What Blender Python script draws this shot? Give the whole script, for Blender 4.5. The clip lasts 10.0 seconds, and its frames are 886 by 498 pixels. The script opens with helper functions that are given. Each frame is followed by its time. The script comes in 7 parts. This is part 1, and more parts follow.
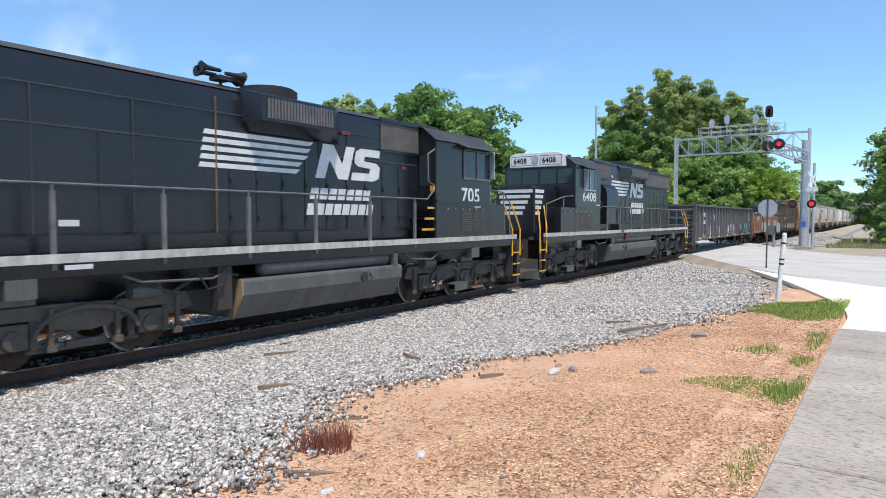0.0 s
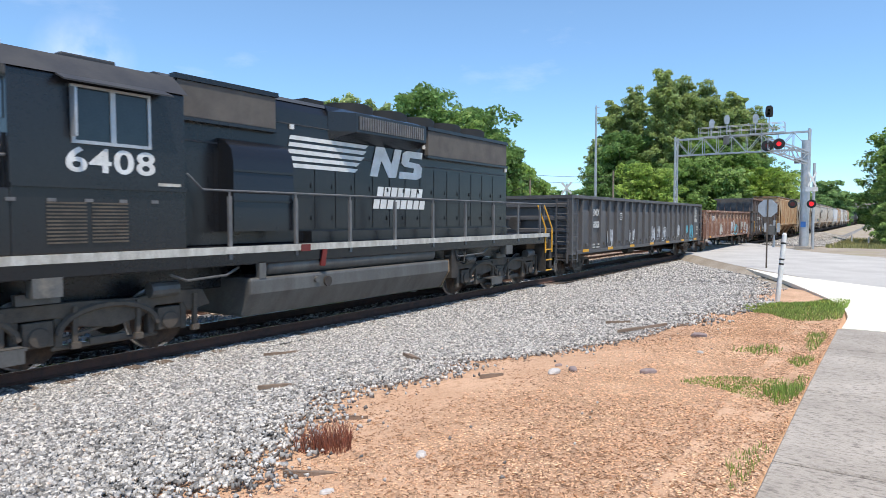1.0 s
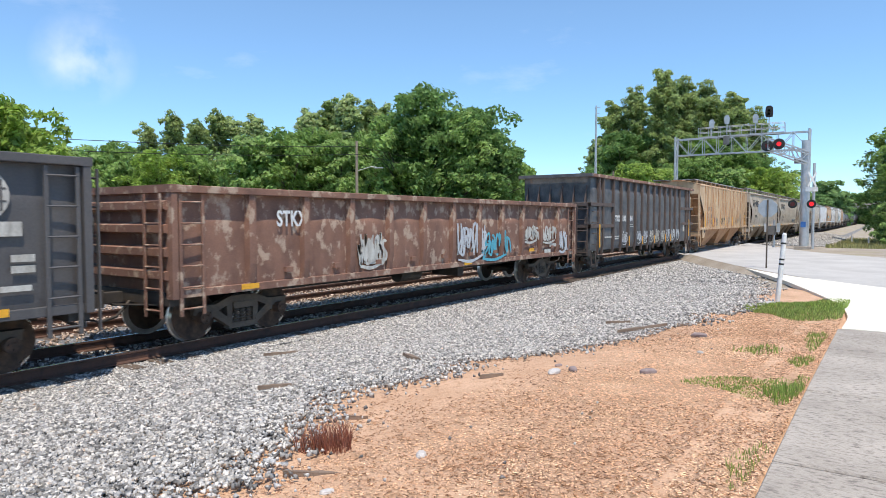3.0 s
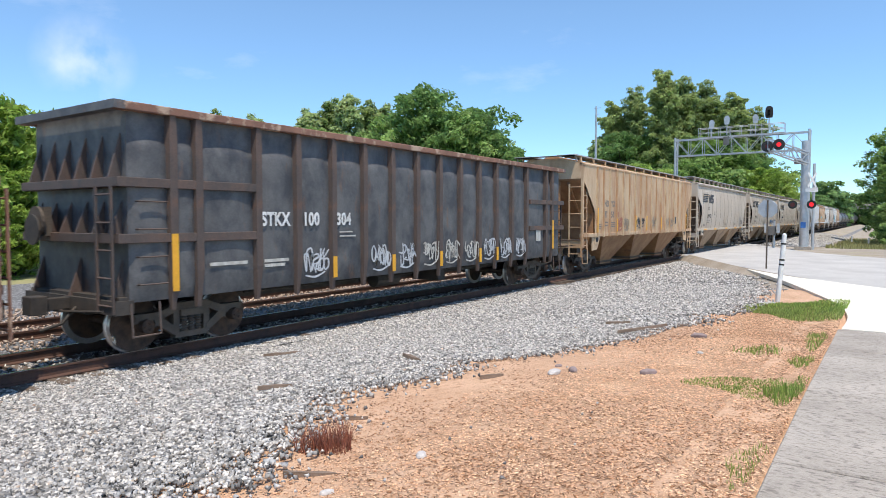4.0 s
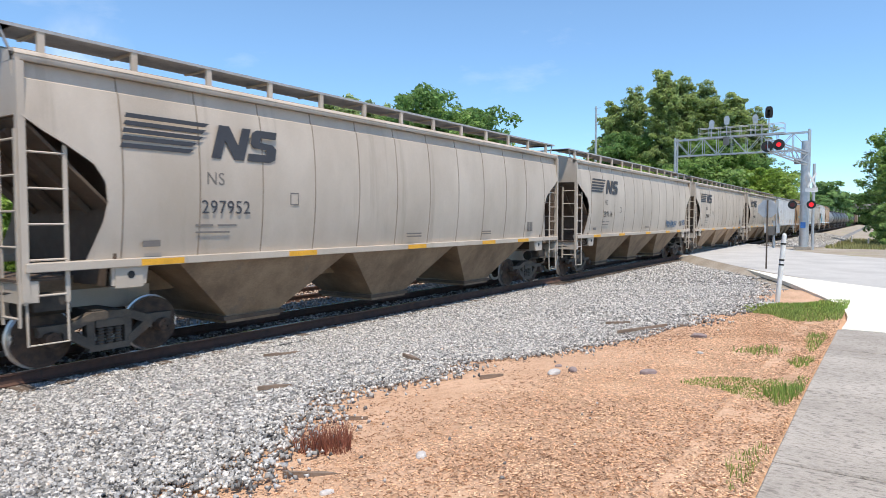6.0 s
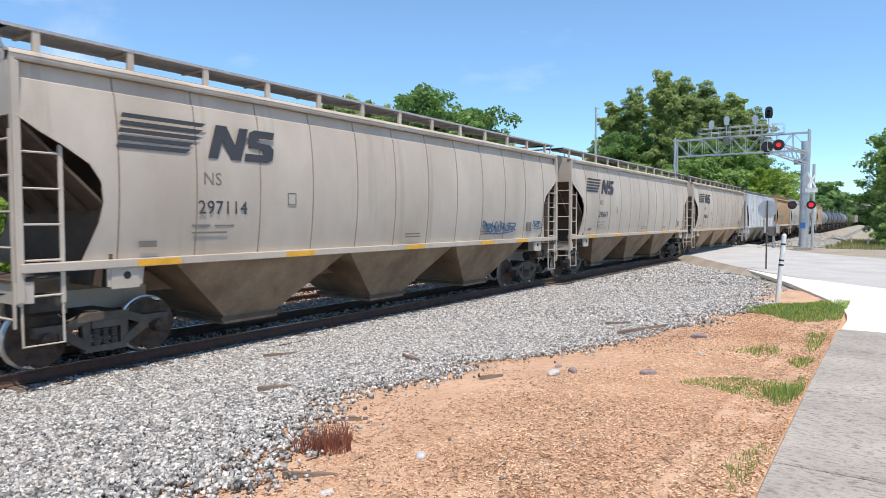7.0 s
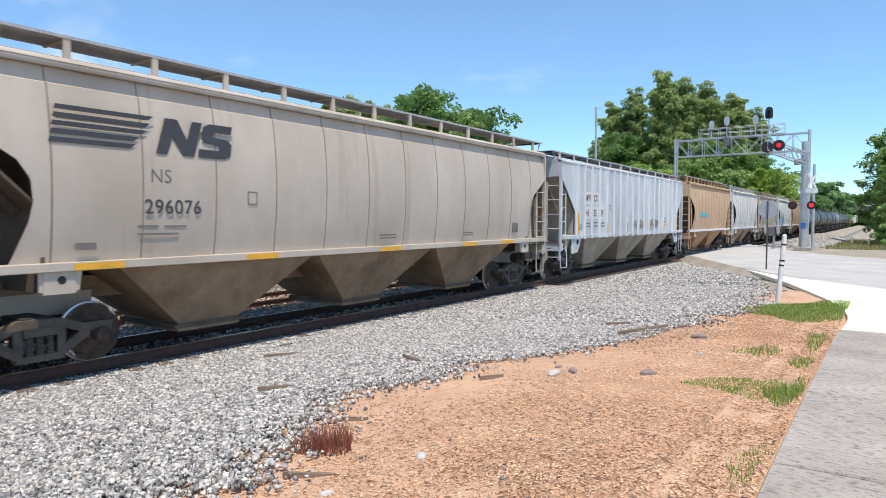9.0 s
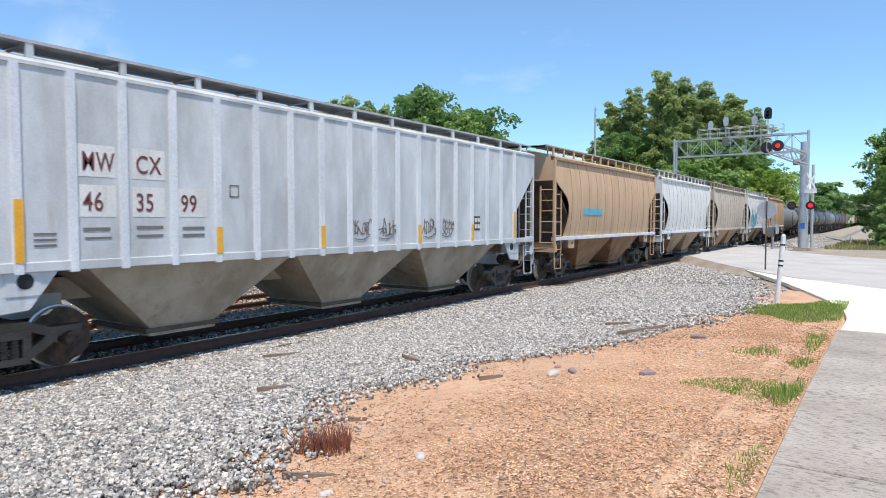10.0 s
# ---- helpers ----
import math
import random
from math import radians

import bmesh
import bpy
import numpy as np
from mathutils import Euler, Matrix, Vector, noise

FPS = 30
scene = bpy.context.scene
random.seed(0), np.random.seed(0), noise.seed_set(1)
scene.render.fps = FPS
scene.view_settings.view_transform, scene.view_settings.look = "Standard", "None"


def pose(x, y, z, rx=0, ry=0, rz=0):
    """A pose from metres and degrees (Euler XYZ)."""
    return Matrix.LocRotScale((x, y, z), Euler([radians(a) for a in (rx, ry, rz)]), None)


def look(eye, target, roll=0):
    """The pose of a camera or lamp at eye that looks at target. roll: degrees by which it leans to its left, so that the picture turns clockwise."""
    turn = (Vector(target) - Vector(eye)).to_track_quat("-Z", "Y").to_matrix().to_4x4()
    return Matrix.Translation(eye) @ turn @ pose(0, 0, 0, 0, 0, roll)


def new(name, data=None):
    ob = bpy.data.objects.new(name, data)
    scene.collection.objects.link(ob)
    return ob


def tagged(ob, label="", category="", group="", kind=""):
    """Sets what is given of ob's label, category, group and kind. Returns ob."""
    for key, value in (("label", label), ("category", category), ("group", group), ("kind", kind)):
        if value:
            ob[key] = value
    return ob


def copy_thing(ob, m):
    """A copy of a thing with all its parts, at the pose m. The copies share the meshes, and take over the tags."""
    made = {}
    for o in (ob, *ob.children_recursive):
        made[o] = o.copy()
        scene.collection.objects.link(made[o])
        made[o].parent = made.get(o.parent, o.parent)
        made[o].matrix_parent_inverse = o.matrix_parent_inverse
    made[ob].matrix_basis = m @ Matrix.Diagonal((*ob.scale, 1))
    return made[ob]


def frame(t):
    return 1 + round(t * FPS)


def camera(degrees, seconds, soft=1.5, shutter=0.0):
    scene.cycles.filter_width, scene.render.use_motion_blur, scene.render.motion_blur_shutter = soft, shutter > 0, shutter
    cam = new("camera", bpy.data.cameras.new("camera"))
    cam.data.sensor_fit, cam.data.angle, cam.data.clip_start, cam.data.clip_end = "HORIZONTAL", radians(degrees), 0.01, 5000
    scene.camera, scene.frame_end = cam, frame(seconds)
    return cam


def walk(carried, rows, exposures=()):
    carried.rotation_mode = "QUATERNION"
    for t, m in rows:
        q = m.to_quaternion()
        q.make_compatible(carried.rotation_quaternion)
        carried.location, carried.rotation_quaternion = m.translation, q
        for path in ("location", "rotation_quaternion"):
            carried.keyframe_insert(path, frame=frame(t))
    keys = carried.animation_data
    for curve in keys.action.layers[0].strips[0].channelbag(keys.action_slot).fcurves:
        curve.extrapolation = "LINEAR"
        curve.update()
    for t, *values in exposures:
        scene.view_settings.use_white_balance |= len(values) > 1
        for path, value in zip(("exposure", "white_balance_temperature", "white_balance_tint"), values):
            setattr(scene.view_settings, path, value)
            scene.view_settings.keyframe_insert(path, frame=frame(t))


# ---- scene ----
cam = camera(69, 10.0, soft=0.55, shutter=0.05)
EYE = (0.0, 0.0, 2.24)


def aim(turn, tilt, roll=0.0):
    """The hand-held camera: a fixed place, a compass turn and a tilt in degrees."""
    return pose(*EYE) @ pose(0, 0, 0, 0, 0, turn) @ pose(0, 0, 0, 90 + tilt) @ pose(0, 0, 0, 0, 0, roll)


TURN, TILT = 34.30, -2.71
walk(cam, [(0.0, aim(TURN, TILT)), (2.7, aim(TURN, TILT)), (4.0, aim(TURN, TILT + 0.05)), (5.0, aim(TURN, TILT)),
           (5.5, aim(TURN, TILT + 0.05)), (6.8, aim(TURN - 0.02, TILT + 0.07)), (7.5, aim(TURN - 0.02, TILT + 0.13)),
           (8.2, aim(TURN, TILT + 0.06)), (9.0, aim(TURN, TILT + 0.12)), (9.6, aim(TURN, TILT + 0.11)),
           (10.0, aim(TURN - 0.07, TILT + 0.14))])

# ---- daylight: a high summer sun on the camera's side of the line, a few thin clouds
SUN_EL, SUN_FROM = 68.0, (0.77, -0.64)
world = bpy.data.worlds.new("sky")
scene.world = world
world.use_nodes = True
wn, wl = world.node_tree.nodes, world.node_tree.links
wn.clear()
sky = wn.new("ShaderNodeTexSky")
sky.sky_type, sky.sun_disc = "NISHITA", False
sky.sun_elevation, sky.sun_rotation = radians(SUN_EL), math.atan2(SUN_FROM[0], SUN_FROM[1])
sky.air_density, sky.dust_density, sky.ozone_density, sky.altitude = 1.0, 0.0, 1.6, 800
wbg, wout = wn.new("ShaderNodeBackground"), wn.new("ShaderNodeOutputWorld")
wbg.inputs["Strength"].default_value = 0.186
wsat, wtc, wmap, wno = wn.new("ShaderNodeHueSaturation"), wn.new("ShaderNodeTexCoord"), wn.new("ShaderNodeMapping"), wn.new("ShaderNodeTexNoise")
wsat.inputs["Saturation"].default_value = 1.06
wtint = wn.new("ShaderNodeMix")
wtint.data_type, wtint.blend_type = "RGBA", "MULTIPLY"
wtint.inputs[0].default_value, wtint.inputs[7].default_value = 1.0, (0.93, 1.0, 1.025, 1)
wl.new(sky.outputs[0], wtint.inputs[6])
# the summer haze is blue down to the horizon
wsep, wel, whaze = wn.new("ShaderNodeSeparateXYZ"), wn.new("ShaderNodeMapRange"), wn.new("ShaderNodeMix")
wl.new(wtc.outputs["Generated"], wsep.inputs[0])
wl.new(wsep.outputs["Z"], wel.inputs["Value"])
wel.inputs["From Min"].default_value, wel.inputs["From Max"].default_value = 0.0, 0.30
whaze.data_type = "RGBA"
whaze.inputs[6].default_value, whaze.inputs[7].default_value = (0.62, 0.77, 0.95, 1), (1, 1, 1, 1)
wl.new(wel.outputs["Result"], whaze.inputs[0])
wmulc = wn.new("ShaderNodeMix")
wmulc.data_type, wmulc.blend_type = "RGBA", "MULTIPLY"
wmulc.inputs[0].default_value = 1.0
wl.new(wtint.outputs[2], wmulc.inputs[6])
wl.new(whaze.outputs[2], wmulc.inputs[7])
wl.new(wmulc.outputs[2], wsat.inputs["Color"])
# thin white wisps of high cloud
wmap.inputs["Scale"].default_value = (2.2, 2.2, 6.0)
wmap.inputs["Location"].default_value = (0.55, 0.2, 0.1)
wno.inputs["Scale"].default_value, wno.inputs["Detail"].default_value, wno.inputs["Roughness"].default_value = 1.6, 7.0, 0.6
wl.new(wtc.outputs["Generated"], wmap.inputs[0])
wl.new(wmap.outputs[0], wno.inputs["Vector"])
wr, wmix = wn.new("ShaderNodeMapRange"), wn.new("ShaderNodeMix")
wr.inputs["From Min"].default_value, wr.inputs["From Max"].default_value, wr.inputs["To Max"].default_value = 0.60, 0.90, 0.35
wl.new(wno.outputs["Fac"], wr.inputs["Value"])
wmix.data_type = "RGBA"
# one brighter puff low in the sky behind the line
wd, wdr, wmax = wn.new("ShaderNodeVectorMath"), wn.new("ShaderNodeMapRange"), wn.new("ShaderNodeMath")
wd.operation, wd.inputs[1].default_value = "DISTANCE", (-0.872, 0.443, 0.209)
wl.new(wtc.outputs["Generated"], wd.inputs[0])
wdr.inputs["From Min"].default_value, wdr.inputs["From Max"].default_value, wdr.inputs["To Min"].default_value, wdr.inputs["To Max"].default_value = 0.0, 0.066, 0.8, 0.0
wl.new(wd.outputs["Value"], wdr.inputs["Value"])
wno2, wr2, wmul = wn.new("ShaderNodeTexNoise"), wn.new("ShaderNodeMapRange"), wn.new("ShaderNodeMath")
wno2.inputs["Scale"].default_value, wno2.inputs["Detail"].default_value = 14.0, 6.0
wl.new(wtc.outputs["Generated"], wno2.inputs["Vector"])
wr2.inputs["From Min"].default_value, wr2.inputs["From Max"].default_value, wr2.inputs["To Max"].default_value = 0.38, 0.68, 0.9
wl.new(wno2.outputs["Fac"], wr2.inputs["Value"])
wmul.operation, wmax.operation = "MULTIPLY", "MAXIMUM"
wl.new(wdr.outputs["Result"], wmul.inputs[0])
wl.new(wr2.outputs["Result"], wmul.inputs[1])
wl.new(wmul.outputs[0], wmax.inputs[0])
wl.new(wr.outputs["Result"], wmax.inputs[1])
wl.new(wmax.outputs[0], wmix.inputs[0])
wl.new(wsat.outputs[0], wmix.inputs[6])
wmix.inputs[7].default_value = (6.0, 6.2, 6.5, 1)
wl.new(wmix.outputs[2], wbg.inputs[0])
wl.new(wbg.outputs[0], wout.inputs[0])
sun = new("sun", bpy.data.lights.new("sun", "SUN"))
sun.data.energy, sun.data.angle, sun.data.color = 4.5, radians(0.53), (1.0, 0.91, 0.79)
_h = math.cos(radians(SUN_EL))
sun.matrix_world = look((SUN_FROM[0] * _h * 50, SUN_FROM[1] * _h * 50, math.sin(radians(SUN_EL)) * 50), (0, 0, 0))
scene.view_settings.exposure = 0.1


# ---- materials
def mat(name, c1, c2=None, rough=0.7, metal=0.0, scale=4.0, fine=60.0, bump=0.15, dist=0.01, stretch=(1, 1, 1), edge=(0.35, 0.65), spot=None, spot_at=(0.62, 0.75), spot_scale=1.5,
        spot_stretch=(1, 1, 1), island=0.0, objvar=0.0, spec=0.5, coords="Object"):
    """A weathered surface: two colours mixed by a broad noise, a fine grain, optional stains (spot) and relief."""
    m = bpy.data.materials.new(name)
    m.use_nodes = True
    n, l = m.node_tree.nodes, m.node_tree.links
    b = n["Principled BSDF"]
    b.inputs["Roughness"].default_value, b.inputs["Metallic"].default_value = rough, metal
    b.inputs["Specular IOR Level"].default_value = spec
    c2 = c2 or tuple(v * 0.72 for v in c1)
    tc = n.new("ShaderNodeTexCoord")

    def noise_at(s, st, detail=5.0, off=0.0):
        mp = n.new("ShaderNodeMapping")
        mp.inputs["Scale"].default_value = tuple(s * k for k in st)
        mp.inputs["Location"].default_value = (off, off * 1.7, off * 0.6)
        tx = n.new("ShaderNodeTexNoise")
        tx.inputs["Scale"].default_value, tx.inputs["Detail"].default_value, tx.inputs["Roughness"].default_value = 1.0, detail, 0.62
        l.new(tc.outputs[coords], mp.inputs[0])
        l.new(mp.outputs[0], tx.inputs["Vector"])
        return tx.outputs["Fac"]

    def ramp(fac, lo, hi):
        r = n.new("ShaderNodeMapRange")
        r.inputs["From Min"].default_value, r.inputs["From Max"].default_value = lo, hi
        l.new(fac, r.inputs["Value"])
        return r.outputs["Result"]

    def mixed(fac, a, c):
        x = n.new("ShaderNodeMix")
        x.data_type = "RGBA"
        for k, v in ((6, a), (7, c)):
            if isinstance(v, tuple):
                x.inputs[k].default_value = (*v, 1)
            else:
                l.new(v, x.inputs[k])
        l.new(fac, x.inputs[0]) if not isinstance(fac, float) else setattr(x.inputs[0], "default_value", fac)
        return x.outputs[2]

    col = mixed(ramp(noise_at(scale, stretch), *edge), c1, c2)
    if spot:
        col = mixed(ramp(noise_at(spot_scale, spot_stretch, 7.0, 3.1), *spot_at), col, spot)
    grain = noise_at(fine, (1, 1, 1), 3.0, 7.7)
    val = n.new("ShaderNodeHueSaturation")
    l.new(col, val.inputs["Color"])
    v = ramp(grain, 0.2, 0.8)
    mul = n.new("ShaderNodeMath")
    mul.operation, mul.inputs[1].default_value = "MULTIPLY_ADD", 0.35
    mul.inputs[2].default_value = 0.82
    l.new(v, mul.inputs[0])
    out = mul.outputs[0]
    for amount, node, socket in ((island, "ShaderNodeNewGeometry", "Random Per Island"), (objvar, "ShaderNodeObjectInfo", "Random")):
        if amount:
            g = n.new(node)
            k = n.new("ShaderNodeMath")
            k.operation, k.inputs[1].default_value, k.inputs[2].default_value = "MULTIPLY_ADD", amount * 2, 1 - amount
            l.new(g.outputs[socket], k.inputs[0])
            k2 = n.new("ShaderNodeMath")
            k2.operation = "MULTIPLY"
            l.new(k.outputs[0], k2.inputs[0])
            l.new(out, k2.inputs[1])
            out = k2.outputs[0]
    l.new(out, val.inputs["Value"])
    l.new(val.outputs[0], b.inputs["Base Color"])
    if bump:
        bp = n.new("ShaderNodeBump")
        bp.inputs["Strength"].default_value, bp.inputs["Distance"].default_value = bump, dist
        l.new(grain, bp.inputs["Height"])
        l.new(bp.outputs[0], b.inputs["Normal"])
    return m


def plain(name, c, rough=0.5, metal=0.0):
    return mat(name, c, tuple(v * 0.85 for v in c), rough, metal, 3.0, 40.0, 0.05)


def glow(name, c, power):
    m = bpy.data.materials.new(name)
    m.use_nodes = True
    b = m.node_tree.nodes["Principled BSDF"]
    b.inputs["Base Color"].default_value = (*c, 1)
    b.inputs["Emission Color"].default_value, b.inputs["Emission Strength"].default_value = (*c, 1), power
    return m


def glass(name, c, rough=0.05):
    m = plain(name, c, rough)
    m.node_tree.nodes["Principled BSDF"].inputs["Specular IOR Level"].default_value = 0.55
    return m


def leaf_mat(name, c1, c2):
    """Leaves: two greens, varied leaf by leaf, some light coming through."""
    m = mat(name, c1, c2, 0.6, 0, 0.35, 8.0, 0.0, island=0.38, spec=0.3)
    n, l = m.node_tree.nodes, m.node_tree.links
    b = n["Principled BSDF"]
    tr, mx = n.new("ShaderNodeBsdfTranslucent"), n.new("ShaderNodeMixShader")
    src = b.inputs["Base Color"].links[0].from_socket
    l.new(src, tr.inputs[0])
    mx.inputs[0].default_value = 0.5
    l.new(b.outputs[0], mx.inputs[1])
    l.new(tr.outputs[0], mx.inputs[2])
    l.new(mx.outputs[0], n["Material Output"].inputs[0])
    return m


M_LOCO = mat("black_loco_paint", (0.0105, 0.012, 0.0165), (0.016, 0.0165, 0.019), 0.27, 0, 0.8, 30, 0.04, stretch=(1, 1, 0.3), spot=(0.05, 0.042, 0.035), spot_at=(0.64, 0.95), spot_scale=1.2, spot_stretch=(1, 2.5, 0.35), spec=0.5)
M_LOCOROOF = mat("sooty_roof_paint", (0.03, 0.031, 0.036), (0.06, 0.058, 0.056), 0.6, 0, 1.2, 30, 0.1)
M_UNDER = mat("grimy_running_gear", (0.036, 0.030, 0.026), (0.068, 0.056, 0.045), 0.75, 0, 3.0, 40, 0.2, spot=(0.09, 0.065, 0.045))
M_TRUCK = mat("dusty_truck_steel", (0.085, 0.070, 0.058), (0.14, 0.112, 0.086), 0.85, 0.0, 3.0, 40, 0.2, spot=(0.17, 0.11, 0.07), spec=0.25)
M_TANKMETAL = mat("dusty_tank_metal", (0.15, 0.147, 0.14), (0.10, 0.094, 0.086), 0.5, 0.2, 1.5, 30, 0.06, stretch=(1, 2, 0.5), spot=(0.25, 0.22, 0.18))
M_WHITE = mat("worn_white_paint", (0.78, 0.78, 0.76), (0.62, 0.61, 0.58), 0.5, 0, 3.0, 50, 0.05)
M_YELLOW = plain("safety_yellow_paint", (0.85, 0.42, 0.03), 0.5)
M_STRIPE = mat("dirty_white_stripe", (0.62, 0.60, 0.54), (0.38, 0.35, 0.30), 0.6, 0, 2.0, 40, 0.05, stretch=(1, 3, 1))
M_RAILTOP = mat("polished_rail_steel", (0.42, 0.42, 0.44), (0.3, 0.29, 0.28), 0.25, 1.0, 3, 80, 0.03)
M_RAIL = mat("rusty_rail_steel", (0.12, 0.058, 0.038), (0.07, 0.04, 0.03), 0.85, 0, 4, 60, 0.3)
M_TIE = mat("creosoted_timber", (0.10, 0.07, 0.05), (0.16, 0.12, 0.09), 0.9, 0, 3, 60, 0.5, stretch=(1, 6, 6))
M_GREY_GON = mat("dark_grey_gondola_paint", (0.082, 0.077, 0.078), (0.112, 0.104, 0.10), 0.55, 0, 1.0, 30, 0.06, stretch=(1, 1, 0.4), spot=(0.17, 0.15, 0.13), spot_at=(0.68, 0.9), spot_stretch=(1, 1.5, .3))
M_RUST_GON = mat("rusted_gondola_paint", (0.29, 0.15, 0.10), (0.17, 0.09, 0.064), 0.8, 0, 1.4, 40, 0.2, stretch=(1, 1, 0.5), spot=(0.46, 0.33, 0.24), spot_at=(0.53, 0.62), spot_scale=3.4, spot_stretch=(1, 1.1, .9))
M_BLACK_GON = mat("scuffed_black_gondola_paint", (0.052, 0.053, 0.058), (0.125, 0.122, 0.12), 0.55, 0, 2.2, 30, 0.12, stretch=(1, 1, 0.8), edge=(0.36, 0.62), spot=(0.17, 0.095, 0.06), spot_at=(0.60, 0.78), spot_scale=2.2, spot_stretch=(1, 2, .6))
M_STAKE = mat("rust_edged_stake_paint", (0.13, 0.085, 0.066), (0.075, 0.062, 0.056), 0.7, 0, 2.5, 40, 0.15, stretch=(1, 1, 0.5), spot=(0.16, 0.085, 0.055), spot_at=(0.55, 0.7))
M_TAN = mat("rust_streaked_tan_paint", (0.60, 0.44, 0.275), (0.44, 0.265, 0.145), 0.62, 0, 0.9, 90, 0.06, stretch=(1, 1.1, 0.5), edge=(0.36, 0.66), spot=(0.34, 0.135, 0.05), spot_at=(0.50, 0.72), spot_scale=1.2, spot_stretch=(1, 1.9, 0.35))
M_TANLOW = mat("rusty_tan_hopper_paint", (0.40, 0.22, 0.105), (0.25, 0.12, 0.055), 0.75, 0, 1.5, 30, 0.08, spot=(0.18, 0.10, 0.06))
M_GREY = mat("light_grey_hopper_paint", (0.575, 0.49, 0.40), (0.465, 0.385, 0.302), 0.5, 0, 0.5, 150, 0.02, stretch=(1, 1.2, 0.7), spot=(0.27, 0.205, 0.145), spot_at=(0.58, 0.9), spot_scale=1.1, spot_stretch=(1, 2.2, .12))
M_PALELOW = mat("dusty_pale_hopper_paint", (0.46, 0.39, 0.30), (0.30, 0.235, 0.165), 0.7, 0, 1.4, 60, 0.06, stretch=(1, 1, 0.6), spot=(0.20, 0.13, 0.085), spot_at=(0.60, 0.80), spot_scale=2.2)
M_SEAM = mat("grimy_weld_seam_paint", (0.30, 0.235, 0.175), (0.22, 0.165, 0.12), 0.7, 0, 2.0, 30, 0.05, stretch=(1, 1, 0.5))
# Dark brown for hopper end recesses; the shade in there is part of the colour.
M_SHADEBROWN = mat("shade_darkened_brown_paint", (0.135, 0.092, 0.062), (0.085, 0.058, 0.041), 0.85, 0, 1.6, 30, 0.1, spot=(0.20, 0.135, 0.085))
# Mottled brown for bays and fittings, darker than M_GREY.
M_GREYLOW = mat("mottled_brown_hopper_paint", (0.35, 0.24, 0.148), (0.19, 0.122, 0.073), 0.7, 0, 1.2, 30, 0.06, spot=(0.2, 0.15, 0.11))
M_SILVER = mat("pale_blue_grey_hopper_paint", (0.60, 0.62, 0.63), (0.42, 0.43, 0.435), 0.55, 0, 1.0, 90, 0.05, edge=(0.36, 0.64), stretch=(1, 1.3, 0.55), spot=(0.40, 0.35, 0.30), spot_at=(0.60, 0.82), spot_scale=1.6, spot_stretch=(1, 1.8, 0.5))
M_TANRIB = mat("rust_edged_tan_rib_paint", (0.54, 0.40, 0.25), (0.40, 0.225, 0.11), 0.65, 0, 3.0, 30, 0.06, stretch=(1, 1, 0.25), edge=(0.42, 0.58))
M_SILVERRIB = mat("pale_grey_rib_paint", (0.70, 0.72, 0.74), (0.58, 0.60, 0.62), 0.5, 0, 2, 30, 0.05, stretch=(1, 1, 0.3))
M_PALE = mat("white_hopper_paint", (0.74, 0.73, 0.70), (0.6, 0.58, 0.54), 0.55, 0, 1.2, 30, 0.05, stretch=(1, 2, 0.3), spot=(0.35, 0.31, 0.27), spot_stretch=(1, 3, .15))
M_ORANGE = mat("faded_orange_tan_paint", (0.60, 0.40, 0.24), (0.48, 0.31, 0.18), 0.6, 0, 1.2, 30, 0.05, stretch=(1, 2, 0.3), spot=(0.33, 0.24, 0.17), spot_stretch=(1, 3, .2))
M_BLACKTANK = mat("black_tank_paint", (0.035, 0.035, 0.037), (0.06, 0.058, 0.055), 0.45, 0, 1, 30, 0.04)
M_LOGO = plain("charcoal_lettering_paint", (0.055, 0.055, 0.062), 0.6)
M_TEXTGREY = plain("faded_lettering_paint", (0.19, 0.165, 0.145), 0.6)
M_DARK = plain("shadow_black_paint", (0.02, 0.02, 0.02), 0.7)
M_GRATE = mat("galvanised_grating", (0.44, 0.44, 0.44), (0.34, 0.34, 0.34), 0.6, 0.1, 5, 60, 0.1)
# Darker copy of M_GRATE: the running boards' underside shade is in the colour.
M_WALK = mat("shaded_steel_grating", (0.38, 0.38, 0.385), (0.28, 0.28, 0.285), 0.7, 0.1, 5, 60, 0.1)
M_GALV = mat("galvanised_steel", (0.52, 0.53, 0.54), (0.42, 0.43, 0.44), 0.45, 0.55, 3, 60, 0.05)
M_GLASS = glass("dark_cab_glass", (0.03, 0.04, 0.045))
M_WHEEL = mat("worn_wheel_steel", (0.13, 0.085, 0.06), (0.055, 0.041, 0.034), 0.9, 0.0, 5, 60, 0.1, spot=(0.20, 0.095, 0.05), spec=0.2)
M_TREAD = mat("bright_wheel_tread", (0.72, 0.70, 0.68), (0.58, 0.55, 0.52), 0.32, 0.85, 5, 60, 0.05)
M_SPRAYW = plain("white_spray_paint", (0.56, 0.57, 0.58), 0.5)
M_SPRAYB = plain("turquoise_spray_paint", (0.10, 0.42, 0.52), 0.5)
M_SPRAYN = plain("navy_spray_paint", (0.05, 0.12, 0.22), 0.5)
M_SPRAYR = plain("faded_red_spray_paint", (0.40, 0.15, 0.09), 0.6)
M_SPRAYD = plain("dull_brown_spray_paint", (0.30, 0.25, 0.19), 0.6)
M_CONC = mat("weathered_sidewalk_concrete", (0.51, 0.455, 0.39), (0.36, 0.318, 0.268), 0.9, 0, 1.3, 75, 1.0, 0.01, stretch=(1.0, 0.8, 1), edge=(0.3, 0.68), spot=(0.21, 0.185, 0.155), spot_at=(0.50, 0.66), spot_scale=22, spot_stretch=(0.7, 1.5, 1))
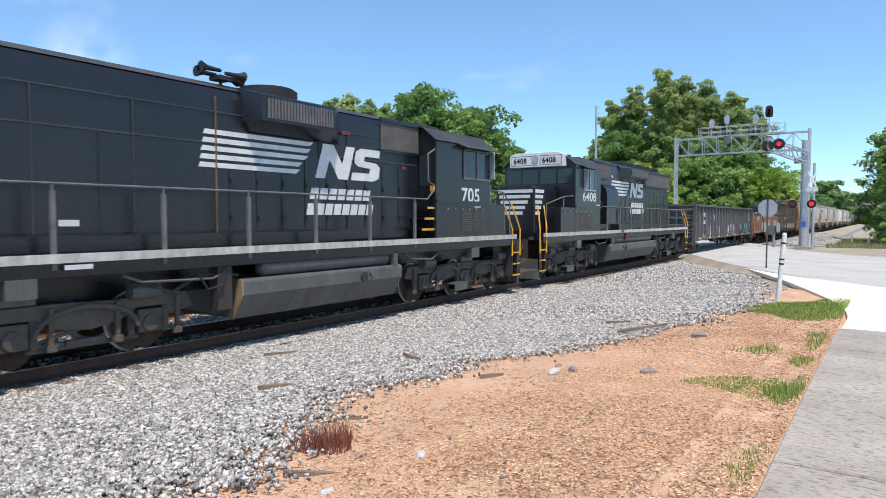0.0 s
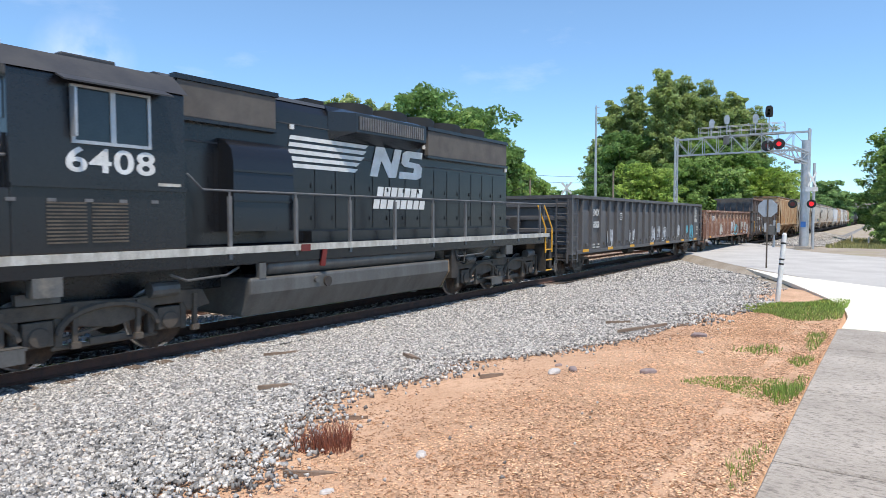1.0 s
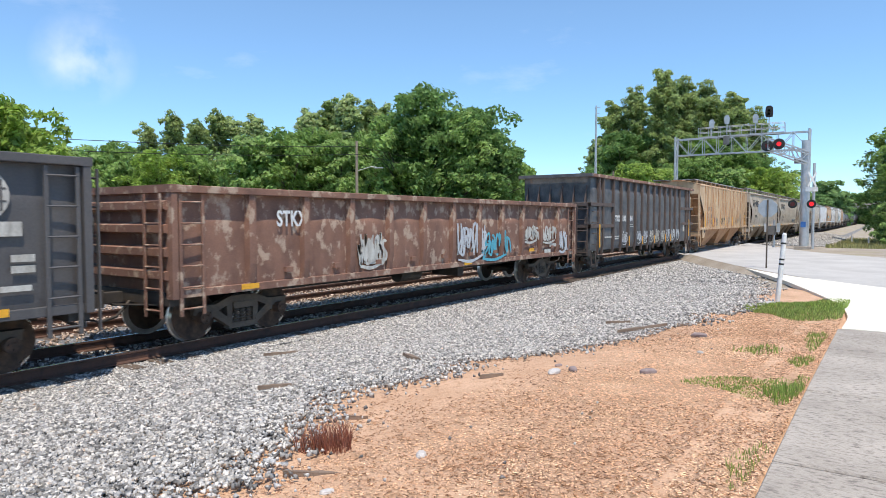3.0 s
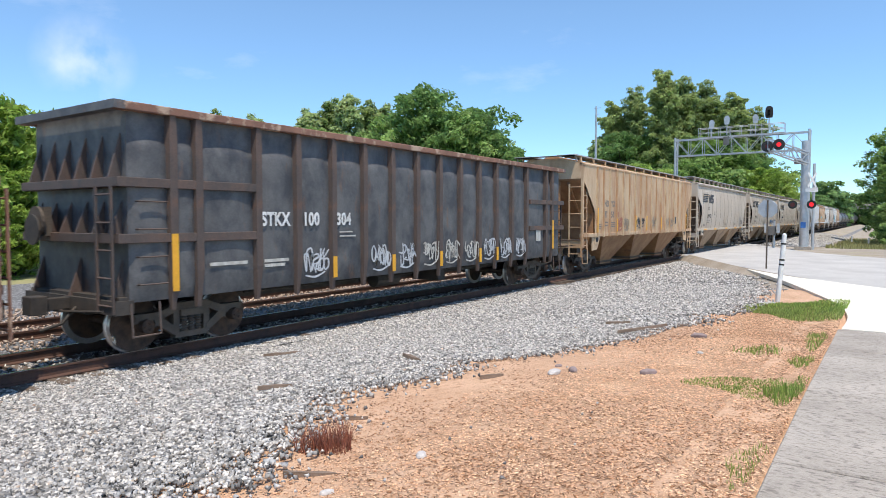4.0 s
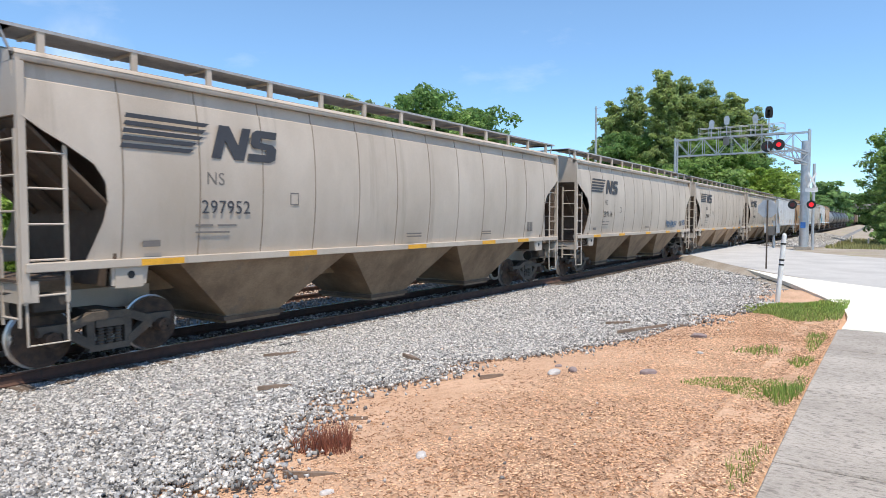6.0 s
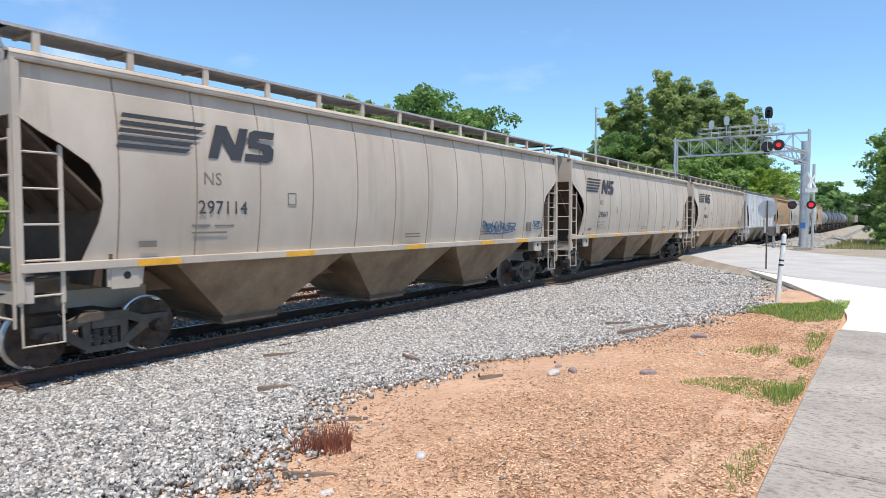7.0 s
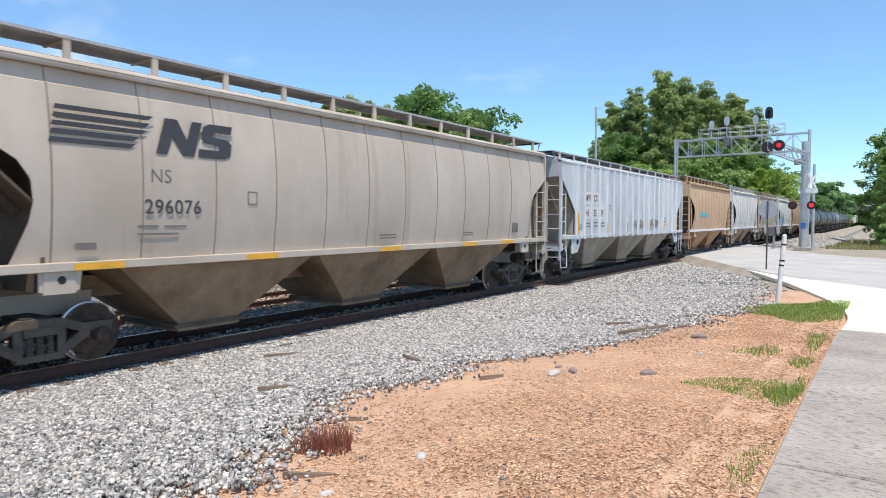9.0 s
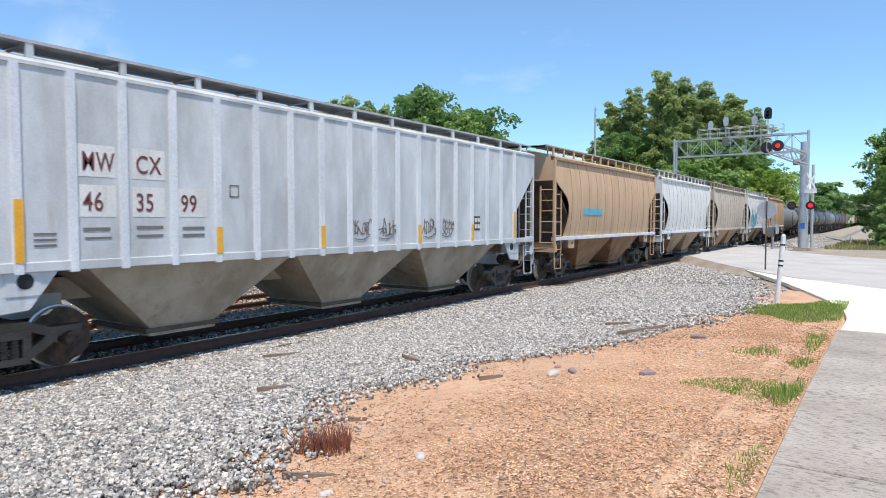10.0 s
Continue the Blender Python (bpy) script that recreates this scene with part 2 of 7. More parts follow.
M_APRON = mat("bright_new_concrete", (0.80, 0.76, 0.65), (0.72, 0.68, 0.57), 0.85, 0, 0.8, 70, 0.15, 0.003)
M_ROAD = mat("sun_bleached_asphalt", (0.52, 0.50, 0.465), (0.43, 0.41, 0.38), 0.9, 0, 0.5, 50, 0.3, 0.004, spot=(0.34, 0.33, 0.32), spot_at=(0.6, 0.85), spot_scale=0.9)
M_RED = glow("lit_red_lens", (0.9, 0.02, 0.03), 0.9)
M_REDOFF = plain("dark_red_lens", (0.16, 0.02, 0.02), 0.2)
M_BARK = mat("rough_bark", (0.11, 0.085, 0.06), (0.06, 0.05, 0.04), 0.95, 0, 3, 25, 0.6, 0.03, stretch=(1, 1, 0.2))
L_OAK = leaf_mat("deep_green_leaves", (0.165, 0.285, 0.095), (0.25, 0.39, 0.135))
L_MIX = leaf_mat("summer_green_leaves", (0.225, 0.36, 0.11), (0.33, 0.46, 0.145))
L_BRIGHT = leaf_mat("yellow_green_leaves", (0.308, 0.440, 0.094), (0.396, 0.517, 0.132))
L_PINE = leaf_mat("dusty_pine_needles", (0.31, 0.41, 0.165), (0.43, 0.51, 0.215))
L_GRASS = leaf_mat("roadside_grass_blades", (0.284, 0.420, 0.088), (0.399, 0.470, 0.143))
L_DRY = leaf_mat("dry_straw_grass", (0.36, 0.34, 0.15), (0.30, 0.31, 0.12))
L_DEAD = leaf_mat("dead_red_brown_stems", (0.33, 0.125, 0.08), (0.46, 0.22, 0.14))


# ---- mesh kit
class Mesh:
    """Collects plain solids into one mesh."""

    def __init__(self):
        self.v, self.f = [], []

    def add(self, vs, fs):
        o = len(self.v)
        self.v += [tuple(p) for p in vs]
        self.f += [tuple(i + o for i in f) for f in fs]
        return self

    def box(self, x0, x1, y0, y1, z0, z1):
        vs = [(x, y, z) for z in (z0, z1) for y in (y0, y1) for x in (x0, x1)]
        return self.add(vs, [(0, 2, 3, 1), (4, 5, 7, 6), (0, 1, 5, 4), (2, 6, 7, 3), (0, 4, 6, 2), (1, 3, 7, 5)])

    def bar(self, p, q, w, h=None, up=(0, 0, 1)):
        """A square bar from p to q."""
        h = h or w
        p, q = Vector(p), Vector(q)
        d = (q - p).normalized()
        s = d.cross(Vector(up))
        s = s.normalized() if s.length > 1e-4 else Vector((1, 0, 0))
        t = s.cross(d)
        vs = [o + s * a * w / 2 + t * b * h / 2 for o in (p, q) for a, b in ((-1, -1), (1, -1), (1, 1), (-1, 1))]
        return self.add(vs, [(3, 2, 1, 0), (4, 5, 6, 7), (0, 1, 5, 4), (1, 2, 6, 5), (2, 3, 7, 6), (3, 0, 4, 7)])

    def tube(self, pts, r, n=8, caps=True, radii=None):
        """A round tube through the points."""
        pts = [Vector(p) for p in pts]
        rings = []
        ref = None
        for i, p in enumerate(pts):
            d = (pts[min(i + 1, len(pts) - 1)] - pts[max(i - 1, 0)]).normalized()
            ref = ref if ref is not None and abs(d.dot(ref)) < 0.9 else (Vector((0, 0, 1)) if abs(d.z) < 0.8 else Vector((1, 0, 0)))
            s = d.cross(ref).normalized()
            t = s.cross(d)
            k = radii[i] if radii else r
            rings.append([p + (s * math.cos(a) + t * math.sin(a)) * k for a in (2 * math.pi * j / n for j in range(n))])
        fs = [(i * n + j, i * n + (j + 1) % n, (i + 1) * n + (j + 1) % n, (i + 1) * n + j) for i in range(len(pts) - 1) for j in range(n)]
        if caps:
            fs += [tuple(range(n - 1, -1, -1)), tuple((len(pts) - 1) * n + j for j in range(n))]
        return self.add([p for r_ in rings for p in r_], fs)

    def prism(self, prof, a, b, axis="y"):
        """A closed outline carried along an axis. For y the outline is (x, z), for x it is (y, z), for z it is (x, y)."""
        n = len(prof)
        put = {"y": lambda p, k: (p[0], k, p[1]), "x": lambda p, k: (k, p[0], p[1]), "z": lambda p, k: (p[0], p[1], k)}[axis]
        vs = [put(p, a) for p in prof] + [put(p, b) for p in prof]
        return self.add(vs, [tuple(range(n)), tuple(range(2 * n - 1, n - 1, -1))] + [(i, n + i, n + (i + 1) % n, (i + 1) % n) for i in range(n)])

    def loft(self, rings, caps=True, closed=True):
        n = len(rings[0])
        fs = [(i * n + j, i * n + (j + 1) % n, (i + 1) * n + (j + 1) % n, (i + 1) * n + j) for i in range(len(rings) - 1) for j in range(n if closed else n - 1)]
        if caps:
            fs += [tuple(range(n - 1, -1, -1)), tuple((len(rings) - 1) * n + j for j in range(n))]
        return self.add([p for r in rings for p in r], fs)

    def disc(self, c, r, th, axis="x", n=20):
        d = {"x": Vector((1, 0, 0)), "y": Vector((0, 1, 0)), "z": Vector((0, 0, 1))}[axis]
        return self.tube([Vector(c) - d * th / 2, Vector(c) + d * th / 2], r, n)

    def turned(self, c, prof, axis="x", n=20):
        """A solid turned about an axis: prof is (along, radius)."""
        d = {"x": Vector((1, 0, 0)), "y": Vector((0, 1, 0)), "z": Vector((0, 0, 1))}[axis]
        return self.tube([Vector(c) + d * a for a, _ in prof], 0, n, True, [max(r, 0.002) for _, r in prof]) if len(set(a for a, _ in prof)) == len(prof) else self


def flat(m, outline, x, z_up=True):
    """A thin painted shape, 5 mm proud, on a car's side at x: outline is (y, z)."""
    return m.prism(outline, x, x + (0.005 if x > 0 else -0.005), "x")


def mesh_of(name, m):
    me = bpy.data.meshes.new(name)
    me.from_pydata(m.v, [], m.f)
    bm = bmesh.new()
    bm.from_mesh(me)
    bmesh.ops.recalc_face_normals(bm, faces=bm.faces)
    bm.to_mesh(me)
    bm.free()
    return me


def part(name, m, material, parent=None, label="", smooth=None, bevel=0.0):
    """One mesh object, under a thing or a part."""
    me = m if isinstance(m, bpy.types.Mesh) else mesh_of(name, m)
    if not me.materials:
        me.materials.append(material)
    if smooth:
        me.shade_smooth()
        me.set_sharp_from_angle(angle=radians(smooth))
    ob = new(name, me)
    if parent:
        ob.parent = parent
    if label:
        ob["label"] = label
    if bevel:
        b = ob.modifiers.new("edge", "BEVEL")
        b.width, b.segments, b.limit_method, b.angle_limit = bevel, 2, "ANGLE", radians(40)
    return ob


def thing(name, label, category, group="", at=(0, 0, 0), kind=""):
    ob = new(name)
    ob.location = at
    return tagged(ob, label, category, group, kind)


def letters(name, text, size, parent, at, material, stretch=1.0, bold=0.0, label=""):
    """Painted characters on a side that faces +x, reading along +y."""
    cu = bpy.data.curves.new(name, "FONT")
    cu.body, cu.size, cu.extrude, cu.offset = text, size, 0.003, bold
    cu.align_x, cu.space_character = "LEFT", 1.08
    tmp = bpy.data.objects.new("tmp", cu)
    scene.collection.objects.link(tmp)
    bpy.context.view_layer.update()
    me = bpy.data.meshes.new_from_object(tmp.evaluated_get(bpy.context.evaluated_depsgraph_get()))
    bpy.data.objects.remove(tmp)
    me.transform(Matrix(((0, 0, 1, at[0]), (stretch, 0, 0, at[1]), (0, 1, 0, at[2]), (0, 0, 0, 1))))
    me.materials.clear()
    return part(name, me, material, parent, label)


GLYPHS = (((0, 1), (0.1, 0.1), (0.5, 0), (0.9, 0.2), (0.9, 1)), ((0.9, 0.85), (0.4, 1), (0.05, 0.6), (0.2, 0.1), (0.8, 0.05)), ((0.1, 0), (0.15, 1), (0.8, 0.85), (0.75, 0.5), (0.15, 0.45), (0.95, 0)),
          ((0.95, 0.9), (0.3, 1), (0.15, 0.7), (0.8, 0.4), (0.7, 0.05), (0.05, 0.1)), ((0, 0), (0.4, 1), (0.55, 0.9), (0.9, 0), (0.7, 0.4), (0.15, 0.42)), ((0.15, 1), (0.1, 0.05), (0.95, 0.1)),
          ((0.05, 0), (0.1, 0.95), (0.8, 0.1), (0.9, 1)), ((0.5, 1), (0.05, 0.6), (0.3, 0), (0.85, 0.2), (0.9, 0.75), (0.5, 1)), ((0, 0.95), (0.5, 0.45), (0.5, 0), (0.55, 0.5), (1, 1)))


def scribble(seed, w, h, x, y0, z0, r=0.035, strokes=7):
    """A sprayed tag: overlapping letter-like ribbons that say nothing, with an underline."""
    rnd = random.Random(seed)
    m = Mesh()
    lines = []
    n = strokes
    for i in range(n):
        cw, ch = w / n * rnd.uniform(1.4, 2.6), h * rnd.uniform(0.35, 0.9)
        a, c, sl = y0 + w * i / n - 0.1 * cw, z0 + (h - ch) * rnd.uniform(0, 1), rnd.uniform(-0.05, 0.22)
        fp, fq = rnd.random() < 0.5, rnd.random() < 0.5
        lines.append([(a + cw * (1 - p if fp else p) + sl * q * ch, c + (1 - q if fq else q) * ch) for p, q in rnd.choice(GLYPHS)])
    lines.append([(y0 + w * 0.05, z0 - 0.04 * h), (y0 + w * 0.5, z0 - 0.12 * h), (y0 + w * 0.95, z0 + 0.05 * h)])
    for i, pts in enumerate(lines):
        fine = []
        for j in range(len(pts) - 1):
            p0, p1, p2, p3 = pts[max(j - 1, 0)], pts[j], pts[j + 1], pts[min(j + 2, len(pts) - 1)]
            for k in range(4):
                t = k / 4
                fine.append(tuple(0.5 * (2 * p1[e] + (p2[e] - p0[e]) * t + (2 * p0[e] - 5 * p1[e] + 4 * p2[e] - p3[e]) * t * t + (3 * p1[e] - p0[e] - 3 * p2[e] + p3[e]) * t ** 3) for e in (0, 1)))
        fine.append(pts[-1])
        rings = []
        for j, p in enumerate(fine):
            q0, q1 = fine[max(j - 1, 0)], fine[min(j + 1, len(fine) - 1)]
            dy, dz = q1[0] - q0[0], q1[1] - q0[1]
            ln = math.hypot(dy, dz) or 1
            k = r * (0.75 + 0.45 * math.sin(math.pi * j / (len(fine) - 1)) + rnd.uniform(-0.12, 0.12))
            ny, nz, xo = -dz / ln * k, dy / ln * k, x + 0.0011 * i
            rings.append([(xo, p[0] + ny, p[1] + nz), (xo, p[0] - ny, p[1] - nz), (xo + 0.004, p[0] - ny, p[1] - nz), (xo + 0.004, p[0] + ny, p[1] + nz)])
        m.loft(rings)
    return m


# ---- the ground, the line and the road.  z = 0 is the top of the rails; the line runs along y
TRACK_X, TRACK2_X = -11.22, -15.15


def lerp(x, table):
    return float(np.interp(x, [p[0] for p in table], [p[1] for p in table]))


WALK_Z = [(-40, 0.70), (4, 0.69), (6.7, 0.65), (12, 0.48), (18, 0.28), (26, 0.10), (45, 0.0), (60, -0.1), (75, -0.7), (120, -1.3), (400, -1.3), (2500, -0.4)]
BALLAST_X = [(-40, -3.6), (2.8, -3.75), (4, -4.35), (5, -4.8), (6.3, -4.75), (7.6, -4.55), (10.2, -3.5), (15.4, -2.4), (18, -2.7), (24, -3.4), (29, -4.3), (33, -6.0), (40, -9.4), (44, -10.0), (60, -10.0), (64, -9.0), (67, -5.5), (75, -5.0), (400, -5.0)]


def height(x, y):
    side = lerp(y, WALK_Z)
    if x >= -0.55:
        return side
    if x <= -18:
        return -0.30 - min((-18 - x) * 0.01, 0.4)
    if x <= -9.9:
        return -0.25
    k = (x + 9.9) / 9.35
    far = min(max((y - 30) / 40, 0), 1)
    k = k * (1 - far) + min(max((x + 8.3) / 4.5, 0), 1) * far
    return -0.25 + (side + 0.25) * k


def sheet(name, xs, ys, fn, material_of, mats, label, category):
    v, f = [], []
    for y in ys:
        for x in xs:
            v.append((x, y, fn(x, y)))
    nx = len(xs)
    f = [(j * nx + i, j * nx + i + 1, (j + 1) * nx + i + 1, (j + 1) * nx + i) for j in range(len(ys) - 1) for i in range(nx - 1)]
    me = bpy.data.meshes.new(name)
    me.from_pydata(v, [], f)
    for m in mats:
        me.materials.append(m)
    if len(mats) > 1:
        for p in me.polygons:
            p.material_index = material_of(*p.center)
    me.shade_smooth()
    return tagged(new(name, me), label, category, kind="structure")


M_DIRT = mat("orange_clay_soil", (0.71, 0.465, 0.305), (0.56, 0.345, 0.212), 0.95, 0, 0.9, 30, 1.0, 0.03, spot=(0.42, 0.225, 0.115), spot_at=(0.52, 0.75), spot_scale=9.0, edge=(0.34, 0.66))
M_MEADOW = mat("dry_grassy_earth", (0.33, 0.29, 0.14), (0.27, 0.26, 0.11), 0.95, 0, 0.35, 20, 0.5, 0.03, spot=(0.30, 0.25, 0.13))
M_BANK = mat("stony_tan_bank_earth", (0.40, 0.345, 0.28), (0.30, 0.25, 0.19), 0.95, 0, 0.5, 14, 0.8, 0.05, spot=(0.34, 0.31, 0.16), spot_at=(0.52, 0.72), spot_scale=0.25)
# Bed coloured darker than the stones, so the gaps between them look shaded.
M_BALLASTBED = mat("shade_darkened_gravel_bed", (0.20, 0.195, 0.19), (0.10, 0.098, 0.095), 0.95, 0, 12, 55, 0.9, 0.03, spot=(0.36, 0.35, 0.34), spot_scale=11, spot_at=(0.5, 0.6))
M_STONE = mat("crushed_granite", (0.475, 0.45, 0.415), (0.29, 0.285, 0.275), 0.8, 0, 14, 80, 0.3, 0.005, island=0.72, spot=(0.42, 0.30, 0.21), spot_scale=10, spot_at=(0.60, 0.70), edge=(0.44, 0.56))
M_WARMSTONE = mat("rust_stained_stone", (0.50, 0.40, 0.32), (0.36, 0.26, 0.20), 0.9, 0, 9, 80, 0.3, island=0.5)
M_CHIP = mat("pale_wood_chips_and_clay_crumbs", (0.86, 0.585, 0.38), (0.66, 0.385, 0.225), 0.95, 0, 1.2, 50, 0.3, island=0.42)
M_BARKCHIP = mat("dark_bark_chips", (0.24, 0.12, 0.062), (0.40, 0.205, 0.10), 0.95, 0, 1.5, 50, 0.3, island=0.5)


def noisy(x, y, k, a):
    return noise.noise((x * k, y * k, 0.3)) * a


_xs = [-900, -400, -200, -100, -60, -40, -30, -24, -20, -18, -16, -14, -12, -10.5] + list(np.arange(-9.9, -0.8, 0.36)) + [-0.7, -0.59, -0.565, -0.5, 0.5, 1.5, 3, 6, 10, 20, 40, 100, 300, 900]
_ys = [-600, -200, -80, -40, -20, -10, -5, -2, 0] + list(np.arange(0.5, 20, 0.42)) + list(np.arange(20, 60, 1.6)) + [62, 66, 70, 75, 80, 90, 100, 120, 150, 200, 300, 500, 900, 2500]


def ground_z(x, y):
    z = height(x, y)
    near = -9.5 < x < -0.7 and -5 < y < 30
    return z + (noisy(x, y, 0.6, 0.05) + noisy(x, y, 2.3, 0.018) if near else 0) - (0.06 if x > -0.57 and y < 30 else 0) - (0.02 if -1.1 < x <= -0.57 and y < 13 else 0) - (0.05 if y > 22 and -11 < x < 30 and y < 60 else 0)


sheet("ground", _xs, _ys, ground_z, lambda x, y, z: 0 if (-18 < x < 1 and -30 < y < 24) else (2 if x > -18 else 1), [M_DIRT, M_MEADOW, M_BANK], "bare orange clay and dry roadside grass", "ground")

# gravel bed of the two tracks, thinning out where it meets the clay
_bx = [0.0, 0.015] + [0.03 + 0.97 * (k / 30) ** 1.1 for k in range(31)]


def bed():
    v, f = [], []
    ys = [-40, -20, -8, -2] + list(np.arange(0, 46, 0.5)) + [48, 54, 60, 62, 64, 66, 68, 72, 80, 100, 140, 200, 300, 400, 900]
    for y in ys:
        e = lerp(y, BALLAST_X) + (noisy(3, y, 0.9, 0.5) + noisy(9, y, 3.0, 0.2) if y < 30 else 0)
        for k in _bx:
            x = e + (-27.0 - e) * k
            z = (ground_z(x, y) if x > -9.9 else -0.25) + min(0.035, k * 0.9) - 0.012
            if y > 66 and x < -5:
                z = lerp(x, [(-20, -0.25), (-9, -0.25), (-5.0, height(-5, y) + 0.05)])
            v.append((x, y, z))
    n = len(_bx)
    f = [(j * n + i, (j + 1) * n + i, (j + 1) * n + i + 1, j * n + i + 1) for j in range(len(ys) - 1) for i in range(n - 1)]
    me = bpy.data.meshes.new("ballast_bed")
    me.from_pydata(v, [], f)
    me.materials.append(M_BALLASTBED)
    me.shade_smooth()
    tagged(new("ballast_bed", me), "grey crushed stone bed under the railway tracks", "ballast", kind="structure")


bed()


def scatter(name, places, sizes, flatness, material, label, category, seed, chips=False):
    """Thousands of angular stones, or flat pointed chips, in one mesh."""
    rng = np.random.default_rng(seed)
    n = len(places)
    if chips:
        base = np.array([(1.7, 0.1, 0), (-1.5, 0.5, 0), (-0.9, -0.7, 0), (0.1, 0, 0.9)], float)
        faces, jig = ((0, 2, 1), (0, 1, 3), (1, 2, 3), (2, 0, 3)), rng.uniform(0.55, 1.2, (n, 4, 3))
    else:
        base = np.array([(1, 0, -1), (-0.6, 0.95, -1), (-0.7, -0.9, -1), (0.8, 0.1, 1), (-0.5, 0.8, 1), (-0.5, -0.8, 1)], float)
        faces, jig = ((0, 2, 1), (3, 4, 5), (0, 1, 4, 3), (1, 2, 5, 4), (2, 0, 3, 5)), rng.uniform(0.35, 1.15, (n, 6, 3))
    nv, sides = len(base), [len(f) for f in faces]
    v = base[None] * jig * 0.55
    v *= sizes[:, None, None] * np.stack([rng.uniform(0.8, 1.5, n), rng.uniform(0.6, 1.1, n), rng.uniform(*flatness, n)], 1)[:, None]
    a = rng.uniform(0, 6.28, n)
    b = rng.normal(0, 0.2 if chips else 0.55, n)
    ca, sa, cb, sb = np.cos(a), np.sin(a), np.cos(b), np.sin(b)
    x, y, z = v[..., 0], v[..., 1], v[..., 2]
    x, z = x * cb[:, None] - z * sb[:, None], x * sb[:, None] + z * cb[:, None]
    v = np.stack([x * ca[:, None] - y * sa[:, None], x * sa[:, None] + y * ca[:, None], z], -1) + places[:, None]
    flat_faces = np.array([i for f in faces for i in f])
    loops = (flat_faces[None] + (np.arange(n) * nv)[:, None]).reshape(-1)
    total = np.tile(np.array(sides, np.int32), n)
    me = bpy.data.meshes.new(name)
    me.vertices.add(n * nv)
    me.vertices.foreach_set("co", v.reshape(-1))
    me.loops.add(len(loops))
    me.loops.foreach_set("vertex_index", loops.astype(np.int32))
    me.polygons.add(len(total))
    me.polygons.foreach_set("loop_start", (np.cumsum(total) - total).astype(np.int32))
    me.polygons.foreach_set("loop_total", total)
    me.update(calc_edges=True)
    me.materials.append(material)
    return tagged(new(name, me), label, category, kind="stuff")


def sprinkle(rng, n, x0, x1, y0, y1, keep):
    xs, ys = rng.uniform(x0, x1, n), rng.uniform(y0, y1, n)
    pts = [(x, y, ground_z(x, y)) for x, y in zip(xs, ys) if keep(x, y)]
    return np.array(pts)


def stones():
    rng = np.random.default_rng(5)
    edge = lambda y: lerp(y, BALLAST_X) + noisy(3, y, 0.9, 0.5) + noisy(9, y, 3.0, 0.2)
    on = lambda x, y: x < edge(y) + rng.normal(-0.14, 0.34) and not (x < -10.35)
    a = sprinkle(rng, 132000, -10.4, -3.0, 1.2, 12, on)
    b = sprinkle(rng, 66000, -10.4, -2.2, 12, 24, on)
    c = sprinkle(rng, 17000, -10.4, -2.6, 24, 41, on)
    e = sprinkle(rng, 130, -6.0, -1.8, 2.0, 16, lambda x, y: x > edge(y))
    k = sprinkle(rng, 16000, -19.5, -13.0, 3, 45, lambda x, y: True)
    k[:, 2] = -0.22
    i = sprinkle(rng, 5000, -11.9, -10.55, 2, 40, lambda x, y: True)
    i[:, 2] = -0.24
    far = sprinkle(rng, 9000, -9.6, -4.8, 66, 130, lambda x, y: True)
    far[:, 2] += 0.05
    sets = [(a, 0.028, 0.066), (b, 0.036, 0.078), (c, 0.07, 0.12), (e, 0.015, 0.04), (i, 0.06, 0.1), (far, 0.09, 0.16)]
    pts = np.concatenate([s[0] for s in sets])
    size = np.concatenate([rng.uniform(s[1], s[2], len(s[0])) for s in sets])
    pts[:, 2] += 0.042
    k[:, 2] += 0.03
    scatter("trackside_stones", k, rng.uniform(0.05, 0.11, len(k)), (0.4, 0.8), M_WARMSTONE, "rust-stained stones along the second track", "gravel", 16)
    scatter("ballast_stones", pts, size, (0.4, 0.8), M_STONE, "loose angular grey and white ballast stones", "gravel", 6)
    on2 = lambda x, y: x > edge(y) - 0.3 and (noise.noise((x * 0.5, y * 0.5, 4)) + (x + 2.75) * 0.6 > rng.uniform(-0.45, 0.4))
    d = sprinkle(rng, 150000, -4.9, -0.57, 1.6, 17, on2)
    d[:, 2] += 0.006
    scatter("clay_crumbs", d, rng.uniform(0.009, 0.029, len(d)), (0.25, 0.7), M_CHIP, "pale wood chips and orange clay crumbs", "soil", 8, True)
    on3 = lambda x, y: x > edge(y) - 0.1 and (noise.noise((x * 0.9, y * 0.7, 9)) + noise.noise((x * 0.3, y * 0.3, 2)) * 0.7 + (x + 2.9) * 0.22 > rng.uniform(-0.3, 0.6))
    g = sprinkle(rng, 50000, -4.6, -0.57, 1.6, 17, on3)
    g[:, 2] += 0.008
    scatter("bark_chips", g, rng.uniform(0.008, 0.028, len(g)), (0.25, 0.7), M_BARKCHIP, "dark brown bark chips strewn over the clay", "mulch", 9, True)


stones()

